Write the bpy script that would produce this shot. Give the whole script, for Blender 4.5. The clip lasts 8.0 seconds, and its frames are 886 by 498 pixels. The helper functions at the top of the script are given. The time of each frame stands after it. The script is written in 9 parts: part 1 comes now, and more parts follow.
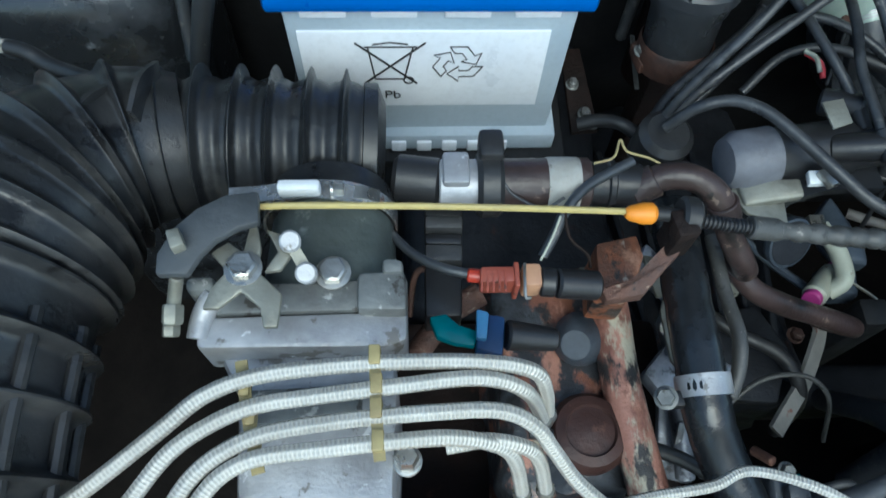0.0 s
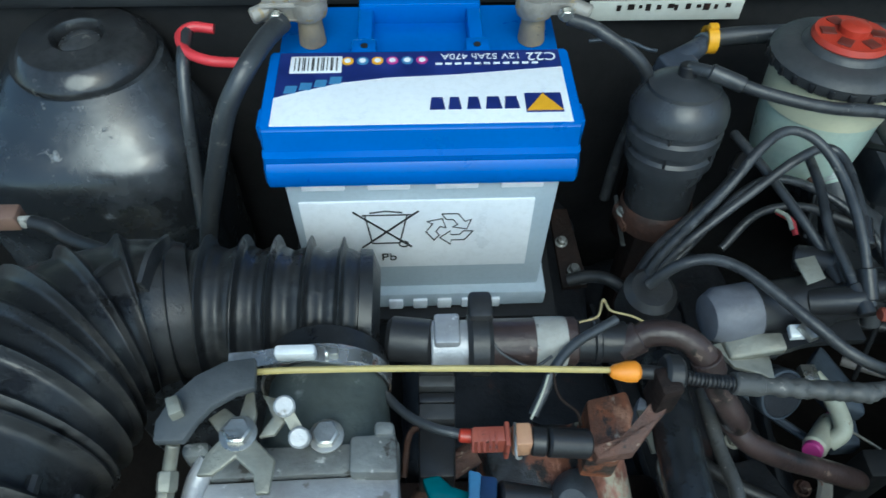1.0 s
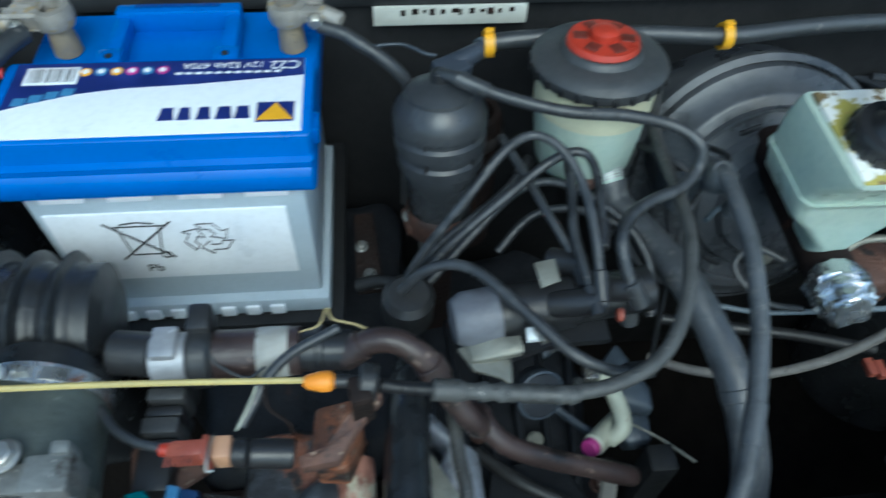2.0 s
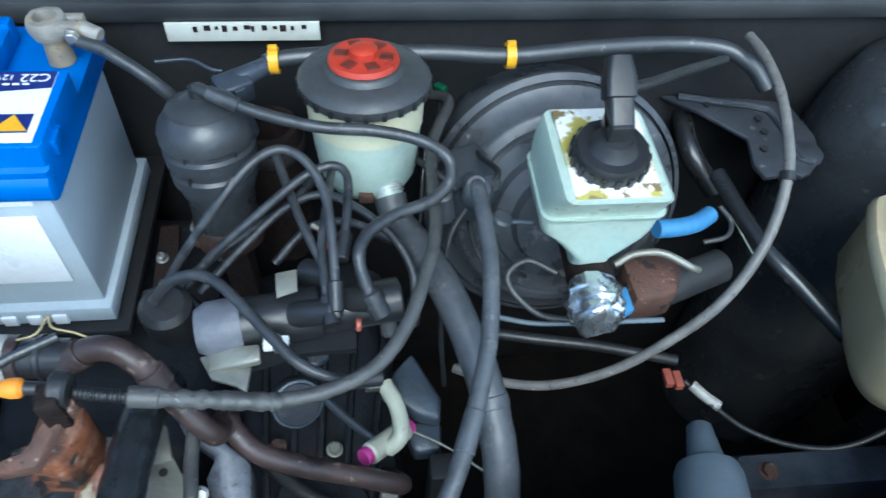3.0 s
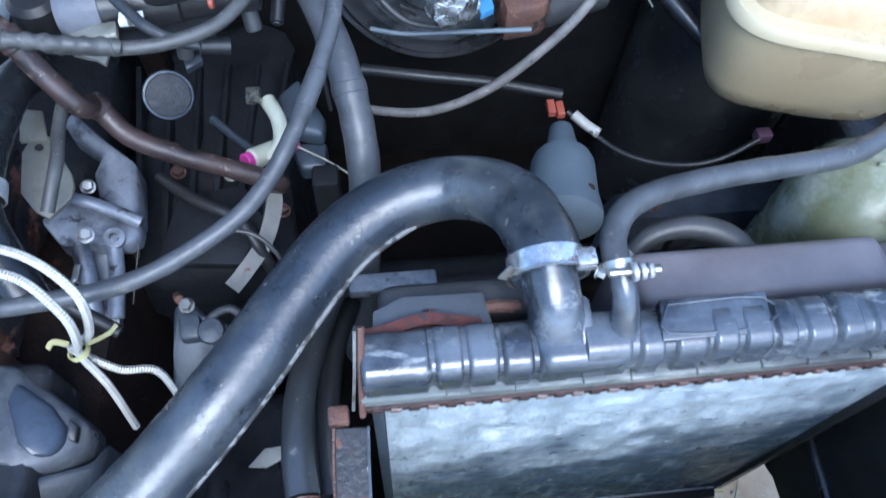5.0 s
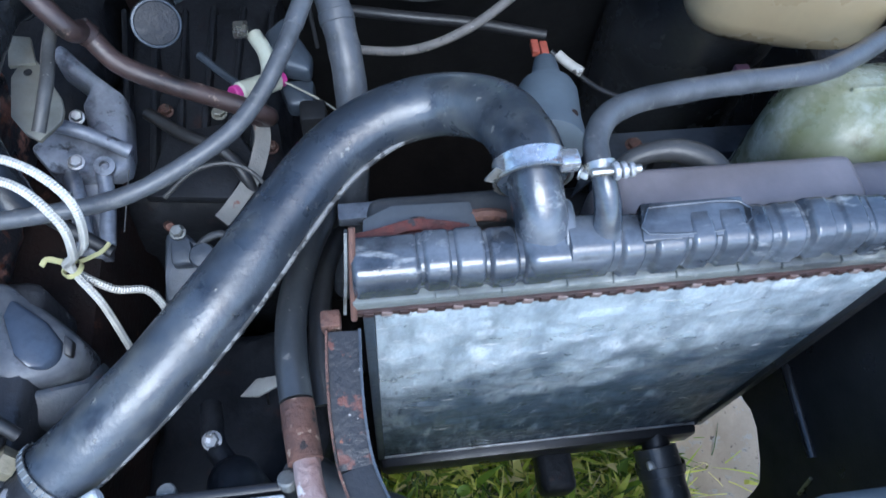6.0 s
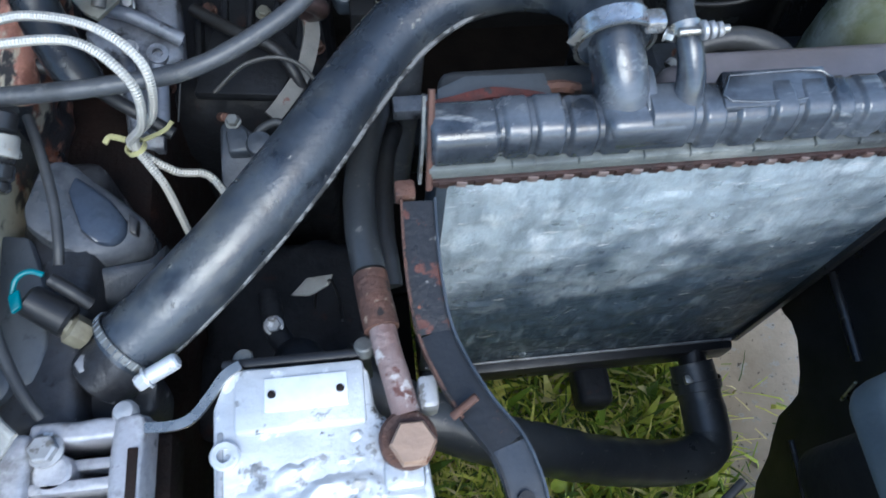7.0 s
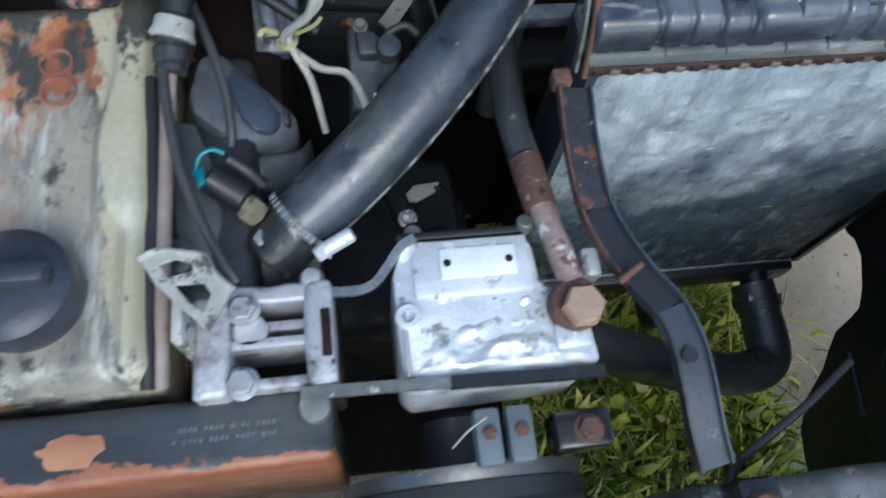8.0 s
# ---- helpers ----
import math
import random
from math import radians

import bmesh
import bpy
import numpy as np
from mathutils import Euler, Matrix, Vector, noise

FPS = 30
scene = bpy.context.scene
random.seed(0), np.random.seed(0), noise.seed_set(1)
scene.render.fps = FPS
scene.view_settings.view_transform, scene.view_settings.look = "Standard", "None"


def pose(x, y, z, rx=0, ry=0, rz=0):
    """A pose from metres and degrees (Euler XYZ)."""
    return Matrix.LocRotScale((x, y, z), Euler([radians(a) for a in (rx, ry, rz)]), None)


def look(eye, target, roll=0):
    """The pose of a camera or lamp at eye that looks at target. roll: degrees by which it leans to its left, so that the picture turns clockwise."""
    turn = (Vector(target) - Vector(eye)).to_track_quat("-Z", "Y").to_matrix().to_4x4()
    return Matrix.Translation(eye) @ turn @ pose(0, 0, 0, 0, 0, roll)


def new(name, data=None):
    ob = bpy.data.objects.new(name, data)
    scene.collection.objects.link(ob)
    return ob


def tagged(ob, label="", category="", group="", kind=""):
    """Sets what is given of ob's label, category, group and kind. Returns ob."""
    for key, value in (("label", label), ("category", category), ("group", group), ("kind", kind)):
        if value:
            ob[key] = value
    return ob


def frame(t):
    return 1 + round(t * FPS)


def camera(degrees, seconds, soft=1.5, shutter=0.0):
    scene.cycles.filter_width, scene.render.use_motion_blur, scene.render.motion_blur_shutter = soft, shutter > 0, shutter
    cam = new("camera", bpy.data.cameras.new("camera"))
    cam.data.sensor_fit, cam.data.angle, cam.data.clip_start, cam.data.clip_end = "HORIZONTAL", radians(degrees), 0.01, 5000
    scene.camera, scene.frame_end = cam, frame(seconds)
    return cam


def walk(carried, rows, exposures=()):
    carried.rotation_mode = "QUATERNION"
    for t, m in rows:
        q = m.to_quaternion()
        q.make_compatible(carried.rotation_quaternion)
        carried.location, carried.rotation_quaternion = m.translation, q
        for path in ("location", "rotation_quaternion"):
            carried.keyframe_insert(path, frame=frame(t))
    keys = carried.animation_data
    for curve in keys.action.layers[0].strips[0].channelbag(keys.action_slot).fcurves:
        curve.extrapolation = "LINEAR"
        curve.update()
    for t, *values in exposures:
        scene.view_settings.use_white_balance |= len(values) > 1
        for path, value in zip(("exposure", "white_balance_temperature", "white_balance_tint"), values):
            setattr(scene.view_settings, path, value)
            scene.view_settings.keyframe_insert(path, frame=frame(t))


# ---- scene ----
cam = camera(63.75, 8.0, soft=1.5, shutter=0.4)
PATH = [
    (0, (-0.0098, 0.1138, 1.1362), (0.0299, 0.5547, 0.2395), 3.81),
    (0.5, (-0.0121, 0.1165, 1.1478), (0.0251, 0.6284, 0.2896), 2.43),
    (1, (0.0001, 0.1125, 1.1585), (0.0319, 0.7235, 0.3675), 1.02),
    (1.5, (0.0565, 0.1166, 1.1628), (0.1039, 0.7093, 0.3588), 1.91),
    (2, (0.1606, 0.1096, 1.1676), (0.2296, 0.7137, 0.3736), 2.58),
    (2.2, (0.2018, 0.1045, 1.1758), (0.2874, 0.7188, 0.3913), 3.71),
    (3.3, (0.3580, 0.0824, 1.1862), (0.4579, 0.7011, 0.4070), 4.97),
    (3.5, (0.3730, 0.0821, 1.1897), (0.4733, 0.6899, 0.4020), 5.29),
    (4, (0.3978, 0.0406, 1.1689), (0.5030, 0.5699, 0.3269), 7.00),
    (4.5, (0.4189, -0.0286, 1.1402), (0.5306, 0.4798, 0.2864), 7.36),
    (5, (0.4283, -0.0774, 1.1242), (0.5165, 0.4164, 0.2591), 4.65),
    (6.3, (0.4127, -0.1397, 1.1009), (0.5255, 0.3214, 0.2208), 6.86),
    (6.5, (0.4021, -0.1505, 1.0913), (0.5037, 0.3008, 0.2047), 5.42),
    (7, (0.3700, -0.1699, 1.0776), (0.4732, 0.2564, 0.1789), 7.60),
    (7.5, (0.3282, -0.1893, 1.0731), (0.4266, 0.2183, 0.1653), 7.53),
    (8, (0.2519, -0.2181, 1.0762), (0.3690, 0.1594, 0.1576), 11.30),
]
EXPOSURES = [(0.0, 0.70, 5700, -8), (1.5, 0.55, 5600, -12), (3.5, 1.48, 5300, -1), (5.0, 1.58, 5150, 6), (6.5, 1.27, 5400, 4), (8.0, 0.75, 5850, 1)]
walk(cam, [(t, look(eye, target, roll)) for t, eye, target, roll in PATH], EXPOSURES)
# ---- light ----
world = bpy.data.worlds.new("sky")
scene.world = world
world.use_nodes = True
_wn = world.node_tree.nodes
_sky = _wn.new("ShaderNodeTexSky")
_sky.sky_type, _sky.sun_disc = "NISHITA", False
_sky.sun_elevation, _sky.sun_rotation = radians(52), radians(160)
_sky.air_density, _sky.dust_density = 1.0, 2.0
world.node_tree.links.new(_sky.outputs[0], _wn["Background"].inputs[0])
_wn["Background"].inputs[1].default_value = 0.15
sun = new("sun", bpy.data.lights.new("sun", "SUN"))
sun.data.energy, sun.data.angle, sun.data.color = 1.1, radians(35), (1.0, 0.97, 0.93)
sun.matrix_basis = look((0.2, -1.2, 2.4), (0.35, 0.25, 0.6))


# ---- tools ----
def mat(name, col, rough=0.5, metal=0.0, col2=None, scale=18.0, amount=0.5, bump=0.15, bscale=220.0, spots=None, coat=0.0, trans=0.0, stretch=None):
    """A surface with broad stains (col2), fine grain, and optional worn patches: spots=(colour, cover, scale)."""
    m = bpy.data.materials.new(name)
    m.use_nodes = True
    nt = m.node_tree
    N, L = nt.nodes, nt.links
    b = N["Principled BSDF"]
    tc = N.new("ShaderNodeTexCoord")
    place = tc.outputs["Object"]
    if stretch:
        mp = N.new("ShaderNodeMapping")
        mp.inputs["Scale"].default_value = stretch
        L.new(place, mp.inputs["Vector"])
        place = mp.outputs[0]

    def noise_node(s, detail=6.0, r=0.6):
        n = N.new("ShaderNodeTexNoise")
        n.inputs["Scale"].default_value, n.inputs["Detail"].default_value, n.inputs["Roughness"].default_value = s, detail, r
        L.new(place, n.inputs["Vector"])
        return n

    def ramp(src, lo, hi):
        r = N.new("ShaderNodeMapRange")
        r.inputs[1].default_value, r.inputs[2].default_value = lo, hi
        L.new(src, r.inputs[0])
        return r.outputs[0]

    def mix(fac, a, c):
        x = N.new("ShaderNodeMix")
        x.data_type = "RGBA"
        L.new(fac, x.inputs[0])
        for sock, v in ((x.inputs[6], a), (x.inputs[7], c)):
            if isinstance(v, tuple):
                sock.default_value = (*v, 1)
            else:
                L.new(v, sock)
        return x.outputs[2]

    big, fine = noise_node(scale), noise_node(bscale, 4.0)
    col2 = col2 or tuple(c * 0.6 for c in col)
    c = mix(ramp(big.outputs[0], 0.5 - 0.28 * amount, 0.5 + 0.45 * (1.1 - amount)), col2, col)
    dark = tuple(v * 0.7 for v in col)
    fr = N.new("ShaderNodeMath")
    fr.operation = "MULTIPLY"
    fr.inputs[1].default_value = 0.35
    L.new(ramp(fine.outputs[0], 0.45, 0.75), fr.inputs[0])
    c = mix(fr.outputs[0], c, dark)
    rsock = None
    if spots:
        for sc, cover, ss, *wide in (spots if isinstance(spots, list) else [spots]):
            sp = noise_node(ss, 8.0, 0.65)
            c = mix(ramp(sp.outputs[0], 0.62 - 0.3 * cover, (0.66 if not wide else 0.62 + wide[0]) - 0.3 * cover), c, sc)
    L.new(c, b.inputs["Base Color"])
    rr = N.new("ShaderNodeMapRange")
    rr.inputs[1].default_value, rr.inputs[2].default_value = 0.3, 0.7
    rr.inputs[3].default_value, rr.inputs[4].default_value = max(0.03, rough - 0.12), min(1.0, rough + 0.14)
    L.new(big.outputs[0], rr.inputs[0])
    L.new(rr.outputs[0], b.inputs["Roughness"])
    b.inputs["Metallic"].default_value = metal
    b.inputs["Coat Weight"].default_value = coat
    b.inputs["Transmission Weight"].default_value = trans
    if bump:
        bp = N.new("ShaderNodeBump")
        bp.inputs["Strength"].default_value, bp.inputs["Distance"].default_value = bump, 0.002
        L.new(fine.outputs[0], bp.inputs["Height"])
        L.new(bp.outputs[0], b.inputs["Normal"])
    return m


def layered(name, base, layers, rough=0.5, metal=0.0, bump=0.3, bscale=240.0, grain=0.3):
    """Paint or dirt in layers over a base colour. A layer: (colour, scale, low, high, stretch, slope): it covers where noise of that
    scale plus the slope (a vector, and the value it starts from) rises from low to high."""
    m = bpy.data.materials.new(name)
    m.use_nodes = True
    N, L = m.node_tree.nodes, m.node_tree.links
    b = N["Principled BSDF"]
    tc = N.new("ShaderNodeTexCoord")

    def noise_node(s, stretch, detail=8.0, r=0.62):
        mp, n = N.new("ShaderNodeMapping"), N.new("ShaderNodeTexNoise")
        mp.inputs["Scale"].default_value = stretch
        mp.inputs["Location"].default_value = (s * 0.137, s * 0.071, 0.3)
        L.new(tc.outputs["Object"], mp.inputs["Vector"])
        n.inputs["Scale"].default_value, n.inputs["Detail"].default_value, n.inputs["Roughness"].default_value = s, detail, r
        L.new(mp.outputs[0], n.inputs["Vector"])
        return n.outputs[0]

    def mix(fac, a, c):
        x = N.new("ShaderNodeMix")
        x.data_type = "RGBA"
        L.new(fac, x.inputs[0])
        for sock, v in ((x.inputs[6], a), (x.inputs[7], c)):
            if isinstance(v, tuple):
                sock.default_value = (*v, 1)
            else:
                L.new(v, sock)
        return x.outputs[2]

    def span(src, lo, hi, a=0.0, c=1.0):
        r = N.new("ShaderNodeMapRange")
        for k, v in enumerate((lo, hi, a, c)):
            r.inputs[k + 1].default_value = v
        L.new(src, r.inputs[0])
        return r.outputs[0]

    colour, height = base, None
    for col, scale, lo, hi, stretch, slope in layers:
        v = noise_node(scale, stretch)
        if slope:
            dot, plus = N.new("ShaderNodeVectorMath"), N.new("ShaderNodeMath")
            dot.operation = "DOT_PRODUCT"
            dot.inputs[1].default_value = slope[:3]
            L.new(tc.outputs["Object"], dot.inputs[0])
            shift = N.new("ShaderNodeMath")
            shift.inputs[1].default_value = slope[3]
            L.new(dot.outputs["Value"], shift.inputs[0])
            shift.use_clamp = False
            lim = N.new("ShaderNodeClamp")
            lim.inputs[1].default_value, lim.inputs[2].default_value = -0.35, 0.35
            L.new(shift.outputs[0], lim.inputs[0])
            L.new(v, plus.inputs[0])
            L.new(lim.outputs[0], plus.inputs[1])
            v = plus.outputs[0]
        f = span(v, lo, hi)
        colour = mix(f, colour, col)
        height = f
    fine = noise_node(bscale, (1, 1, 1), 4.0)
    if grain:
        dk = N.new("ShaderNodeMix")
        dk.data_type, dk.blend_type = "RGBA", "MULTIPLY"
        dk.inputs[7].default_value = (0.5, 0.5, 0.5, 1)
        L.new(span(fine, 0.42, 0.75, 0.0, grain), dk.inputs[0])
        if isinstance(colour, tuple):
            dk.inputs[6].default_value = (*colour, 1)
        else:
            L.new(colour, dk.inputs[6])
        colour = dk.outputs[2]
    L.new(colour, b.inputs["Base Color"])
    L.new(span(noise_node(30, (1, 1, 1)), 0.3, 0.7, max(0.03, rough - 0.14), min(1.0, rough + 0.14)), b.inputs["Roughness"])
    b.inputs["Metallic"].default_value = metal
    bp = N.new("ShaderNodeBump")
    bp.inputs["Strength"].default_value, bp.inputs["Distance"].default_value = bump, 0.002
    L.new(fine, bp.inputs["Height"])
    last = bp
    if height is not None:
        b2 = N.new("ShaderNodeBump")
        b2.inputs["Strength"].default_value, b2.inputs["Distance"].default_value = 0.5, 0.0006
        L.new(height, b2.inputs["Height"])
        L.new(bp.outputs[0], b2.inputs["Normal"])
        last = b2
    L.new(last.outputs[0], b.inputs["Normal"])
    return m


def smooth(bm, angle=40):
    for f in bm.faces:
        f.smooth = True
    for e in bm.edges:
        if len(e.link_faces) == 2 and e.calc_face_angle(0) > radians(angle):
            e.smooth = False
    return bm


def at_of(ob):
    m = ob.matrix_basis.copy()
    while ob.parent:
        ob = ob.parent
        m = ob.matrix_basis @ m
    return m


def part(name, bm, material, parent=None, label="", base=None):
    """One mesh object from a bmesh in world coordinates, under a thing or a part."""
    me = bpy.data.meshes.new(name)
    origin = Matrix()
    if parent is None:
        zs = [v.co for v in bm.verts]
        lo = Vector((sum(v.x for v in zs) / len(zs), sum(v.y for v in zs) / len(zs), min(v.z for v in zs)))
        origin = Matrix.Translation(base or lo)
        bm.transform(origin.inverted())
    else:
        bm.transform(at_of(parent).inverted())
    bmesh.ops.recalc_face_normals(bm, faces=bm.faces)
    smooth(bm)
    bm.to_mesh(me)
    bm.free()
    me.materials.append(material)
    ob = new(name, me)
    if parent is None:
        ob.matrix_basis = origin
    else:
        ob.parent = parent
    if label:
        ob["label"] = label
    return ob


def thing(name, base, label, category, group="", kind=""):
    ob = new(name)
    ob.empty_display_size = 0.02
    ob.matrix_basis = Matrix.Translation(base)
    return tagged(ob, label, category, group, kind)


def solo(name, bm, material, label, category, group="", kind=""):
    return tagged(part(name, bm, material), label, category, group, kind)


def B():
    return bmesh.new()


def bevel(bm, width, seg=2, angle=30):
    es = [e for e in bm.edges if len(e.link_faces) == 2 and e.calc_face_angle(0) > radians(angle)]
    if es and width > 0:
        bmesh.ops.bevel(bm, geom=es, offset=width, segments=seg, profile=0.5, affect="EDGES", clamp_overlap=True)
    return bm


def box(lo, hi, bev=0.002, m=None, seg=2, taper=None):
    """A box from corner to corner with rounded edges; taper: scale of the lower end in x and y."""
    bm = B()
    bmesh.ops.create_cube(bm, size=1)
    lo, hi = Vector(lo), Vector(hi)
    mid, size = (lo + hi) / 2, hi - lo
    for v in bm.verts:
        k = taper if taper and v.co.z < 0 else 1.0
        v.co = Vector((mid.x + v.co.x * size.x * k, mid.y + v.co.y * size.y * k, mid.z + v.co.z * size.z))
    bevel(bm, bev, seg)
    if m:
        bm.transform(m)
    return bm


def add(bm, other):
    me = bpy.data.meshes.new("tmp")
    other.to_mesh(me)
    other.free()
    bm.from_mesh(me)
    bpy.data.meshes.remove(me)
    return bm


def axis_to(p, d):
    """A pose at p whose z runs along d."""
    return Matrix.Translation(p) @ Vector(d).to_track_quat("Z", "Y").to_matrix().to_4x4()


def lathe(profile, m=None, seg=32, cap=True):
    """A turned body: (radius, height) pairs round z."""
    bm = B()
    rings = []
    for r, z in profile:
        rings.append([bm.verts.new((r * math.cos(2 * math.pi * i / seg), r * math.sin(2 * math.pi * i / seg), z)) for i in range(seg)])
    for a, b in zip(rings, rings[1:]):
        for i in range(seg):
            bm.faces.new((a[i], a[(i + 1) % seg], b[(i + 1) % seg], b[i]))
    if cap:
        bm.faces.new(rings[0][::-1])
        bm.faces.new(rings[-1])
    if m:
        bm.transform(m)
    return bm


def cyl(p, q, r, bev=0.001, seg=20, r2=None):
    p, q = Vector(p), Vector(q)
    h = (q - p).length
    r2 = r if r2 is None else r2
    b = min(bev, h * 0.3, r * 0.5)
    return lathe([(r - b, 0), (r, b), (r2, h - b), (r2 - min(b, r2 * 0.5), h)], axis_to(p, q - p), seg)


def hexbolt(p, d, r, h, flange=True):
    bm = lathe([(r * 0.92, 0), (r, h * 0.1), (r, h * 0.85), (r * 0.85, h)], axis_to(p, d), 6)
    if flange:
        add(bm, lathe([(r * 1.28, -h * 0.15), (r * 1.28, h * 0.08), (r * 1.1, h * 0.14)], axis_to(p, d), 18))
    return bm


def spline(points, per=10):
    """A smooth way through the points (centripetal-like Catmull-Rom)."""
    P = [Vector(p) for p in points]
    P = [P[0] * 2 - P[1]] + P + [P[-1] * 2 - P[-2]]
    out = []
    for a, b, c, d in zip(P, P[1:], P[2:], P[3:]):
        for i in range(per):
            t = i / per
            out.append(0.5 * (2 * b + (c - a) * t + (2 * a - 5 * b + 4 * c - d) * t * t + (3 * b - a - 3 * c + d) * t ** 3))
    return out + [P[-2].copy()]


def sweep(way, radius, seg=12, cap=True, flat=1.0):
    """A round body along a way; radius: a number, or a function of the length gone (m) and the whole length."""
    bm = B()
    lens = [0.0]
    for a, b in zip(way, way[1:]):
        lens.append(lens[-1] + (b - a).length)
    tan = [(way[min(i + 1, len(way) - 1)] - way[max(i - 1, 0)]).normalized() for i in range(len(way))]
    n = tan[0].orthogonal().normalized()
    rings = []
    uv = bm.loops.layers.uv.new("along")
    for i, p in enumerate(way):
        n = (n - tan[i] * n.dot(tan[i])).normalized()
        b = tan[i].cross(n)
        r = radius(lens[i], lens[-1]) if callable(radius) else radius
        rings.append([bm.verts.new(p + r * (n * math.cos(2 * math.pi * k / seg) + b * flat * math.sin(2 * math.pi * k / seg))) for k in range(seg)])
    for i, (a, b) in enumerate(zip(rings, rings[1:])):
        for k in range(seg):
            f = bm.faces.new((a[k], a[(k + 1) % seg], b[(k + 1) % seg], b[k]))
            for lp, c in zip(f.loops, ((lens[i], k / seg), (lens[i], (k + 1) / seg), (lens[i + 1], (k + 1) / seg), (lens[i + 1], k / seg))):
                lp[uv].uv = c
    if cap:
        bm.faces.new(rings[0][::-1])
        bm.faces.new(rings[-1])
    return bm


def tube(points, radius, seg=12, per=10, flat=1.0):
    return sweep(spline(points, per), radius, seg, True, flat)


def plate(outline, thick, m=None, bev=0.0008, holes=()):
    """A flat plate of the given outline (x, y), thick along z from 0."""
    bm = B()
    loops = [outline, *holes]
    edges = []
    for lp in loops:
        vs = [bm.verts.new((x, y, 0)) for x, y in lp]
        edges += [bm.edges.new((vs[i], vs[(i + 1) % len(vs)])) for i in range(len(vs))]
    if holes:
        bmesh.ops.triangle_fill(bm, use_beauty=True, edges=edges)
    else:
        bm.faces.new(bm.verts)
    bmesh.ops.recalc_face_normals(bm, faces=bm.faces)
    r = bmesh.ops.extrude_face_region(bm, geom=bm.faces[:])
    bmesh.ops.translate(bm, verts=[v for v in r["geom"] if isinstance(v, bmesh.types.BMVert)], vec=(0, 0, thick))
    bmesh.ops.recalc_face_normals(bm, faces=bm.faces)
    bevel(bm, bev, 1, 50)
    if m:
        bm.transform(m)
    return bm


def strap(p, d, r, width, thick=0.0012, seg=36):
    """A band round an axis."""
    return lathe([(r, -width / 2), (r + thick, -width / 2), (r + thick, width / 2), (r, width / 2), (r, -width / 2)], axis_to(p, d), seg, False)


def slab(pts, thick, bev=0.0012):
    """A plate whose upper outline is given, thick downwards."""
    bm = B()
    vs = [bm.verts.new(p) for p in pts]
    f = bm.faces.new(vs)
    r = bmesh.ops.extrude_face_region(bm, geom=[f])
    bmesh.ops.translate(bm, verts=[v for v in r["geom"] if isinstance(v, bmesh.types.BMVert)], vec=(0, 0, -thick))
    bmesh.ops.recalc_face_normals(bm, faces=bm.faces)
    return bevel(bm, bev, 2, 40)


def loft(sections, per=6):
    """A body through rounded rectangles laid over one another: (x0, x1, y0, y1, z, corner radius)."""
    bm = B()
    rings = []
    for x0, x1, y0, y1, z, r in sections:
        ring_ = []
        for cx, cy, a0 in ((x1 - r, y1 - r, 0), (x0 + r, y1 - r, 90), (x0 + r, y0 + r, 180), (x1 - r, y0 + r, 270)):
            for k in range(per):
                a = radians(a0 + 90 * k / (per - 1))
                ring_.append(bm.verts.new((cx + r * math.cos(a), cy + r * math.sin(a), z)))
        rings.append(ring_)
    for a, b in zip(rings, rings[1:]):
        for k in range(len(a)):
            j = (k + 1) % len(a)
            bm.faces.new((a[k], a[j], b[j], b[k]))
    bm.faces.new(rings[0][::-1])
    bm.faces.new(rings[-1])
    return bm


def strip(points, width, thick, up=(0, 0, 1), per=6, bev=0.0008):
    """A flat bar along a way."""
    way = spline(points, per)
    bm = B()
    rings = []
    for i, p in enumerate(way):
        t = (way[min(i + 1, len(way) - 1)] - way[max(i - 1, 0)]).normalized()
        s = t.cross(Vector(up)).normalized() * width / 2
        u = s.cross(t).normalized() * thick / 2
        rings.append([bm.verts.new(p + a * s + b * u) for a, b in ((-1, -1), (1, -1), (1, 1), (-1, 1))])
    for a, b in zip(rings, rings[1:]):
        for k in range(4):
            bm.faces.new((a[k], a[(k + 1) % 4], b[(k + 1) % 4], b[k]))
    bm.faces.new(rings[0][::-1])
    bm.faces.new(rings[-1])
    return bm


def lumpy(lo, hi, bev, amp, freq, cuts=7):
    """A rounded box with an uneven cast surface."""
    bm = box(lo, hi, bev, None, 3)
    bmesh.ops.subdivide_edges(bm, edges=[e for e in bm.edges if e.calc_length() > 0.02], cuts=cuts, use_grid_fill=True)
    bmesh.ops.triangulate(bm, faces=[f for f in bm.faces if len(f.verts) > 4])
    for v in bm.verts:
        n_ = noise.noise_vector(v.co * freq) + 0.5 * noise.noise_vector(v.co * freq * 2.7)
        v.co += n_ * amp
    return bm


def piped(name, pts, r, material, label, sleeves, category="hose", group="", seg=16, material2=None):
    """A hose with sleeves at some shares of its length: (share, length, extra radius)."""
    t = thing(name, pts[0], label, category, group)
    way = spline(pts, 10)
    part("tube", sweep(way, uneven(r), seg), material, t)
    for share, ln, more in sleeves:
        k = min(len(way) - 2, int(share * (len(way) - 1)))
        d = (way[k + 1] - way[k]).normalized()
        part("sleeve", cyl(way[k] - d * ln / 2, way[k] + d * ln / 2, r + more, 0.0008, seg), material2 or material, t)
    return t


def uneven(r):
    """A radius that swells and shrinks a little along the way."""
    return lambda s, l: r * (1 + 0.05 * noise.noise((s * 55, r * 900, 0.5)) + 0.025 * noise.noise((s * 190, r * 500, 2.5)))


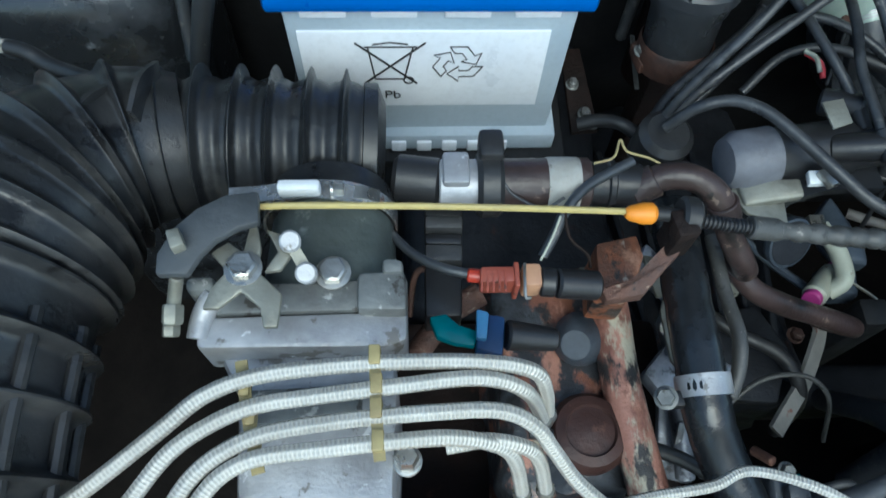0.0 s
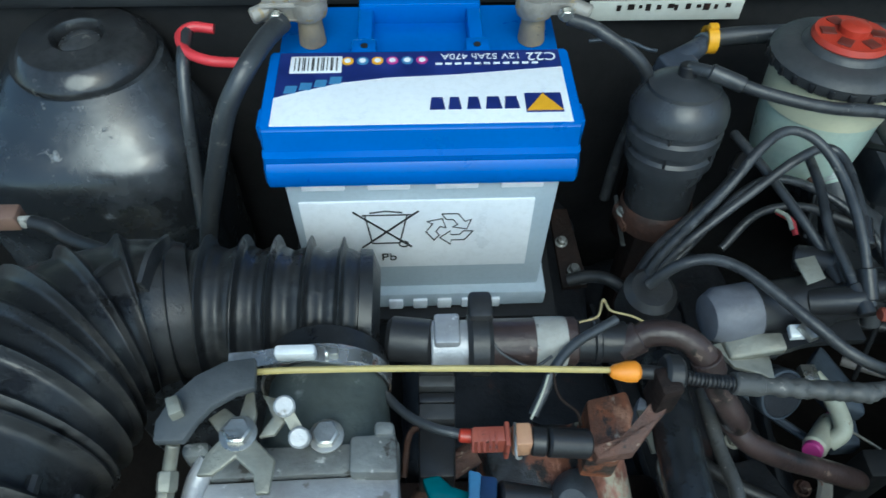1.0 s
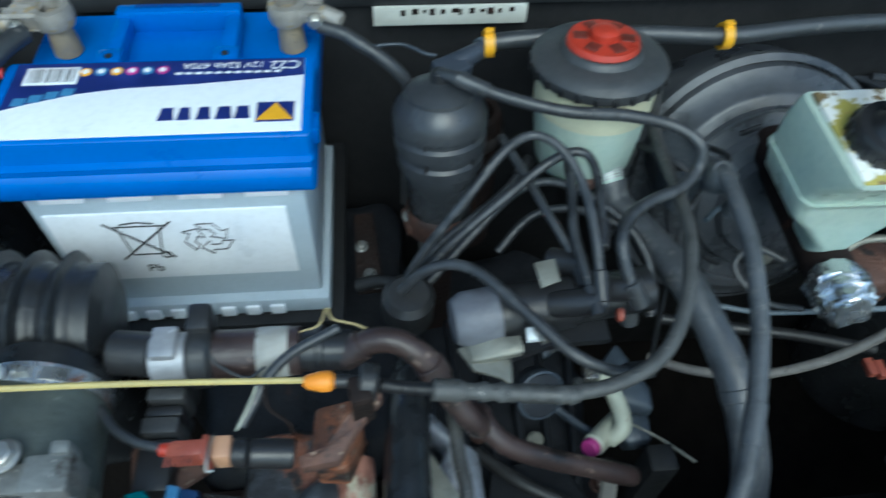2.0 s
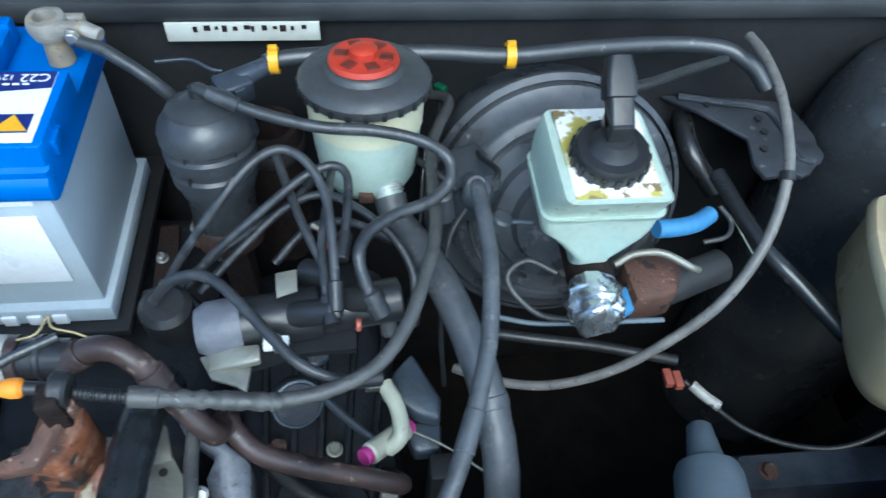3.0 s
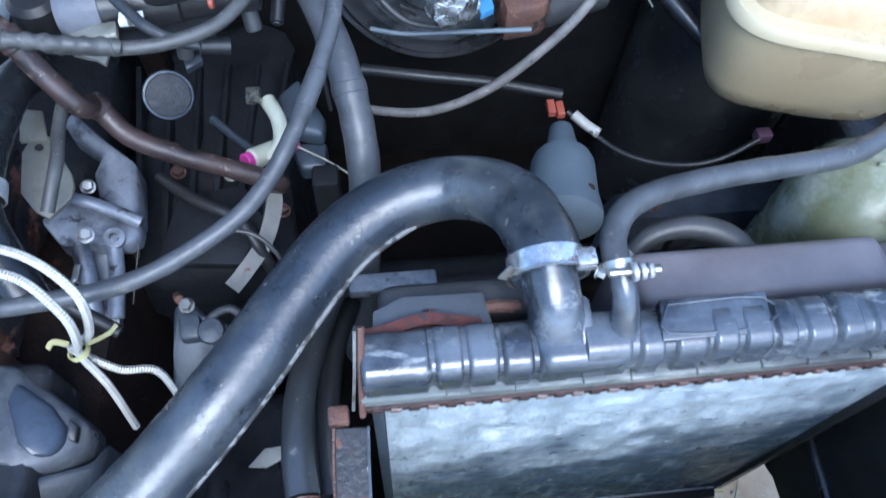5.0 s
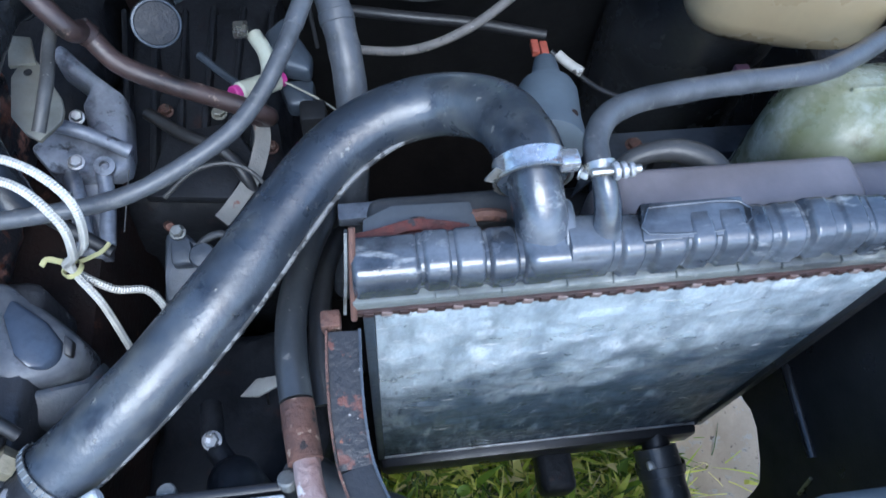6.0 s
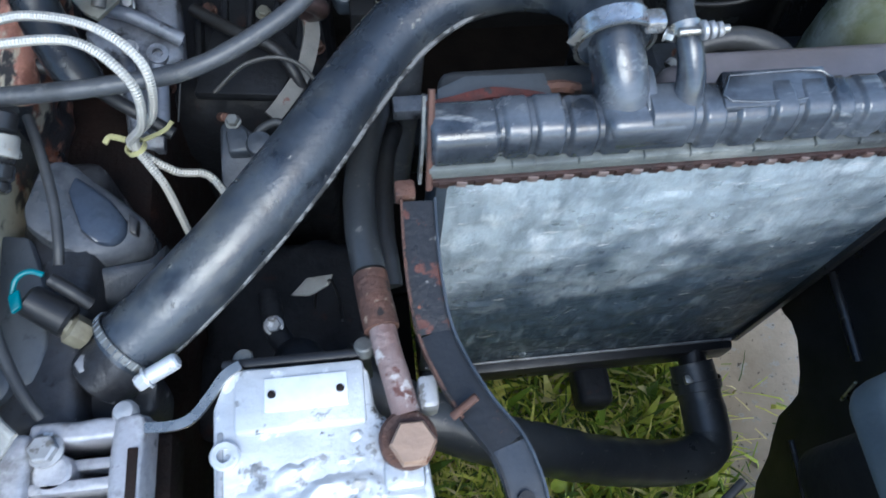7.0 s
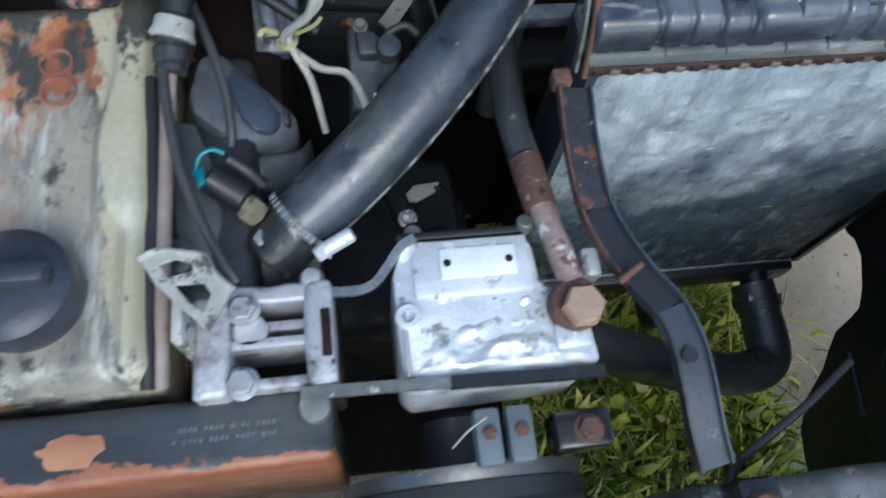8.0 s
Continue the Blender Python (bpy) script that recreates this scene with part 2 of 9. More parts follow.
def hose(name, pts, r, material, label, category="hose", group="", seg=12):
    return solo(name, tube(pts, uneven(r), seg), material, label, category, group)


# ---- materials ----
M_black_paint = mat("black body paint", (0.008, 0.009, 0.011), 0.22, 0, (0.022, 0.022, 0.023), 9, 0.45, 0.06, 160, ((0.05, 0.048, 0.045), 0.0, 60))
M_black_dusty = mat("dusty black body panel", (0.009, 0.0095, 0.0105), 0.5, 0, (0.022, 0.022, 0.023), 12, 0.5, 0.3, 120)
M_cowl = mat("grey weathered cowl panel", (0.045, 0.048, 0.052), 0.42, 0, (0.018, 0.019, 0.021), 8, 0.5, 0.2, 150)
M_blue = mat("battery blue plastic", (0.0, 0.125, 0.50), 0.34, 0, (0.005, 0.105, 0.42), 14, 0.35, 0.04, 300)
M_case = mat("battery light grey case", (0.44, 0.50, 0.55), 0.42, 0, (0.36, 0.42, 0.47), 15, 0.4, 0.06, 260)
M_label = mat("white paper label", (0.80, 0.82, 0.84), 0.35, 0, (0.72, 0.75, 0.79), 20, 0.4, 0.02, 200)
M_dirty_white = mat("dirty off-white coating", (0.50, 0.50, 0.47), 0.5, 0, (0.30, 0.29, 0.26), 45, 0.5, 0.3, 200, [((0.09, 0.085, 0.08), 0.20, 60), ((0.34, 0.24, 0.16), 0.02, 80)])
M_navy = mat("dark blue print", (0.015, 0.03, 0.19), 0.4, 0, None, 60, 0.5, 0)
M_ink = mat("black print", (0.02, 0.02, 0.022), 0.5, 0, None, 60, 0.5, 0)
M_yellow = mat("yellow plastic", (0.85, 0.42, 0.01), 0.4, 0, (0.7, 0.36, 0.02), 40, 0.5, 0.05)
M_red_wire = mat("red cable sheath", (0.74, 0.045, 0.06), 0.36, 0, (0.5, 0.04, 0.05), 30, 0.4, 0.08)
M_post = mat("corroded tan battery post", (0.34, 0.27, 0.17), 0.65, 0.2, (0.22, 0.19, 0.15), 70, 0.5, 0.6, 180, ((0.10, 0.085, 0.07), 0.1, 80))
M_lead = mat("oxidised lead clamp", (0.42, 0.40, 0.37), 0.62, 0.35, (0.24, 0.22, 0.19), 60, 0.5, 0.5, 180, ((0.33, 0.26, 0.15), 0.25, 70))
M_rubber = mat("black rubber hose", (0.019, 0.021, 0.0245), 0.38, 0, (0.040, 0.044, 0.049), 18, 0.5, 0.15, 260, ((0.13, 0.125, 0.115), -0.04, 110))
M_rubber.node_tree.nodes["Principled BSDF"].inputs["Specular IOR Level"].default_value = 0.85
M_rubber_matt = mat("matt black rubber", (0.011, 0.0115, 0.013), 0.42, 0, (0.026, 0.026, 0.027), 14, 0.5, 0.2, 200)
M_bellows = layered("dusty black intake rubber", (0.017, 0.018, 0.0195), [((0.042, 0.042, 0.043), 16, 0.44, 0.66, (1, 1, 1), None), ((0.075, 0.074, 0.070), 30, 0.56, 0.72, (0.6, 1, 1), None), ((0.006, 0.006, 0.007), 44, 0.56, 0.66, (1, 1, 1), None)], 0.36, 0.0, 0.12, 220, 0.3)
M_plastic = mat("black moulded plastic", (0.008, 0.009, 0.011), 0.36, 0, (0.022, 0.022, 0.024), 20, 0.5, 0.1, 260)
M_grey_plastic = mat("dusty grey-black plastic", (0.024, 0.026, 0.029), 0.44, 0, (0.06, 0.061, 0.063), 22, 0.5, 0.2, 260)
M_res = mat("greenish translucent plastic", (0.38, 0.50, 0.465), 0.34, 0, (0.47, 0.54, 0.45), 10, 0.5, 0.05, 150)
M_res.node_tree.nodes["Principled BSDF"].inputs["Subsurface Weight"].default_value = 0.25
M_res.node_tree.nodes["Principled BSDF"].inputs["Subsurface Radius"].default_value = (0.01, 0.012, 0.01)
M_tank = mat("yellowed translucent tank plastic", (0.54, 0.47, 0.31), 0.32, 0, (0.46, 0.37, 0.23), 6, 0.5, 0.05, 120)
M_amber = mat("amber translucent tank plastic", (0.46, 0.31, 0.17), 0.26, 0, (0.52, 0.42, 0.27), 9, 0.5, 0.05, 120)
# Same plastic as the flange; the lower shell's shade is in the colour.
M_tank_shade = mat("yellowed tank plastic in a shaded tone", (0.40, 0.33, 0.20), 0.32, 0, (0.31, 0.24, 0.14), 6, 0.5, 0.05, 120)
M_red = mat("red plastic cap", (0.56, 0.045, 0.02), 0.35, 0, (0.34, 0.035, 0.02), 40, 0.4, 0.1)
M_alu = mat("cast aluminium", (0.56, 0.57, 0.59), 0.42, 0.45, (0.30, 0.30, 0.31), 32, 0.5, 0.25, 300, [((0.20, 0.19, 0.175), 0.14, 55), ((0.72, 0.73, 0.74), 0.02, 70)])
M_alu_dirty = mat("dirty cast aluminium", (0.25, 0.265, 0.26), 0.5, 0.25, (0.09, 0.09, 0.088), 28, 0.55, 0.35, 240, [((0.05, 0.046, 0.04), 0.18, 46), ((0.42, 0.42, 0.40), 0.0, 80)])
M_alu_bright = mat("bright cast aluminium", (0.74, 0.76, 0.78), 0.36, 0.3, (0.50, 0.52, 0.55), 30, 0.5, 0.35, 240, [((0.30, 0.30, 0.30), 0.10, 48), ((0.10, 0.095, 0.09), -0.08, 75), ((0.92, 0.93, 0.94), 0.05, 40)])
M_clampband = layered("shiny clamp band with a rust patch", (0.70, 0.71, 0.72), [((0.42, 0.42, 0.42), 60, 0.45, 0.62, (1, 1, 1), None), ((0.36, 0.16, 0.09), 45, 0.56, 0.64, (1, 1, 1), None)], 0.26, 0.85, 0.2, 260, 0.3)
M_steel = mat("zinc-plated steel", (0.55, 0.55, 0.53), 0.32, 0.9, (0.36, 0.35, 0.32), 60, 0.5, 0.2, 300)
M_zinc_dull = mat("dull yellow-passivated steel", (0.36, 0.36, 0.31), 0.5, 0.6, (0.24, 0.23, 0.19), 50, 0.5, 0.3, 260)
M_rust = mat("rusty steel", (0.150, 0.073, 0.050), 0.7, 0.1, (0.075, 0.042, 0.034), 50, 0.55, 0.9, 260, [((0.27, 0.20, 0.15), 0.04, 80), ((0.025, 0.02, 0.019), 0.14, 55)])
M_rust_dark = mat("dark rusty iron", (0.028, 0.016, 0.013), 0.7, 0.1, (0.011, 0.0085, 0.008), 30, 0.5, 0.8, 200, [((0.10, 0.045, 0.03), 0.0, 40, 0.1)])
M_cap = mat("scuffed black cap rubber", (0.009, 0.0095, 0.011), 0.18, 0, (0.036, 0.037, 0.039), 18, 0.55, 0.12, 160, ((0.09, 0.087, 0.08), -0.02, 50, 0.1))
M_tower = mat("dusty glossy black tower paint", (0.018, 0.019, 0.021), 0.24, 0, (0.058, 0.060, 0.063), 9, 0.5, 0.04, 160, [((0.12, 0.117, 0.11), -0.04, 40)])
M_orange_paint = layered("worn salmon engine paint", (0.26, 0.095, 0.045), [((0.10, 0.045, 0.028), 34, 0.46, 0.60, (1, 0.7, 1), None), ((0.36, 0.19, 0.12), 50, 0.54, 0.64, (1, 0.6, 1), None), ((0.34, 0.31, 0.26), 60, 0.61, 0.67, (1, 0.6, 1), None), ((0.022, 0.021, 0.021), 44, 0.56, 0.63, (1, 0.8, 1), None)], 0.5, 0.0, 0.6, 200, 0.3)
ALONG = (0.35, 1.0, 1.0)
M_cover = layered("flaking cream valve cover paint", (0.33, 0.30, 0.245), [
    ((0.15, 0.145, 0.13), 26, 0.45, 0.60, (1, 0.3, 1), None),
    ((0.50, 0.50, 0.47), 60, 0.54, 0.64, (1, 0.16, 1), None),
    ((0.40, 0.16, 0.075), 20, 0.52, 0.60, (1, 0.4, 1), (-2.6, 0.3, 0, 0.0)),
    ((0.055, 0.055, 0.05), 34, 0.55, 0.63, (1, 0.7, 1), (0.8, 1.3, 0, -0.04)),
    ((0.44, 0.41, 0.295), 30, 0.49, 0.53, (1, 0.45, 1), (12.0, 1.8, 0, -0.43)),
    ((0.54, 0.53, 0.47), 24, 0.58, 0.72, (1, 0.3, 1), None),
    ((0.07, 0.065, 0.058), 48, 0.60, 0.66, (1, 0.6, 1), (-1.2, -0.9, 0, -0.02)),
    ((0.27, 0.10, 0.05), 26, 0.56, 0.62, (1, 0.5, 1), (0.0, 1.6, 0, -0.10)),
    ((0.06, 0.06, 0.052), 32, 0.57, 0.62, (1, 0.6, 1), (0.0, 1.6, 0, -0.08))], 0.42, 0.05, 0.25, 220, 0.25)
# The layers that slope with z put the lower core's shade into the colour.
M_core = layered("crushed radiator fins with painted lower shade", (0.60, 0.68, 0.73), [
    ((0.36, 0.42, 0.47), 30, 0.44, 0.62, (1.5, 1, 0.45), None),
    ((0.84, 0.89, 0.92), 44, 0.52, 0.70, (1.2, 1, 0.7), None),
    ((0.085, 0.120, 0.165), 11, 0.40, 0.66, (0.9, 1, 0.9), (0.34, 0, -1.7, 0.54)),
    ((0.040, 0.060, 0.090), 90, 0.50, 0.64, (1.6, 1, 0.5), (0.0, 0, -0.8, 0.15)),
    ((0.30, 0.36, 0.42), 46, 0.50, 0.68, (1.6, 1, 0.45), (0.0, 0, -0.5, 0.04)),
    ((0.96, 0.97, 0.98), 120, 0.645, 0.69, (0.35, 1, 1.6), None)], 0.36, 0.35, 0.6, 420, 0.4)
M_radtank = layered("dusty black radiator tank", (0.042, 0.049, 0.061), [
    ((0.115, 0.128, 0.150), 24, 0.44, 0.66, ALONG, None),
    ((0.016, 0.020, 0.027), 18, 0.50, 0.64, (1, 1, 1), None),
    ((0.30, 0.31, 0.31), 60, 0.60, 0.72, ALONG, None)], 0.17, 0.0, 0.10, 300, 0.3)
M_radtank.node_tree.nodes["Principled BSDF"].inputs["Specular IOR Level"].default_value = 0.9
M_tankflange = layered("grey-green grimed tank flange", (0.145, 0.157, 0.150), [
    ((0.06, 0.065, 0.068), 24, 0.48, 0.62, ALONG, None),
    ((0.27, 0.275, 0.255), 60, 0.55, 0.68, ALONG, None),
    ((0.13, 0.06, 0.04), 38, 0.60, 0.70, ALONG, None)], 0.42, 0.0, 0.3, 240, 0.3)
M_bighose = layered("scuffed black radiator hose", (0.023, 0.029, 0.039), [
    ((0.052, 0.061, 0.074), 14, 0.42, 0.66, (1, 1, 1), None),
    ((0.085, 0.088, 0.084), 22, 0.54, 0.72, (0.7, 0.7, 1), None),
    ((0.011, 0.014, 0.020), 34, 0.54, 0.68, (1, 1, 1), None),
    ((0.26, 0.25, 0.22), 85, 0.645, 0.69, (1, 1, 1), None)], 0.30, 0.0, 0.2, 200, 0.3)
M_bighose.node_tree.nodes["Principled BSDF"].inputs["Specular IOR Level"].default_value = 0.8
M_brown = mat("brown-red oil-soaked hose", (0.062, 0.038, 0.034), 0.38, 0, (0.030, 0.021, 0.020), 25, 0.5, 0.3, 200, [((0.17, 0.125, 0.10), 0.04, 60), ((0.012, 0.010, 0.010), 0.08, 40)])
M_dusty_lead = layered("dusty grey cable rubber", (0.030, 0.032, 0.036), [((0.056, 0.059, 0.064), 26, 0.46, 0.64, (1, 1, 1), None), ((0.015, 0.016, 0.018), 60, 0.54, 0.66, (1, 1, 1), None), ((0.11, 0.108, 0.10), 120, 0.62, 0.70, (1, 1, 1), None)], 0.36, 0.0, 0.2, 240, 0.3)
M_sheath = mat("dirty beige-grey cable sheath", (0.082, 0.082, 0.080), 0.46, 0, (0.042, 0.042, 0.041), 60, 0.5, 0.25, 240, [((0.035, 0.035, 0.035), 0.04, 120), ((0.19, 0.18, 0.165), -0.04, 140)])


M_cablegrey = layered("sun-greyed cable rubber", (0.070, 0.074, 0.081), [((0.040, 0.043, 0.048), 30, 0.48, 0.64, (1, 1, 1), None), ((0.13, 0.13, 0.125), 90, 0.58, 0.70, (1, 1, 1), None)], 0.40, 0.0, 0.2, 240, 0.3)


def braid_material():
    """Woven steel: two crossed families of strands along and round the line."""
    m = mat("braided steel", (0.70, 0.68, 0.62), 0.45, 0.2, (0.50, 0.475, 0.42), 40, 0.5, 0)
    N, L = m.node_tree.nodes, m.node_tree.links
    uv = N.new("ShaderNodeUVMap")
    uv.uv_map = "along"
    sep = N.new("ShaderNodeSeparateXYZ")
    L.new(uv.outputs[0], sep.inputs[0])

    def calc(op, a, b):
        n = N.new("ShaderNodeMath")
        n.operation = op
        for sock, v in zip(n.inputs, (a, b)):
            if isinstance(v, (int, float)):
                sock.default_value = v
            elif v is not None:
                L.new(v, sock)
        return n.outputs[0]

    u, v = calc("MULTIPLY", sep.outputs[0], 1500.0), calc("MULTIPLY", sep.outputs[1], 2 * math.pi * 3)
    w = calc("MULTIPLY", calc("SINE", calc("ADD", u, v), None), calc("SINE", calc("SUBTRACT", u, v), None))
    bp = N.new("ShaderNodeBump")
    bp.inputs["Strength"].default_value, bp.inputs["Distance"].default_value = 0.55, 0.0010
    L.new(w, bp.inputs["Height"])
    L.new(bp.outputs[0], N["Principled BSDF"].inputs["Normal"])
    old = N["Principled BSDF"].inputs["Base Color"].links[0].from_socket
    mx = N.new("ShaderNodeMix")
    mx.data_type = "RGBA"
    k = N.new("ShaderNodeMapRange")
    k.inputs[1].default_value, k.inputs[2].default_value, k.inputs[3].default_value, k.inputs[4].default_value = -0.9, 0.1, 0.34, 0.0
    L.new(w, k.inputs[0])
    L.new(k.outputs[0], mx.inputs[0])
    L.new(old, mx.inputs[6])
    mx.inputs[7].default_value = (0.10, 0.095, 0.085, 1)
    L.new(mx.outputs[2], N["Principled BSDF"].inputs["Base Color"])
    return m


M_braid = braid_material()
M_band = mat("yellow-passivated clip", (0.44, 0.37, 0.17), 0.5, 0.2, (0.28, 0.22, 0.11), 60, 0.5, 0.2)
M_foil = mat("crumpled foil", (0.82, 0.83, 0.84), 0.22, 0.95, (0.6, 0.6, 0.6), 60, 0.5, 1.0, 90)
M_green_white = mat("off-white plastic", (0.46, 0.50, 0.42), 0.5, 0, (0.34, 0.34, 0.27), 40, 0.5, 0.15, 200, ((0.12, 0.07, 0.05), -0.04, 60))
M_pink = mat("magenta plastic", (0.55, 0.05, 0.30), 0.5, 0, None, 40, 0.5, 0.1)
M_bluehose = mat("bright blue rubber", (0.06, 0.19, 0.40), 0.4, 0, (0.07, 0.21, 0.38), 40, 0.5, 0.1)
M_teal = mat("teal plastic", (0.0, 0.21, 0.25), 0.42, 0, (0.0, 0.13, 0.16), 60, 0.5, 0.2)
M_blueconn = mat("blue connector plastic", (0.012, 0.055, 0.16), 0.4, 0, (0.008, 0.03, 0.09), 40, 0.5, 0.1)
M_orange = mat("orange plastic", (0.80, 0.28, 0.015), 0.45, 0, (0.7, 0.24, 0.02), 60, 0.5, 0.1)
M_redbrown = mat("red-brown plastic", (0.36, 0.095, 0.06), 0.45, 0, (0.26, 0.065, 0.045), 60, 0.5, 0.15, 240, ((0.08, 0.03, 0.025), 0.02, 90))
M_tan = mat("tan plastic", (0.54, 0.31, 0.18), 0.45, 0, (0.42, 0.23, 0.14), 60, 0.5, 0.15, 240, ((0.14, 0.09, 0.07), 0.0, 80))
M_wire_y = mat("yellowed inner cable", (0.52, 0.42, 0.14), 0.4, 0, (0.42, 0.34, 0.14), 60, 0.5, 0.1)
M_purple_grey = layered("dusty blue-mauve cast metal", (0.17, 0.185, 0.22), [((0.28, 0.30, 0.34), 30, 0.48, 0.64, (1, 1, 1), None), ((0.05, 0.053, 0.065), 24, 0.53, 0.64, (1, 1, 1), None), ((0.025, 0.024, 0.026), 60, 0.60, 0.68, (1, 1, 1), None)], 0.36, 0.2, 0.35, 180, 0.3)
M_bbl = mat("dusty blue-black metal", (0.068, 0.086, 0.112), 0.4, 0.2, (0.035, 0.043, 0.055), 26, 0.5, 0.3, 200)
M_bluegrey = mat("dusty blue-grey plastic", (0.13, 0.16, 0.185), 0.5, 0, (0.08, 0.10, 0.12), 20, 0.5, 0.2, 200)
M_sol = mat("dusty blue-grey solenoid metal", (0.085, 0.098, 0.12), 0.4, 0.15, (0.03, 0.035, 0.043), 30, 0.5, 0.35, 180, ((0.16, 0.05, 0.03), -0.05, 60, 0.1))
M_soil = mat("trodden earth", (0.58, 0.475, 0.36), 0.95, 0, (0.40, 0.315, 0.225), 12, 0.5, 0.9, 90, [((0.46, 0.41, 0.35), 0.20, 40), ((0.15, 0.115, 0.09), 0.02, 80)])

def grass_material():
    m = mat("green grass", (0.20, 0.29, 0.045), 0.45, 0, (0.30, 0.30, 0.07), 14, 0.5, 0)
    N, L = m.node_tree.nodes, m.node_tree.links
    geo, rp = N.new("ShaderNodeNewGeometry"), N.new("ShaderNodeValToRGB")
    el = rp.color_ramp.elements
    el[0].color, el[1].color = (0.035, 0.075, 0.012, 1), (0.78, 0.66, 0.36, 1)
    for pos, c in ((0.32, (0.20, 0.31, 0.03, 1)), (0.62, (0.58, 0.64, 0.07, 1)), (0.88, (0.86, 0.80, 0.22, 1))):
        el.new(pos).color = c
    L.new(geo.outputs["Random Per Island"], rp.inputs[0])
    L.new(rp.outputs[0], N["Principled BSDF"].inputs["Base Color"])
    N["Principled BSDF"].inputs["Subsurface Weight"].default_value = 0.0
    return m


M_grass = grass_material()
M_stainedlabel = layered("stained paper label", (0.82, 0.81, 0.76), [((0.42, 0.355, 0.08), 30, 0.50, 0.54, (1, 1, 1), None), ((0.20, 0.14, 0.06), 42, 0.56, 0.59, (1, 1, 1), None), ((0.45, 0.14, 0.06), 60, 0.65, 0.68, (1, 1, 1), None)], 0.45, 0.0, 0.1, 200, 0.1)
M_plaque = mat("bare aluminium type plate", (0.88, 0.90, 0.91), 0.45, 0.2, (0.74, 0.77, 0.79), 40, 0.4, 0.05)

M_gear = mat("oil-blackened casting", (0.010, 0.0108, 0.013), 0.45, 0, (0.024, 0.026, 0.031), 24, 0.5, 0.6, 120, ((0.045, 0.022, 0.017), 0.0, 40, 0.12))
# Near black on purpose: the colour stands in for shade in the gaps.
M_pit = mat("near-black floor standing in for shade", (0.0055, 0.005, 0.005), 0.6, 0, (0.013, 0.011, 0.010), 20, 0.5, 0.6, 120)

# Cut sheen deepens these blacks, standing in for occlusion deep in the bay.
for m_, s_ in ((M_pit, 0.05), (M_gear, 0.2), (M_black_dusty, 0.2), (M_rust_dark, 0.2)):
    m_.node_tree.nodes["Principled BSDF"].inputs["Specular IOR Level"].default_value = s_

# ---- setting ----
bm = B()
bmesh.ops.create_grid(bm, x_segments=40, y_segments=40, size=40)
for v in bm.verts:
    v.co.z = 0.0
solo("ground", bm, M_soil, "bare trodden earth path beside grass under the car", "ground", kind="structure")

bm = box((-0.62, 0.665, 0.16), (1.25, 0.69, 0.80), 0.004)
solo("wall_firewall", bm, M_black_dusty, "black dusty steel firewall behind the engine", "wall", kind="structure")
bm = box((-0.62, 0.655, 0.80), (1.25, 0.78, 0.822), 0.006)
solo("trim_cowl", bm, M_cowl, "grey weathered steel cowl edge above the firewall", "trim", kind="structure")
bm = box((-0.62, 0.69, 0.30), (1.25, 0.71, 0.8), 0.004)
solo("wall_bulkhead", bm, M_black_dusty, "black inner bulkhead plate behind the firewall", "wall", kind="structure")
bm = box((-0.64, -0.55, 0.12), (-0.60, 0.69, 0.76), 0.006)
solo("wall_left", bm, M_black_paint, "black painted inner wing panel", "wall", kind="structure")
bm = box((1.06, -0.30, 0.12), (1.10, 0.69, 0.76), 0.006)
solo("wall_right", bm, M_black_paint, "black painted inner wing panel beside the tank", "wall", kind="structure")
# Two floor sheets added so that the deep gaps read as shade.
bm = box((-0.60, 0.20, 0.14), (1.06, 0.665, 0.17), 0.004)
solo("floor_rear_filler", bm, M_pit, "added black floor standing in for shade at the rear of the engine bay", "floor", kind="structure")
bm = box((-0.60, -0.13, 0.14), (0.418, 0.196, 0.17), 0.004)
solo("floor_engine", bm, M_pit, "added black floor standing in for shade under the engine", "floor", kind="structure")


bm = slab([(-0.70, 0.83, 0.88), (1.30, 0.83, 0.88), (1.25, 0.66, 1.75), (-0.65, 0.66, 1.75)], 0.012, 0.003)
solo("bonnet", bm, M_black_dusty, "raised black car bonnet hinged behind the firewall", "bonnet", kind="structure")


def tower(x, y, top, r, name, label, cap_r, mt):
    t = thing(name, (x, y, 0.17), label, "strut tower", kind="structure")
    part("dome", lathe([(r * 1.25, 0.17), (r * 1.2, top - 0.16), (r * 1.06, top - 0.07), (r * 0.9, top - 0.03), (r * 0.6, top - 0.008), (0.02, top)], Matrix.Translation((x, y, 0)), 48), mt, t)
    part("dust_cap", lathe([(cap_r, top - 0.012), (cap_r * 1.02, top - 0.004), (cap_r * 0.96, top + 0.003), (cap_r * 0.62, top + 0.012), (cap_r * 0.52, top + 0.014), (cap_r * 0.44, top + 0.010), (cap_r * 0.36, top + 0.016), (cap_r * 0.30, top + 0.008), (0.003, top + 0.009)], Matrix.Translation((x, y, 0)), 48), M_grey_plastic, t, "scuffed grey-black rubber dust cap")
    return t


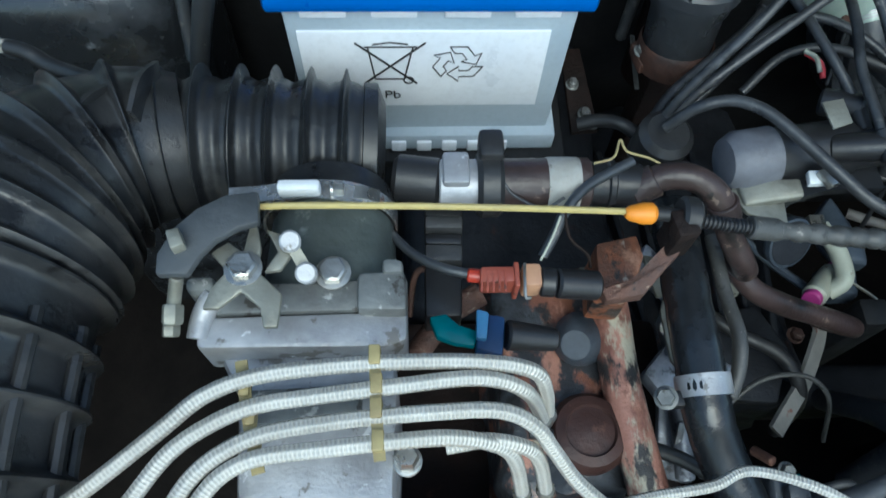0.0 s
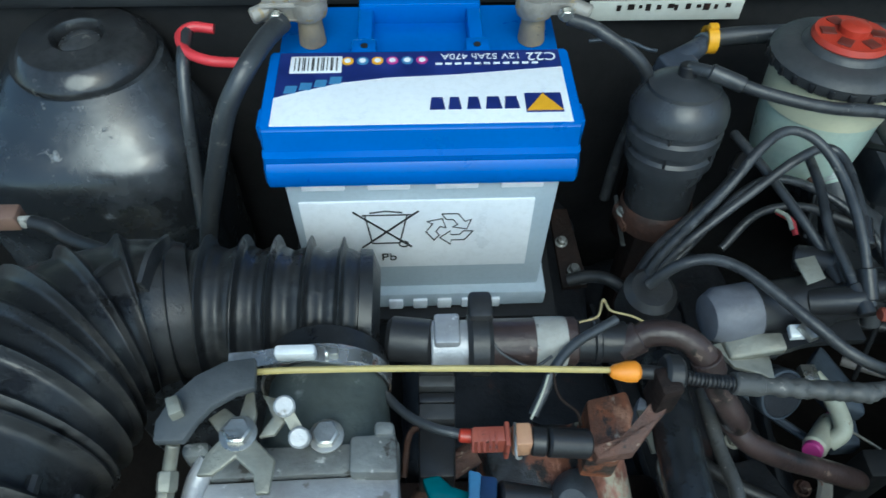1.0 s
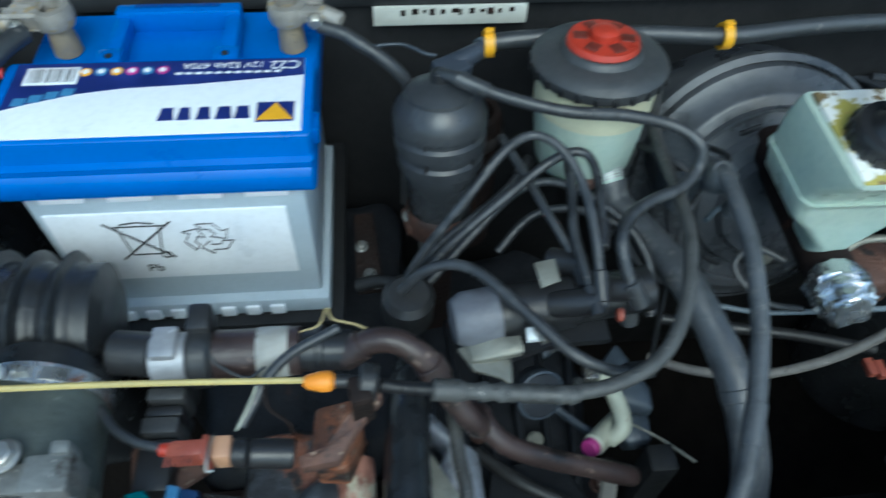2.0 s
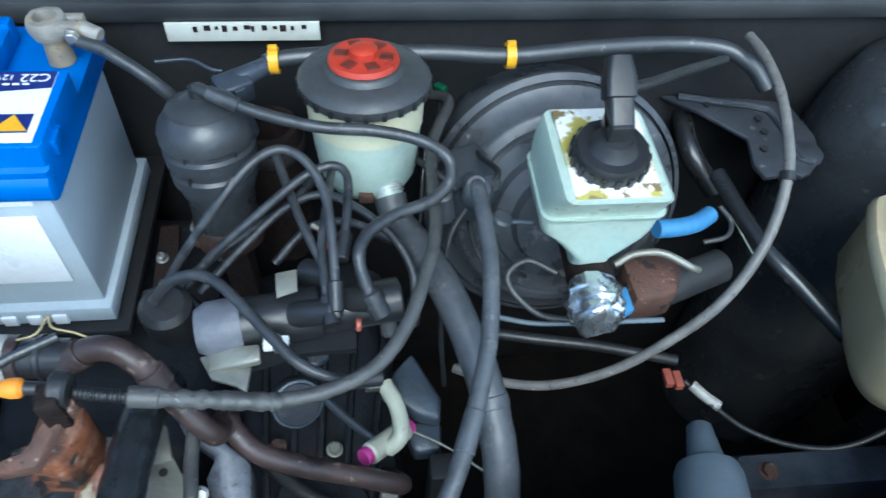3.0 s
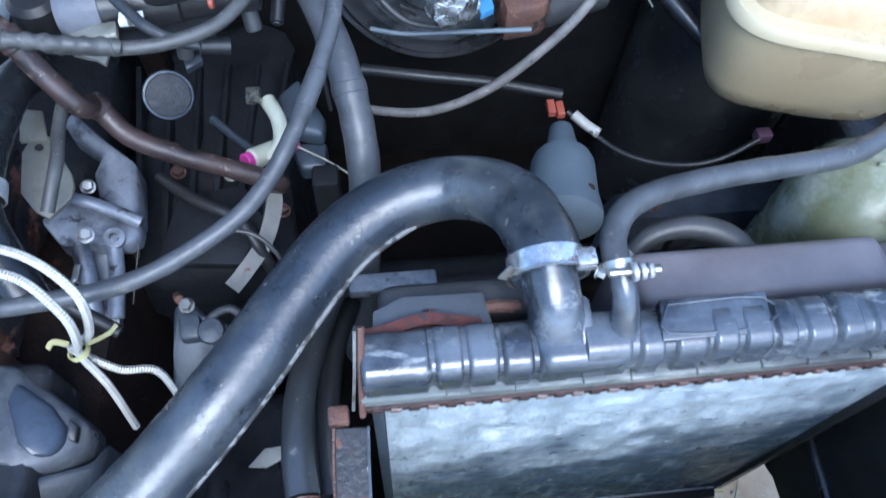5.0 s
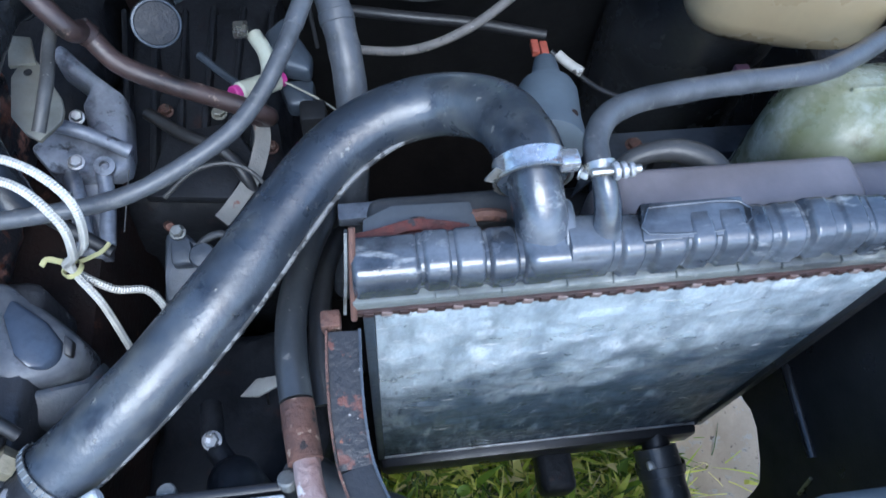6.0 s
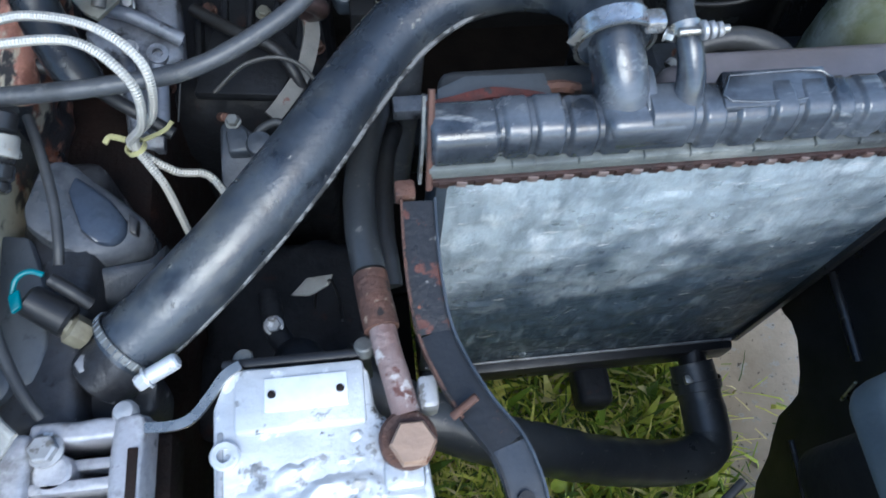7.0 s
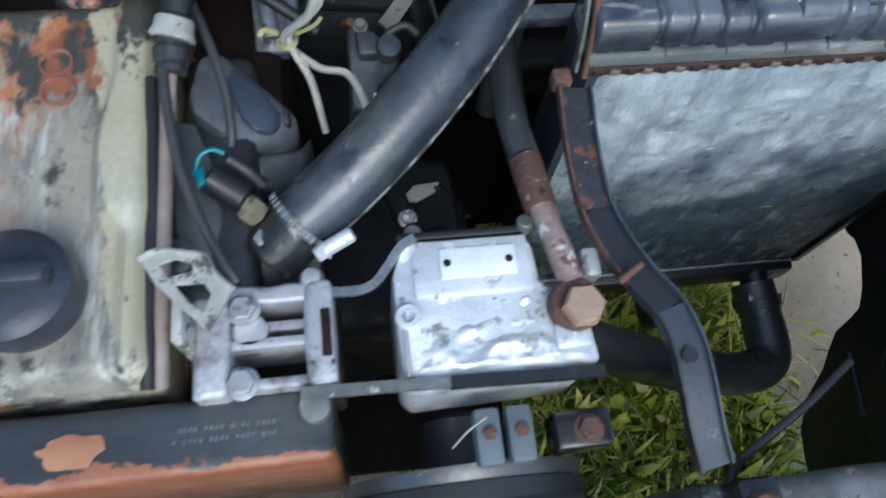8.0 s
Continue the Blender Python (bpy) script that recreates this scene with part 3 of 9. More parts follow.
# The bluish smears mix dust with a painted sky reflection.
M_tower_gloss = layered("glossy black tower paint, dust and sky sheen as smears", (0.016, 0.018, 0.021), [((0.075, 0.083, 0.094), 10, 0.50, 0.70, (1, 1, 1), None), ((0.13, 0.14, 0.15), 60, 0.64, 0.72, (1, 1, 1), None)], 0.23, 0.0, 0.05, 200, 0.2)
M_tower_gloss.node_tree.nodes["Principled BSDF"].inputs["Specular IOR Level"].default_value = 0.8
lt = thing("strut_tower", (-0.285, 0.62, 0.17), "glossy black strut tower with round rubber dust cap", "strut tower", kind="structure")
body = B()
rings_ = []
for z, cx, cy, rx, ry, sq in ((0.17, -0.292, 0.590, 0.108, 0.078, 0.62), (0.690, -0.292, 0.590, 0.108, 0.078, 0.62), (0.720, -0.291, 0.590, 0.105, 0.075, 0.64), (0.734, -0.290, 0.592, 0.100, 0.071, 0.68), (0.742, -0.288, 0.596, 0.094, 0.066, 0.74), (0.752, -0.285, 0.602, 0.084, 0.061, 0.84), (0.764, -0.281, 0.610, 0.074, 0.060, 0.95), (0.780, -0.278, 0.619, 0.064, 0.058, 1.0), (0.786, -0.278, 0.621, 0.030, 0.028, 1.0)):
    row = []
    for k in range(64):
        u = k * math.pi / 32
        c_, s_ = math.cos(u), math.sin(u)
        row.append(body.verts.new((cx + rx * math.copysign(abs(c_) ** sq, c_), cy + ry * math.copysign(abs(s_) ** sq, s_), z)))
    rings_.append(row)
for p, q in zip(rings_, rings_[1:]):
    for k in range(64):
        j = (k + 1) % 64
        body.faces.new((p[k], p[j], q[j], q[k]))
body.faces.new(rings_[-1])
part("dome", smooth(body, 60), M_tower_gloss, lt, "glossy dusty tower body")
capm = pose(-0.278, 0.621, 0.784) @ Matrix.Diagonal((0.9, 0.9, 1, 1))
part("dust_cap", lathe([(0.060, -0.006), (0.0655, -0.004), (0.066, 0.0), (0.0645, 0.003), (0.053, 0.0135), (0.050, 0.0145), (0.030, 0.0150), (0.0275, 0.0165), (0.0245, 0.0165), (0.0225, 0.013), (0.0215, 0.006), (0.002, 0.005)], capm, 56), M_cap, lt, "scuffed black rubber dust cap")
part("cap_hub", lathe([(0.0185, 0.004), (0.0185, 0.009), (0.017, 0.0105), (0.003, 0.0125)], capm, 32), M_tower, lt)



# ---- battery ----
def text(body, size, m, material, parent, name="lettering"):
    cu = bpy.data.curves.new("txt", "FONT")
    cu.body, cu.size, cu.extrude = body, size, 0.00012
    cu.align_x, cu.align_y = "CENTER", "CENTER"
    tmp = bpy.data.objects.new("txt", cu)
    scene.collection.objects.link(tmp)
    me = bpy.data.meshes.new_from_object(tmp.evaluated_get(bpy.context.evaluated_depsgraph_get()))
    scene.collection.objects.unlink(tmp)
    bpy.data.objects.remove(tmp)
    bm = B()
    bm.from_mesh(me)
    bpy.data.meshes.remove(me)
    bm.transform(m)
    return part(name, bm, material, parent)


def front(x, z, y=0.4515):
    """Pose of something drawn on the battery's front, upright."""
    return pose(x, y, z, 90, 0, 0)


def top_print(x, y, z):
    return pose(x, y, z, 0, 0, 180)


bat = thing("car_battery", (0.003, 0.54, 0.645), "blue and light grey car battery with white labels on its tray", "battery")
case = box((-0.094, 0.4545, 0.662), (0.1, 0.622, 0.80), 0.003, taper=0.985)
add(case, box((-0.099, 0.447, 0.645), (0.105, 0.630, 0.664), 0.002))
part("case", case, M_case, bat, "light grey plastic case")
for i in range(1, 8):
    x = -0.083 + i * 0.0205
    part("lug", box((x - 0.006, 0.4445, 0.646), (x + 0.006, 0.449, 0.658), 0.0012), M_label, bat, "pale moulded lug")
for x in (-0.066, -0.02, 0.028, 0.074):
    part("lug", box((x - 0.016, 0.4525, 0.787), (x + 0.014, 0.456, 0.795), 0.001), M_label, bat, "pale moulded lug")
prof = [(0.4485, 0.797), (0.4470, 0.801), (0.4480, 0.812), (0.4515, 0.816), (0.4515, 0.821), (0.4560, 0.823), (0.4590, 0.838), (0.4610, 0.8395), (0.5400, 0.8395), (0.5415, 0.837), (0.5420, 0.819), (0.6260, 0.819), (0.6280, 0.797)]
lid = B()
ends = []
for x, inset in ((-0.1035, 0.003), (-0.1015, 0.0), (0.1075, 0.0), (0.1095, 0.003)):
    ends.append([lid.verts.new((x, y + (inset if y < 0.5 else -inset), z)) for y, z in prof])
for a, b in zip(ends, ends[1:]):
    for i in range(len(prof)):
        j = (i + 1) % len(prof)
        lid.faces.new((a[i], a[j], b[j], b[i]))
lid.faces.new(ends[0][::-1])
lid.faces.new(ends[-1])
for x in (-0.1045, 0.1105):
    add(lid, box((x - 0.003, 0.470, 0.820), (x + 0.003, 0.488, 0.833), 0.001))
lid_ob = part("lid", lid, M_blue, bat, "bright blue stepped lid")
part("label", box((-0.0965, 0.4625, 0.8390), (0.1030, 0.5380, 0.8402), 0.0003), M_label, lid_ob, "white and navy top label")
part("navy_field", plate([(-0.0963, 0.5120), (-0.0963, 0.4900), (-0.080, 0.4960), (-0.05, 0.5050), (-0.02, 0.5095), (0.03, 0.5120), (0.1028, 0.5190), (0.1028, 0.5378), (-0.0963, 0.5378)], 0.0006, Matrix.Translation((0, 0, 0.8400)), 0), M_navy, lid_ob, "navy printed field")
part("barcode", box((-0.088, 0.5150, 0.8402), (-0.052, 0.5330, 0.8411), 0.0001), M_label, lid_ob)
bars = B()
for i in range(14):
    x = -0.085 + i * 0.0022 + 0.0005 * (i % 3)
    add(bars, box((x, 0.5170, 0.8408), (x + 0.0006 + 0.0004 * (i % 2), 0.5310, 0.8414), 0))
part("barcode_bars", bars, M_ink, lid_ob)
text("C22", 0.0125, top_print(0.0895, 0.5300, 0.8412), M_label, lid_ob)
text("12V 52Ah 470A", 0.0088, top_print(0.0465, 0.5308, 0.8412), M_label, lid_ob)
for i, mt in enumerate((M_pink, M_bluehose, M_pink, M_yellow, M_bluehose, M_yellow)):
    sign = part("warning_mark", lathe([(0.0042, 0.8404), (0.0042, 0.8411)], Matrix.Translation((0.0045 - i * 0.0105, 0.5275, 0)), 16), mt, lid_ob)
    part("mark_centre", lathe([(0.0024, 0.8408), (0.0024, 0.8414)], Matrix.Translation((0.0045 - i * 0.0105, 0.5275, 0)), 12), M_label, sign)
for i in range(11):
    part("print_bar", box((0.014 + i * 0.0068, 0.5222, 0.8404), (0.0185 + i * 0.0068, 0.5240, 0.8411), 0), M_label, lid_ob)
part("logo_field", plate([(0.073, 0.4715), (0.098, 0.4715), (0.098, 0.4905), (0.073, 0.4905)], 0.0007, Matrix.Translation((0, 0, 0.8401)), 0), M_navy, lid_ob)
part("logo_mark", plate([(0.0735, 0.4728), (0.0975, 0.4728), (0.0855, 0.4895)], 0.0007, Matrix.Translation((0, 0, 0.8406)), 0), M_yellow, lid_ob, "yellow triangle mark")
for i, w in enumerate((0.0105, 0.0110, 0.0095, 0.0090, 0.0105)):
    x0 = 0.0585 - i * 0.0125
    part("logo_bar", plate([(x0, 0.4755), (x0 + w, 0.4755), (x0 + w - 0.0015, 0.4875), (x0 + 0.0015, 0.4875)], 0.0006, Matrix.Translation((0, 0, 0.8402)), 0), M_navy, lid_ob, "dark blue lettering bar")
for i in range(4):
    part("print_bar", plate([(-0.090 + i * 0.010, 0.494 + i * 0.003), (-0.082 + i * 0.010, 0.494 + i * 0.003), (-0.081 + i * 0.010, 0.501 + i * 0.003), (-0.089 + i * 0.010, 0.501 + i * 0.003)], 0.0006, Matrix.Translation((0, 0, 0.8407)), 0), M_bluehose, lid_ob)
handle = part("handle", box((-0.043, 0.5980, 0.8195), (0.051, 0.6100, 0.8400), 0.002), M_blue, bat, "folded blue carrying handle")
for x in (-0.0375, 0.0455):
    part("handle_arm", box((x - 0.0055, 0.5555, 0.8195), (x + 0.0055, 0.5985, 0.8360), 0.0018), M_blue, handle)
    part("handle_pivot", box((x - 0.009, 0.5380, 0.8190), (x + 0.009, 0.5560, 0.8395), 0.002), M_blue, handle)
part("handle_floor", box((-0.036, 0.5560, 0.8188), (0.044, 0.6000, 0.8225), 0.001), M_blue, handle)
for x in (-0.037, 0.045):
    part("handle_hole", lathe([(0.0028, 0.8385), (0.0028, 0.8400)], Matrix.Translation((x, 0.5465, 0)), 14), M_ink, handle)
gr = B()
for i in range(18):
    add(gr, box((-0.028 + i * 0.0036, 0.6035, 0.8398), (-0.0264 + i * 0.0036, 0.6085, 0.8406), 0))
part("vent_slits", gr, M_navy, handle)
fl = part("front_label", box((-0.0865, 0.4527, 0.696), (0.084, 0.4550, 0.7745), 0.0006), M_label, bat, "white label with disposal symbols")


def stroke(pts, r=0.0006):
    bm = B()
    for a, b in zip(pts, pts[1:]):
        add(bm, cyl((a[0], 0.4524, a[1]), (b[0], 0.4524, b[1]), r, 0.0001, 8))
    return bm


bx, bz = -0.0245, 0.7435
sb = stroke([(bx - 0.0155, bz + 0.017), (bx - 0.012, bz - 0.016), (bx + 0.009, bz - 0.016), (bx + 0.0155, bz + 0.017)])
add(sb, stroke([(bx - 0.0175, bz + 0.017), (bx + 0.0185, bz + 0.017)]))
add(sb, stroke([(bx - 0.012, bz + 0.0195), (bx, bz + 0.0215), (bx + 0.012, bz + 0.0195)]))
add(sb, stroke([(bx - 0.024, bz + 0.021), (bx + 0.018, bz - 0.021)], 0.0008))
add(sb, stroke([(bx + 0.024, bz + 0.021), (bx - 0.020, bz - 0.021)], 0.0008))
add(sb, stroke([(bx + 0.012 + 0.0035 * math.cos(a * 0.524), bz - 0.0175 + 0.0035 * math.sin(a * 0.524)) for a in range(13)]))
part("bin_symbol", sb, M_ink, fl, "crossed-out bin symbol")
text("Pb", 0.0125, front(-0.0245, 0.7105), M_ink, fl)
rx, rz = 0.0225, 0.7455
for k in range(3):
    c, s_ = math.cos(k * 2.0944), math.sin(k * 2.0944)
    for seg in ([(-0.0060, 0.0170), (0.0060, 0.0170), (0.0115, 0.0080), (0.0160, 0.0105), (0.0130, -0.0010), (0.0020, 0.0020), (0.0060, 0.0045), (0.0025, 0.0105), (-0.0025, 0.0105), (-0.0060, 0.0170)],):
        part("recycling_arrow", sweep([Vector((rx + x * c - y * s_, 0.4524, rz - 0.002 + x * s_ + y * c)) for x, y in seg], 0.0005, 8), M_ink, fl, "printed recycling arrow")
for x, y in ((-0.079, 0.580), (0.090, 0.579)):
    part("terminal", cyl((x, y, 0.818), (x, y, 0.853), 0.0105, 0.002, 24, 0.0080), M_post, bat, "grey lead terminal post")
tray = thing("battery_tray", (0.0, 0.54, 0.17), "black painted steel battery tray", "tray")
part("plate", box((-0.112, 0.437, 0.634), (0.116, 0.655, 0.643), 0.002), M_black_dusty, tray)
part("pedestal", box((-0.08, 0.48, 0.172), (0.09, 0.63, 0.634), 0.003), M_black_dusty, tray)


def clamp(x, y, d, name, label):
    t = thing(name, (x, y, 0.836), label, "battery clamp")
    ring = lathe([(0.0086, 0.845), (0.0128, 0.844), (0.0145, 0.848), (0.0148, 0.855), (0.0135, 0.8595), (0.0088, 0.8600), (0.0080, 0.857), (0.0086, 0.845)], Matrix.Translation((x, y, 0)), 28, False)
    for v in ring.verts:
        v.co += noise.noise_vector(v.co * 150) * 0.0009
    add(ring, box((x + d * 0.008, y - 0.0105, 0.847), (x + d * 0.030, y - 0.0025, 0.858), 0.0022))
    add(ring, box((x + d * 0.008, y + 0.0025, 0.846), (x + d * 0.026, y + 0.0100, 0.857), 0.0022))
    add(ring, cyl((x + d * 0.024, y - 0.004, 0.853), (x + d * 0.040, y - 0.012, 0.850), 0.0062, 0.0015, 14))
    part("clamp_body", ring, M_lead, t)
    b = cyl((x + d * 0.021, y - 0.015, 0.852), (x + d * 0.021, y + 0.014, 0.852), 0.0028, 0.0005, 12)
    add(b, hexbolt((x + d * 0.021, y - 0.015, 0.852), (0, -1, 0), 0.0048, 0.0045))
    part("clamp_bolt", b, M_steel, t)
    return t


clamp(-0.079, 0.580, -1, "battery_clamp", "oxidised grey battery clamp on the positive post")
clamp(0.090, 0.579, 1, "battery_clamp", "corroded pale battery clamp on the negative post")

# ---- radiator ----
rad = thing("radiator", (0.61, 0.09, 0.225), "aluminium-finned car radiator with black plastic tanks", "radiator")
cb = box((0.424, 0.068, 0.262), (0.802, 0.100, 0.690), 0.001)
net = []
for j in range(121):
    z = 0.262 + 0.428 * j / 120
    row = []
    for i in range(91):
        x = 0.424 + 0.378 * i / 90
        edge = min(1.0, i / 3, (90 - i) / 3, j / 3, (120 - j) / 3)
        dent = 0.0030 * noise.noise((x * 26, z * 34, 1.5)) + 0.0014 * noise.noise((x * 70, z * 110, 6.5)) + 0.0005 * noise.noise((x * 260, z * 160, 9.5))
        row.append(cb.verts.new((x, 0.0650 + edge * dent, z)))
    net.append(row)
for a, b in zip(net, net[1:]):
    for i in range(90):
        cb.faces.new((a[i], a[i + 1], b[i + 1], b[i]))
core = part("core", smooth(cb), M_core, rad, "grey weathered fin core, lower shade put into its colour")
# the tank: a long arched back cut by grooves into pillows, narrow ones near the end and wide ones past the inlet
GROOVES = [(0.4545, 0.0016), (0.4740, 0.0016), (0.4952, 0.0016), (0.5165, 0.0018), (0.5760, 0.0030), (0.5975, 0.0034), (0.6220, 0.0014), (0.6410, 0.0018), (0.6625, 0.0020), (0.6810, 0.0032), (0.7025, 0.0018), (0.7225, 0.0034), (0.7440, 0.0018), (0.7650, 0.0030), (0.7860, 0.0018), (0.8070, 0.0030)]


def pillow(x):
    """1 on a pillow of the tank, 0 in a groove, rounded between them."""
    d = min(max(0.0, abs(x - g) - w) for g, w in GROOVES)
    d = min(d, x - 0.4125, 0.8285 - x)
    return min(1.0, max(0.0, d) / 0.0020) ** 0.6


tk = B()
rows = []
n = 420
for i in range(n + 1):
    x = 0.412 + (0.828 - 0.412) * i / n
    p_, low = pillow(x), (0.0 if x > 0.545 else 0.004)
    foot = 0.7085 + (0.0030 if int((x - 0.41) / 0.042) % 2 else 0.0)
    ring_ = [(0.0665, 0.696), (0.0665, foot - 0.001)]
    for a in range(13):
        u = a / 12 * math.pi
        y = 0.0805 - (0.0168 + 0.0026 * p_ if u < math.pi / 2 else 0.0160) * math.copysign(abs(math.cos(u)) ** 0.50, math.cos(u))
        z = foot + (0.0255 - low + 0.0026 * p_) * math.sin(u) ** 0.60
        ring_.append((y, z))
    ring_ += [(0.0985, 0.704), (0.0985, 0.696)]
    rows.append([tk.verts.new((x, y, z)) for y, z in ring_])
for a, b in zip(rows, rows[1:]):
    for i in range(len(a) - 1):
        tk.faces.new((a[i], a[i + 1], b[i + 1], b[i]))
tk.faces.new(rows[0])
tk.faces.new(rows[-1][::-1])
top_tank = part("top_tank", tk, M_radtank, rad, "ribbed black plastic top tank")
part("tank_flange", box((0.4105, 0.0592, 0.6955), (0.8295, 0.1045, 0.7065), 0.0018), M_tankflange, top_tank, "grey-green grimed flange")
for i in range(9):
    x = 0.462 + i * 0.0385 + 0.004 * (i % 3)
    part("flange_lug", box((x, 0.0580, 0.7030), (x + 0.015, 0.0640, 0.7085), 0.0014), M_tankflange, top_tank, "pale moulded lug")
M_crimp2 = mat("bare pinkish crimp metal", (0.36, 0.31, 0.29), 0.5, 0.3, (0.14, 0.08, 0.065), 60, 0.5, 0.4, 200)
M_crimp = mat("rust-stained crimp metal", (0.034, 0.027, 0.026), 0.5, 0.3, (0.060, 0.031, 0.027), 60, 0.5, 0.4, 200, ((0.13, 0.045, 0.032), 0.02, 40))
lip = part("crimp_rail", box((0.411, 0.0575, 0.6890), (0.829, 0.108, 0.6955), 0.0010), M_crimp, rad, "rusty crimped rail")
for i in range(36):
    x = 0.416 + i * 0.0115
    part("crimp_tab", box((x, 0.0564, 0.6896), (x + 0.0070, 0.0585, 0.6950), 0.0006, pose(x, 0.0575, 0.69, 0, 9, 0) @ Matrix.Translation((-x, -0.0575, -0.69))), M_crimp2 if i % 2 else M_crimp, lip)
part("bottom_tank", box((0.418, 0.050, 0.222), (0.806, 0.108, 0.262), 0.008), M_plastic, rad, "black plastic bottom tank")
part("side_plate", box((0.416, 0.0610, 0.262), (0.4235, 0.102, 0.686), 0.001), M_bbl, rad, "dull blue-grey side plate")
part("foot_rail", box((0.418, 0.0615, 0.2600), (0.806, 0.0640, 0.2660), 0.0006), M_alu, rad, "thin bright lower rail")
part("side_plate", box((0.802, 0.060, 0.262), (0.811, 0.102, 0.686), 0.001), M_plastic, rad, "black side plate")
part("label_plate", slab([(0.5945, 0.0960, 0.7400), (0.6625, 0.0960, 0.7400), (0.6610, 0.0700, 0.7375), (0.5910, 0.0700, 0.7375)], 0.010, 0.0016), M_radtank, top_tank, "embossed flat plate")
part("plate_frame", tube([(0.5985, 0.0920, 0.7402), (0.6585, 0.0920, 0.7402), (0.6575, 0.0745, 0.7385), (0.5955, 0.0745, 0.7385), (0.5985, 0.0920, 0.7402)], 0.0008, 6, 3), M_radtank, top_tank)
part("inlet_neck", sweep(spline([(0.5350, 0.0850, 0.7060), (0.5345, 0.0870, 0.7220), (0.5315, 0.0930, 0.7350), (0.5288, 0.1050, 0.7455), (0.5270, 0.1260, 0.7560)], 8), lambda s, l: 0.0172 + 0.0035 * max(0.0, 1 - s / 0.022), 28), M_radtank, top_tank, "dusty black inlet neck")
part("neck_block", box((0.5180, 0.0612, 0.7060), (0.5735, 0.0940, 0.7350), 0.0085, None, 4), M_radtank, top_tank, "moulded block round the inlet")
part("neck_web", slab([(0.5455, 0.1010, 0.7470), (0.5510, 0.0990, 0.7440), (0.5530, 0.0720, 0.7360), (0.5430, 0.0720, 0.7360)], 0.012, 0.002), M_radtank, top_tank)
part("vent_neck", sweep(spline([(0.5715, 0.0770, 0.7260), (0.5700, 0.0850, 0.7450), (0.5675, 0.0960, 0.7590), (0.5650, 0.1080, 0.7660)], 8), lambda s, l: 0.0100 - 0.0030 * s / l, 16), M_radtank, top_tank, "grey tapered vent neck")
part("outlet_neck", tube([(0.756, 0.070, 0.245), (0.756, 0.05, 0.243), (0.757, 0.03, 0.236)], 0.017, 18), M_plastic, rad, "black outlet neck")
part("drain_neck", box((0.609, 0.006, 0.190), (0.652, 0.062, 0.236), 0.010, None, 3), M_gear, rad, "black lower mounting stud")

# ---- upper radiator hose ----
hose_way = [(0.5270, 0.1130, 0.7520), (0.5262, 0.1420, 0.7500), (0.5160, 0.1780, 0.7360), (0.4840, 0.2020, 0.7190), (0.4420, 0.1985, 0.7110), (0.4030, 0.1765, 0.7030), (0.3690, 0.1395, 0.6930), (0.3295, 0.0900, 0.6800), (0.2865, 0.0465, 0.6630), (0.2465, 0.0140, 0.6460), (0.2105, -0.0095, 0.6290)]
uh = thing("radiator_hose", (0.4, 0.15, 0.64), "thick scuffed black rubber radiator hose", "hose")
part("hose_body", sweep(spline(hose_way, 8), lambda s, l: 0.0222 + 0.0022 * min(1.0, max(0.0, (s - 0.22) / 0.12)) + 0.0005 * noise.noise((s * 40, 0, 0)), 28), M_bighose, uh)
M_seam = mat("dusty moulded seam", (0.26, 0.26, 0.25), 0.7, 0, (0.12, 0.12, 0.12), 60, 0.6, 0.4, 200, ((0.03, 0.03, 0.03), 0.42, 60))
part("mould_seam", tube([Vector(p) + Vector((0.0170, -0.0165, -0.002)) * (1 if i > 3 else 0.35) + (Vector((0, -0.016, 0.0)) if i <= 3 else Vector()) for i, p in enumerate(hose_way)][2:], 0.0022, 6), M_seam, uh, "pale dusty moulded seam")
for k, (p, d, nm) in enumerate((((0.5270, 0.1190, 0.7520), (-0.02, 1, 0.18), "hose_clamp"), ((0.2140, -0.0070, 0.6310), (-0.75, -0.54, -0.33), "hose_clamp"))):
    c = thing(nm, p, ("shiny worm-drive hose clamp on the radiator inlet", "worm-drive hose clamp at the thermostat housing")[k], "hose clamp", "hose clamps on the radiator hose")
    part("band", strap(p, d, 0.0230 if k == 0 else 0.0250, 0.0115 if k == 0 else 0.005, 0.0011), M_clampband if k == 0 else M_alu_dirty, c)
    if k == 0:
        part("band_edge", strap(Vector(p) - Vector(d) * 0.0070, d, 0.0230, 0.0016, 0.0022), M_steel, c)
        part("band_tail", strip([(0.5045, 0.1125, 0.7640), (0.5000, 0.1110, 0.7580), (0.4985, 0.1105, 0.7550)], 0.006, 0.0012, (0, 1, 0)), M_steel, c, "bent loose band end")
        part("screw_housing", box((0.5400, 0.1060, 0.7640), (0.5520, 0.1180, 0.7740), 0.002), M_clampband, c)
        part("screw", hexbolt((0.5530, 0.1060, 0.7640), (0.9, -0.6, 0.1), 0.0035, 0.005), M_steel, c)
    else:
        for j in range(32):
            a = j * 2 * math.pi / 32
            q = axis_to(p, d)
            part("thread_rib", box((-0.0006, -0.0026, -0.0006), (0.0006, 0.0026, 0.0006), 0.0002, q @ pose(0.0260 * math.cos(a), 0.0260 * math.sin(a), 0, 90, 0, 0)), M_steel, c)
        part("screw_housing", cyl((0.2300, -0.0345, 0.6440), (0.2490, -0.0260, 0.6480), 0.0054, 0.0015, 14), M_alu_bright, c, "bright screw barrel")
        part("screw", hexbolt((0.2300, -0.0345, 0.6440), (-0.9, -0.5, -0.1), 0.0056, 0.007), M_alu_bright, c)



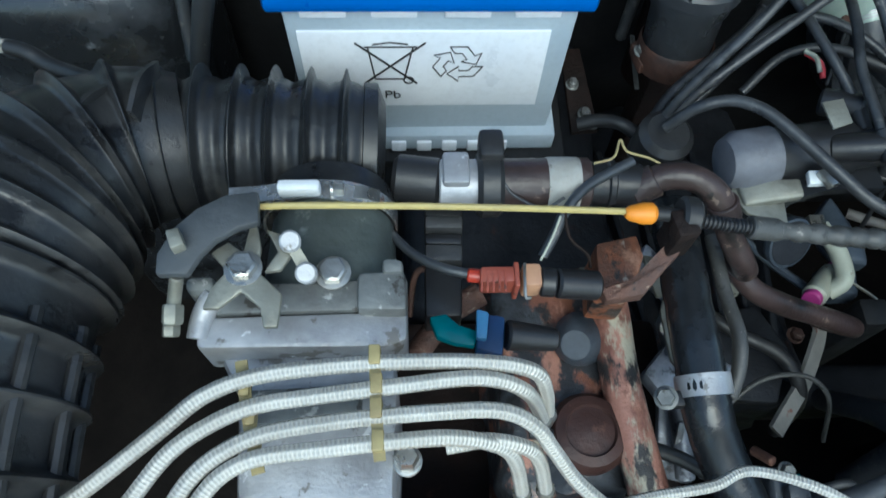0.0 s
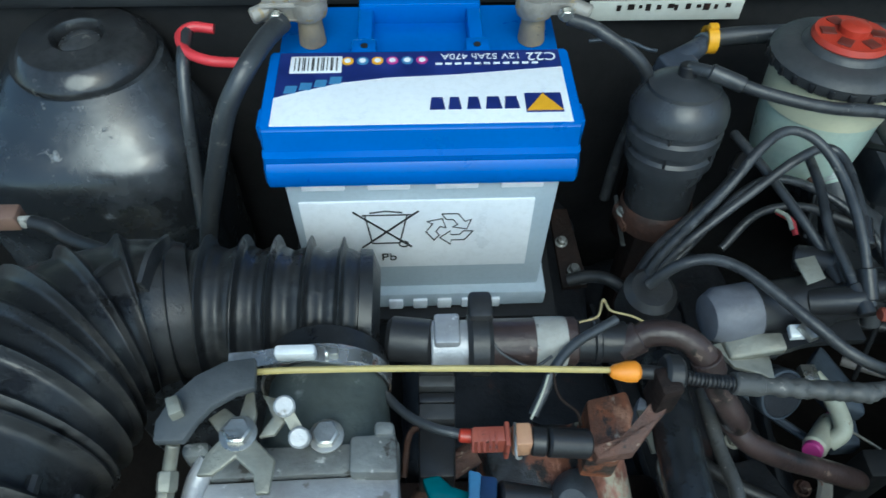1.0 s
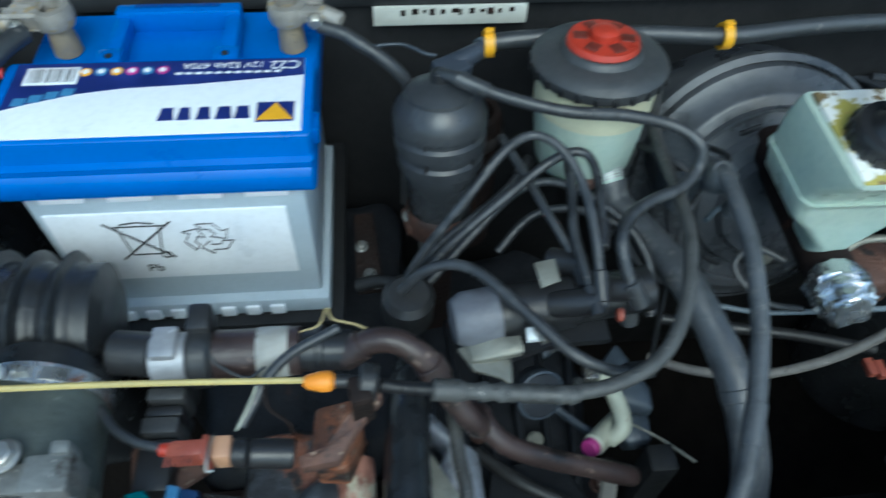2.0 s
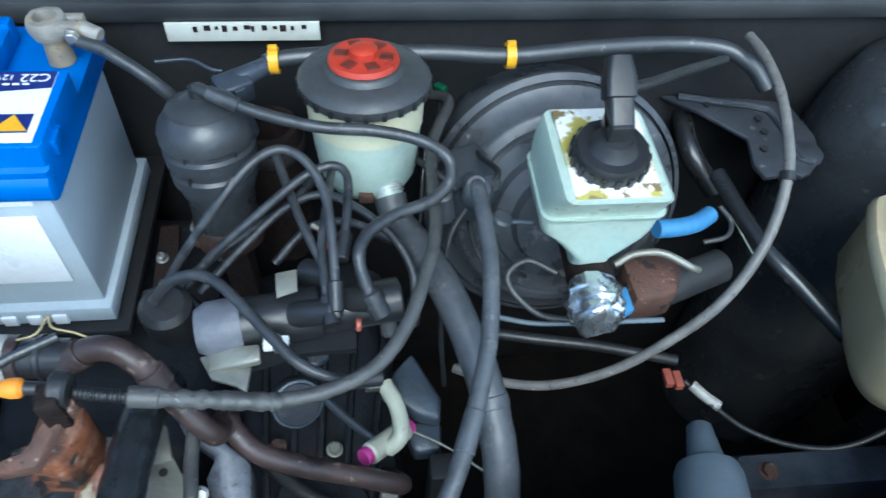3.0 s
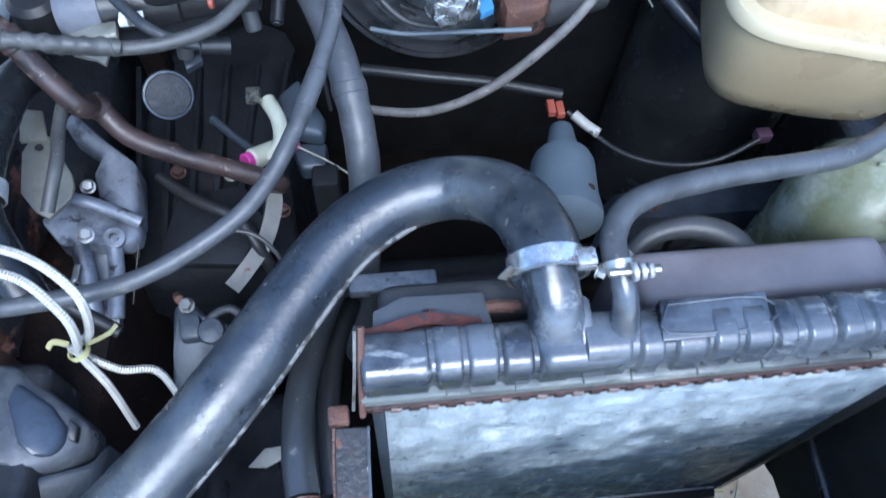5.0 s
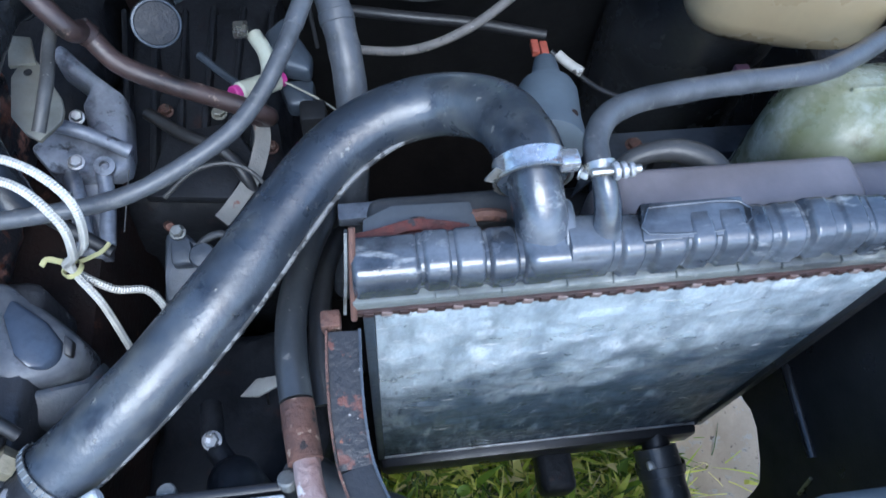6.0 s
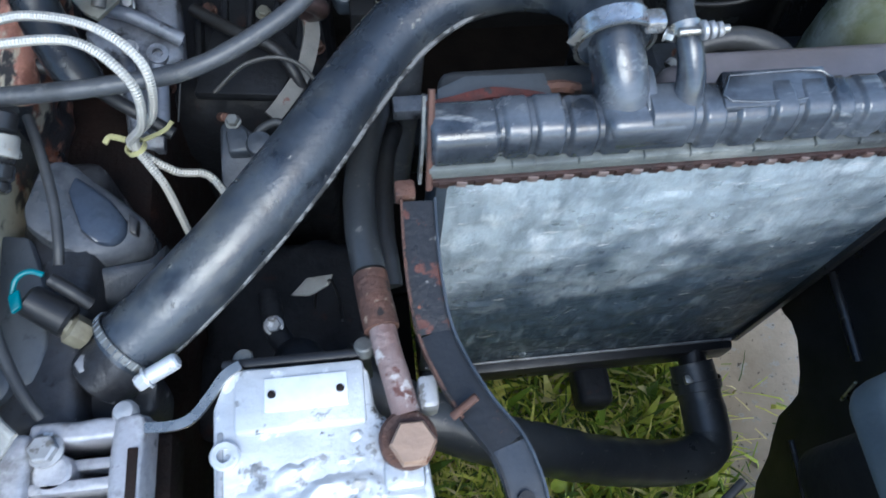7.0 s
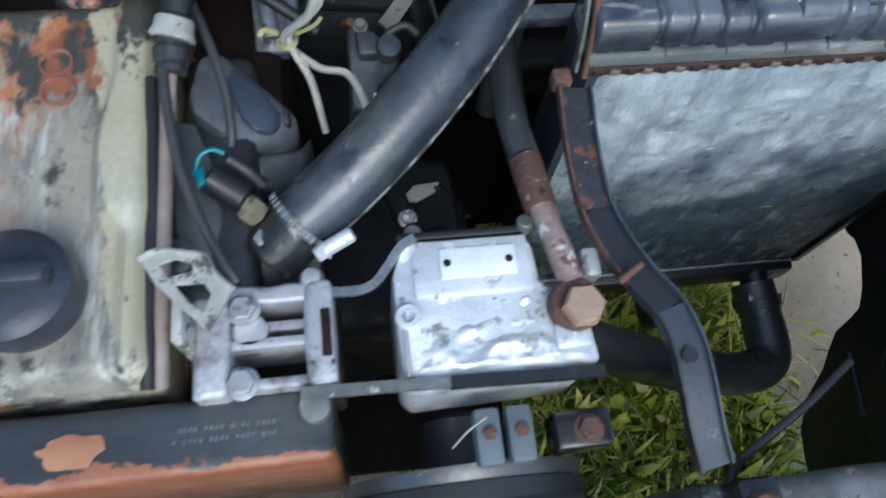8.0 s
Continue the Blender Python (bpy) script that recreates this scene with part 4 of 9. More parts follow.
# ---- intake side ----
def ridge(s, pitch, width):
    u = (s % pitch) / pitch - 0.5
    return math.exp(-(u * pitch / width) ** 2)


ib = thing("intake_bellows", (-0.12, 0.30, 0.68), "dusty black corrugated rubber air intake boot", "air duct")
wayA = spline([(-0.0290, 0.3770, 0.7480), (-0.0500, 0.3770, 0.7500), (-0.0800, 0.3775, 0.7520), (-0.1100, 0.3780, 0.7535), (-0.1350, 0.3780, 0.7550), (-0.1600, 0.3760, 0.7560), (-0.1800, 0.3700, 0.7580)], 40)


def ra(s, l):
    body = 0.0425 * min(1.0, 0.72 + s / 0.02)
    return body + (0.0080 * ridge(s - 0.0142, 0.0215, 0.0017) if 0.014 < s < 0.143 else 0) - (0.0025 * ridge(s - 0.0035, 0.0215, 0.0040) if 0.014 < s < 0.140 else 0)


part("bellows", sweep(wayA, ra, 32), M_bellows, ib, "corrugated rubber bellows")
wayB = spline([(-0.1520, 0.3780, 0.7560), (-0.1880, 0.3680, 0.7620), (-0.2200, 0.3360, 0.7700), (-0.2380, 0.2880, 0.7770), (-0.2450, 0.2350, 0.7790), (-0.2460, 0.1900, 0.7780), (-0.2460, 0.1400, 0.7740), (-0.2460, 0.0900, 0.7680), (-0.2460, 0.0400, 0.7600)], 34)


def rb(s, l):
    base = 0.044 + 0.0225 * min(1, s / 0.11)
    if s < 0.030:
        return base
    return base + (0.0070 * ridge(s, 0.0225, 0.0026) - 0.002 if s < 0.152 else 0.0085 * ridge(s, 0.034, 0.0036) - 0.005)


elbow = part("elbow", sweep(wayB, rb, 36), M_bellows, ib, "ribbed rubber elbow with square cells")
for k in range(6):
    a = -0.42 + k * 0.48
    pts = []
    for y in (0.245, 0.225, 0.19, 0.15, 0.11, 0.06):
        pts.append((-0.2458 + 0.0640 * math.cos(a), y, 0.7790 - max(0.0, 0.19 - y) * 0.10 + 0.0640 * math.sin(a)))
    part("cell_rib", tube(pts, 0.0036, 8, 4), M_bellows, elbow)
for x, y, dx, dy in ((-0.178, 0.384, -0.018, -0.034), (-0.160, 0.398, -0.004, -0.040)):
    part("gusset", strip([(x, y, 0.800), (x + dx * 0.5, y + dy * 0.5, 0.812), (x + dx, y + dy, 0.810)], 0.003, 0.014, (0, 0, 1)), M_bellows, elbow, "moulded wedge fin")
part("mouth", sweep([Vector((-0.060, 0.336, 0.751)), Vector((-0.060, 0.330, 0.752)), Vector((-0.060, 0.318, 0.753))], 0.0385, 36), M_bellows, ib, "rubber mouth over the throttle neck")
cl = thing("hose_clamp", (-0.045, 0.322, 0.72), "shiny worm-drive clamp round the intake mouth", "hose clamp")
part("band", strap((-0.060, 0.322, 0.753), (0, 1, 0), 0.0388, 0.010, 0.0014, 48), M_clampband, cl)
part("screw_housing", box((-0.0830, 0.3110, 0.8000), (-0.0600, 0.3180, 0.8090), 0.002), M_plaque, cl, "bright screw housing")
part("screw", hexbolt((-0.0540, 0.3160, 0.8000), (1, 0, 0), 0.0035, 0.006), M_steel, cl)
part("band_top", strip([(-0.1110, 0.3150, 0.7960), (-0.0960, 0.3160, 0.7960), (-0.0700, 0.3170, 0.7990), (-0.0460, 0.3150, 0.7980), (-0.0300, 0.3130, 0.7920)], 0.010, 0.0014), M_clampband, cl)
part("loose_end", strip([(-0.0510, 0.3160, 0.7970), (-0.0390, 0.3160, 0.7970), (-0.0290, 0.3160, 0.7920)], 0.008, 0.0012), M_steel, cl)

th = thing("throttle_assembly", (-0.06, 0.28, 0.70), "grey cast aluminium throttle body with cable linkage", "throttle body")
neck = cyl((-0.059, 0.327, 0.748), (-0.059, 0.262, 0.746), 0.0365, 0.003, 40, 0.040)
part("neck", neck, mat("greenish grimy casting", (0.13, 0.15, 0.14), 0.42, 0.2, (0.06, 0.07, 0.066), 24, 0.5, 0.3, 180, ((0.26, 0.27, 0.26), 0.0, 50, 0.1)), th, "round dirty casting neck")
fl = slab([(-0.1240, 0.2490, 0.7850), (-0.0730, 0.2500, 0.7850), (-0.0140, 0.2510, 0.7850), (-0.0140, 0.2350, 0.7850), (-0.0230, 0.2310, 0.7850), (-0.1220, 0.2320, 0.7850)], 0.035, 0.003)
part("flange", fl, M_alu, th, "pale aluminium flange")
bk = slab([(-0.1250, 0.2680, 0.7870), (-0.0740, 0.2670, 0.7870), (-0.0380, 0.2680, 0.7870), (-0.0140, 0.2690, 0.7870), (-0.0140, 0.2510, 0.7870), (-0.1240, 0.2500, 0.7870)], 0.02, 0.002)
part("body_block", bk, M_alu_dirty, th)
part("raised_block", slab([(-0.0400, 0.2690, 0.7950), (-0.0150, 0.2700, 0.7950), (-0.0140, 0.2470, 0.7950), (-0.0400, 0.2480, 0.7950)], 0.02, 0.003), M_alu_dirty, th)
part("top_boss", slab([(-0.0270, 0.2760, 0.7980), (-0.0160, 0.2750, 0.7980), (-0.0160, 0.2670, 0.7980), (-0.0270, 0.2670, 0.7980)], 0.02, 0.003), M_alu_dirty, th)
part("side_boss", slab([(-0.1300, 0.2680, 0.7950), (-0.1140, 0.2690, 0.7950), (-0.1130, 0.2590, 0.7950), (-0.1280, 0.2590, 0.7950)], 0.02, 0.004), M_alu_dirty, th)
cam_q = slab([(-0.0890, 0.3030, 0.8220), (-0.0870, 0.2850, 0.8220), (-0.0970, 0.2820, 0.8220), (-0.1080, 0.2750, 0.8220), (-0.1140, 0.2670, 0.8220), (-0.1190, 0.2570, 0.8220), (-0.1340, 0.2570, 0.8220), (-0.1350, 0.2680, 0.8220), (-0.1290, 0.2820, 0.8220), (-0.1190, 0.2930, 0.8220), (-0.1050, 0.3010, 0.8220)], 0.006, 0.0015)
add(cam_q, slab([(-0.0910, 0.3050, 0.8140), (-0.0900, 0.2910, 0.8140), (-0.1010, 0.2880, 0.8140), (-0.1120, 0.2800, 0.8140), (-0.1190, 0.2710, 0.8140), (-0.1230, 0.2620, 0.8140), (-0.1350, 0.2620, 0.8140), (-0.1360, 0.2720, 0.8140), (-0.1300, 0.2850, 0.8140), (-0.1200, 0.2950, 0.8140), (-0.1060, 0.3030, 0.8140)], 0.005, 0.001))
part("cable_quadrant", cam_q, mat("dull grey quadrant plastic", (0.085, 0.092, 0.10), 0.5, 0, (0.045, 0.05, 0.055), 30, 0.5, 0.25, 180), th, "dark grey cable quadrant")
part("quadrant_tab", slab([(-0.1300, 0.2770, 0.8290), (-0.1240, 0.2790, 0.8290), (-0.1200, 0.2700, 0.8290), (-0.1260, 0.2670, 0.8290)], 0.012, 0.001), M_zinc_dull, th)
lever = slab([(-0.1120, 0.2730, 0.8120), (-0.1040, 0.2790, 0.8120), (-0.0960, 0.2730, 0.8120), (-0.0940, 0.2870, 0.8120), (-0.0900, 0.2880, 0.8120), (-0.0870, 0.2750, 0.8120), (-0.0880, 0.2630, 0.8120), (-0.0750, 0.2500, 0.8120), (-0.0760, 0.2330, 0.8120), (-0.0830, 0.2330, 0.8120), (-0.0850, 0.2430, 0.8120), (-0.0950, 0.2520, 0.8120), (-0.1050, 0.2430, 0.8120), (-0.1130, 0.2430, 0.8120), (-0.1100, 0.2540, 0.8120), (-0.1030, 0.2630, 0.8120)], 0.0035, 0.001)
part("lever", lever, M_zinc_dull, th, "pale cross-shaped throttle lever")
hook = slab([(-0.0860, 0.2870, 0.8100), (-0.0770, 0.2840, 0.8100), (-0.0720, 0.2720, 0.8100), (-0.0770, 0.2640, 0.8100), (-0.0850, 0.2630, 0.8100), (-0.0820, 0.2690, 0.8100), (-0.0790, 0.2740, 0.8100), (-0.0820, 0.2800, 0.8100)], 0.0035, 0.0008)
part("hook_lever", hook, M_zinc_dull, th)
for p in ((-0.0950, 0.2640, 0.8120), (-0.0530, 0.2700, 0.7920)):
    part("bolt", hexbolt(p, (0, 0, 1), 0.0075, 0.006), M_steel, th, "bright hexagon bolt")
pn = cyl((-0.0750, 0.2830, 0.8000), (-0.0710, 0.2740, 0.8220), 0.0055, 0.001, 18)
part("pin", pn, M_alu, th)
part("pin", cyl((-0.0660, 0.2700, 0.7900), (-0.0640, 0.2610, 0.8120), 0.0055, 0.001, 18), M_alu, th)
part("link", strip([(-0.0720, 0.2760, 0.8140), (-0.0640, 0.2640, 0.8060)], 0.006, 0.003), M_zinc_dull, th)
rd = cyl((-0.1260, 0.2590, 0.8150), (-0.1340, 0.2450, 0.7900), 0.0035, 0.0005, 12)
part("stop_rod", rd, M_zinc_dull, th)
part("stop_nut", hexbolt((-0.1310, 0.2500, 0.8000), (0, -1, -0.3), 0.0055, 0.010, False), M_zinc_dull, th)
part("stop_nut", hexbolt((-0.1340, 0.2430, 0.7900), (0, -1, -0.3), 0.0046, 0.006, False), M_zinc_dull, th)
part("side_pipe", tube([(-0.1140, 0.2600, 0.7900), (-0.1200, 0.2500, 0.7850), (-0.1220, 0.2380, 0.7820)], 0.0062, 12), M_alu, th)

pl = thing("intake_plenum", (-0.06, 0.17, 0.62), "pale cast aluminium intake plenum below the fuel lines", "intake manifold")
pb = slab([(-0.1160, 0.2350, 0.7680), (-0.0210, 0.2350, 0.7680), (-0.0190, 0.2040, 0.7680), (-0.0210, 0.1650, 0.7680), (-0.0200, 0.1290, 0.7680), (-0.0950, 0.1290, 0.7680), (-0.1000, 0.1670, 0.7680), (-0.1030, 0.2120, 0.7680)], 0.12, 0.006)
part("plenum_body", pb, M_alu, pl)
part("plenum_step", slab([(-0.0990, 0.2130, 0.7740), (-0.0380, 0.2150, 0.7740), (-0.0380, 0.1970, 0.7740), (-0.0970, 0.1950, 0.7740)], 0.012, 0.002), M_alu_dirty, pl)
part("stud", hexbolt((-0.0150, 0.1770, 0.7650), (0, 0, 1), 0.006, 0.016), M_steel, pl, "bright threaded stud")

# ---- braided fuel lines ----
def braided(name, pts, label, r=0.0040):
    t = thing(name, pts[0], label, "fuel line", "braided fuel lines")
    way = spline(pts, 10)
    part("line", sweep(way, r, 14), M_braid, t)
    part("end_sleeve", sweep([way[0], way[0].lerp(way[1], 0.5), way[1]], r * 1.35, 12), M_steel, t, "crimped end sleeve")
    return t


braided("fuel_line", [(0.0620, 0.2030, 0.7450), (0.0570, 0.2090, 0.7750), (0.0490, 0.2150, 0.7900), (0.0240, 0.2180, 0.7970), (-0.0200, 0.2180, 0.8000), (-0.0580, 0.2160, 0.8000), (-0.0880, 0.2120, 0.8000), (-0.1110, 0.2040, 0.7980), (-0.1290, 0.1900, 0.7950), (-0.1490, 0.1750, 0.7900), (-0.1650, 0.1640, 0.7850), (-0.1800, 0.1550, 0.7800)], "braided steel fuel line over the intake plenum")
braided("fuel_line", [(0.0600, 0.2000, 0.7450), (0.0450, 0.2060, 0.7850), (0.0210, 0.2100, 0.7970), (-0.0200, 0.2060, 0.8000), (-0.0570, 0.2020, 0.8000), (-0.0860, 0.1980, 0.8000), (-0.1070, 0.1900, 0.7980), (-0.1250, 0.1780, 0.7950), (-0.1400, 0.1600, 0.7900), (-0.1490, 0.1490, 0.7850)], "braided steel fuel line over the intake plenum")
braided("fuel_line", [(0.0880, 0.1530, 0.7500), (0.0710, 0.1660, 0.7600), (0.0580, 0.1790, 0.7750), (0.0470, 0.1880, 0.7900), (0.0290, 0.1940, 0.7970), (-0.0040, 0.1930, 0.8000), (-0.0460, 0.1900, 0.8000), (-0.0800, 0.1850, 0.8000), (-0.1000, 0.1770, 0.7980), (-0.1140, 0.1660, 0.7950), (-0.1250, 0.1500, 0.7900)], "braided steel fuel line over the intake plenum")
braided("fuel_line", [(0.0470, 0.1640, 0.7300), (0.0390, 0.1750, 0.7700), (0.0290, 0.1800, 0.7850), (0.0070, 0.1820, 0.7950), (-0.0200, 0.1800, 0.8000), (-0.0560, 0.1770, 0.8000), (-0.0830, 0.1740, 0.8000), (-0.0990, 0.1670, 0.7980), (-0.1090, 0.1560, 0.7950), (-0.1140, 0.1450, 0.7900)], "braided steel fuel line over the intake plenum")
braided("fuel_line", [(0.0600, 0.1650, 0.7300), (0.0520, 0.1760, 0.7650), (0.0420, 0.1800, 0.7800), (0.0230, 0.1820, 0.7870), (0.0040, 0.1800, 0.7850)], "braided steel fuel line over the intake plenum")
cb = thing("line_clip", (-0.0300, 0.1990, 0.7900), "yellow-passivated clip holding the fuel lines", "clip", "fuel line clips")
part("clip_strap", strip([(-0.0300, 0.2260, 0.8015), (-0.0290, 0.1960, 0.8015), (-0.0270, 0.1710, 0.8015)], 0.0056, 0.0014), M_band, cb)
for p in ((-0.0300, 0.2210, 0.7970), (-0.0290, 0.2070, 0.7970), (-0.0290, 0.1950, 0.7970), (-0.0280, 0.1800, 0.7970)):
    part("clip_pad", box(Vector(p) - Vector((0.0029, 0.0050, 0.003)), Vector(p) + Vector((0.0029, 0.0050, 0.0080)), 0.001), M_band, cb)
cb = thing("line_clip", (-0.0900, 0.1950, 0.7900), "yellow-passivated clip holding the fuel lines", "clip", "fuel line clips")
part("clip_strap", strip([(-0.0960, 0.2220, 0.7940), (-0.0900, 0.1940, 0.7940), (-0.0830, 0.1680, 0.7940)], 0.006, 0.0016), M_band, cb)
for p in ((-0.0930, 0.2080, 0.7920), (-0.0890, 0.1940, 0.7920), (-0.0860, 0.1810, 0.7920)):
    part("clip_pad", box(Vector(p) - Vector((0.0026, 0.004, 0.003)), Vector(p) + Vector((0.0026, 0.004, 0.005)), 0.001), M_band, cb)
# pair of lines down to the cold start side
braided("fuel_line", [(0.0880, 0.1530, 0.7480), (0.1130, 0.1590, 0.7420), (0.1490, 0.1640, 0.7380)] + [(0.175, 0.172, 0.735), (0.215, 0.158, 0.738), (0.243, 0.136, 0.728), (0.238, 0.128, 0.69), (0.214, 0.134, 0.650), (0.226, 0.118, 0.617), (0.233, 0.100, 0.573)], "thin braided line tied with a yellow strap", 0.0030)
braided("fuel_line", [(0.150, 0.150, 0.735), (0.205, 0.147, 0.738), (0.236, 0.124, 0.727), (0.232, 0.120, 0.69), (0.210, 0.136, 0.645), (0.232, 0.130, 0.618), (0.254, 0.132, 0.605), (0.266, 0.118, 0.585), (0.268, 0.106, 0.56)], "thin braided line tied with a yellow strap", 0.0030)
M_tie = mat("yellowed tie plastic", (0.52, 0.50, 0.24), 0.45, 0, (0.38, 0.36, 0.18), 60, 0.5, 0.1)
ct = thing("cable_tie", (0.212, 0.136, 0.64), "yellowed plastic tie round two braided lines", "cable tie")
part("tie_band", strap((0.212, 0.136, 0.642), (0.3, -0.2, -1), 0.0065, 0.004, 0.0012, 16), M_tie, ct)
part("tie_tail", strip([(0.206, 0.140, 0.646), (0.196, 0.142, 0.648), (0.192, 0.138, 0.646)], 0.004, 0.0012), M_tie, ct)
part("tie_tail", strip([(0.217, 0.140, 0.644), (0.232, 0.146, 0.646), (0.238, 0.152, 0.648)], 0.003, 0.0012), M_tie, ct)

# ---- idle valve and wiring behind the throttle ----
iv = thing("idle_valve", (0.08, 0.335, 0.745), "cylindrical idle valve with brown body and worn white label", "valve")
ax = (1, 0.0, 0.0)
yv, zv = 0.343, 0.760
part("rubber_stub", cyl((-0.0225, yv + 0.006, zv), (0.0075, yv + 0.002, zv), 0.0145, 0.003, 24), M_rubber_matt, iv)
part("silver_band", cyl((0.0055, yv, zv), (0.0295, yv, zv), 0.0155, 0.001, 24), M_alu, iv, "silver clamp band")
part("silver_tab", box((0.0075, yv - 0.010, zv + 0.012), (0.0235, yv + 0.012, zv + 0.019), 0.002), M_alu, iv)
part("rubber_ring", cyl((0.0285, yv, zv), (0.0445, yv, zv), 0.021, 0.003, 28), M_rubber_matt, iv, "thick black rubber ring")
part("ring_block", box((0.0295, yv + 0.004, zv + 0.008), (0.0445, yv + 0.024, zv + 0.026), 0.003), M_rubber_matt, iv)
part("body", cyl((0.0435, yv, zv), (0.0985, yv, zv), 0.0158, 0.001, 28), M_brown, iv, "brown metal body")
part("label", lathe([(0.0160, 0), (0.0164, 0.0005), (0.0164, 0.0195), (0.0160, 0.02)], axis_to((0.0715, yv, zv), ax), 28, False), M_dirty_white, iv, "worn white paper label")
part("plug", cyl((0.0975, yv, zv), (0.1315, yv - 0.002, zv), 0.0135, 0.002, 20), M_plastic, iv, "black plug")
part("plug_ring", cyl((0.1085, yv, zv), (0.1135, yv, zv), 0.0155, 0.001, 20), M_plastic, iv)

lb = thing("wiring_loom", (0.0090, 0.3070, 0.7200), "black ribbed wiring block behind the throttle", "wiring")
for k, (y0, y1) in enumerate(((352, 385), (385, 412), (412, 436), (436, 470), (470, 560))):
    a, b = Vector((-0.0030, 0.3480, 0.7350)), Vector((0.0220, 0.3470, 0.7350))
    c, d = Vector((-0.0040, 0.2660, 0.7350)), Vector((0.0180, 0.2660, 0.7350))
    u0, u1 = (y0 - 352) / 208, (y1 - 352) / 208
    h = 0.004 if k % 2 else 0.0
    lift = Vector((0, 0, h))
    part("loom_block", slab([a.lerp(c, u1) + lift, b.lerp(d, u1) + lift, b.lerp(d, u0 + 0.02) + lift, a.lerp(c, u0 + 0.02) + lift], 0.03, 0.002), M_grey_plastic if k % 2 else M_plastic, lb)

rc = thing("sensor_plug", (0.0420, 0.2830, 0.7500), "red-brown and tan injector plug with wire spring", "connector")
part("wire_boot", tube([(-0.0250, 0.3130, 0.7550), (-0.0110, 0.2970, 0.7580), (0.0050, 0.2860, 0.7620), (0.0230, 0.2800, 0.7640)], 0.003, 10), M_rubber, rc, "black wire")
part("boot_tip", cyl((0.0200, 0.2800, 0.7640), (0.0280, 0.2790, 0.7640), 0.0042, 0.001, 14), M_red, rc)
part("plug_body", box(Vector((0.0270, 0.2720, 0.7540)), Vector((0.0470, 0.2820, 0.7720)), 0.002), M_redbrown, rc, "ribbed red-brown plug")
for k in range(5):
    a, b = Vector((0.0280, 0.2790, 0.7720)), Vector((0.0270, 0.2660, 0.7720))
    o = Vector((0.0033 * k, 0, 0))
    part("rib", strip([a + o, b + o], 0.0012, 0.0012, (0, 0, 1), 2), M_redbrown, rc)
part("collar", box(Vector((0.0460, 0.2690, 0.7520)), Vector((0.0490, 0.2840, 0.7730)), 0.001), M_redbrown, rc)
part("socket", box(Vector((0.0510, 0.2700, 0.7530)), Vector((0.0620, 0.2840, 0.7710)), 0.002), M_tan, rc, "tan socket")
part("spring_wire", tube([(0.0520, 0.2820, 0.7740), (0.0510, 0.2710, 0.7760), (0.0510, 0.2620, 0.7740), (0.0540, 0.2620, 0.7720)], 0.0009, 6), M_steel, rc)
part("nose", cyl((0.0620, 0.2760, 0.7620), (0.0710, 0.2750, 0.7620), 0.0085, 0.001, 18), M_plastic, rc)
inj = thing("injector", (0.0820, 0.2800, 0.7500), "black injector body with bright highlights", "injector", "injectors")
part("injector_body", cyl((0.0710, 0.2750, 0.7620), (0.0970, 0.2750, 0.7570), 0.0088, 0.0015, 20), M_plastic, inj)
bc = thing("sensor_plug", (0.0320, 0.2550, 0.7350), "blue plug with a teal clip", "connector")
part("plug_body", slab([(0.0270, 0.2620, 0.7520), (0.0420, 0.2590, 0.7520), (0.0390, 0.2360, 0.7520), (0.0240, 0.2400, 0.7520)], 0.018, 0.002), M_blueconn, bc)
part("latch", slab([(0.0250, 0.2620, 0.7570), (0.0320, 0.2600, 0.7570), (0.0300, 0.2440, 0.7570), (0.0240, 0.2450, 0.7570)], 0.006, 0.001), M_bluehose, bc, "bright blue latch")
part("clip", slab([(-0.0020, 0.2610, 0.7480), (0.0080, 0.2630, 0.7480), (0.0150, 0.2560, 0.7480), (0.0260, 0.2520, 0.7480), (0.0240, 0.2430, 0.7480), (0.0120, 0.2450, 0.7480), (0.0020, 0.2490, 0.7480)], 0.008, 0.0015), M_teal, bc, "teal clip")
inj = thing("injector", (0.0550, 0.2510, 0.7350), "black injector body beside the blue plug", "injector", "injectors")
part("injector_body", cyl((0.0420, 0.2500, 0.7450), (0.0730, 0.2490, 0.7380), 0.009, 0.0015, 20, 0.007), M_plastic, inj)
hose("rust_pipe", [(-0.0140, 0.2800, 0.7000), (-0.0100, 0.2990, 0.7200), (-0.0010, 0.3010, 0.7250), (0.0130, 0.2870, 0.7200), (0.0310, 0.2870, 0.7200)], 0.0022, M_rust, "thin rusty metal pipe beside the throttle", "pipe")
hose("rust_pipe", [(-0.0090, 0.2580, 0.6900), (0.0100, 0.2760, 0.7100), (0.0320, 0.2890, 0.7150)], 0.008, M_rust, "rusty pipe running under the plugs", "pipe")
hose("wire", [(0.0250, 0.3450, 0.7700), (0.0400, 0.3390, 0.7750), (0.0500, 0.3290, 0.7700), (0.0670, 0.3210, 0.7680), (0.0790, 0.3240, 0.7750)], 0.0010, M_grey_plastic, "thin grey wire looping over the idle valve", "wire", "thin wires")
hose("wire", [(0.0650, 0.2920, 0.7620), (0.0730, 0.3050, 0.7680), (0.0790, 0.3160, 0.7720), (0.0940, 0.3320, 0.7750), (0.1230, 0.3490, 0.7750)], 0.0032, M_rubber, "black sleeved wire rising over the idle valve", "wire", "thin wires")
hose("wire", [(0.0630, 0.2880, 0.7650), (0.0700, 0.3000, 0.7710), (0.0750, 0.3110, 0.7760)], 0.0008, M_green_white, "pale green-white wire end", "wire", "thin wires")
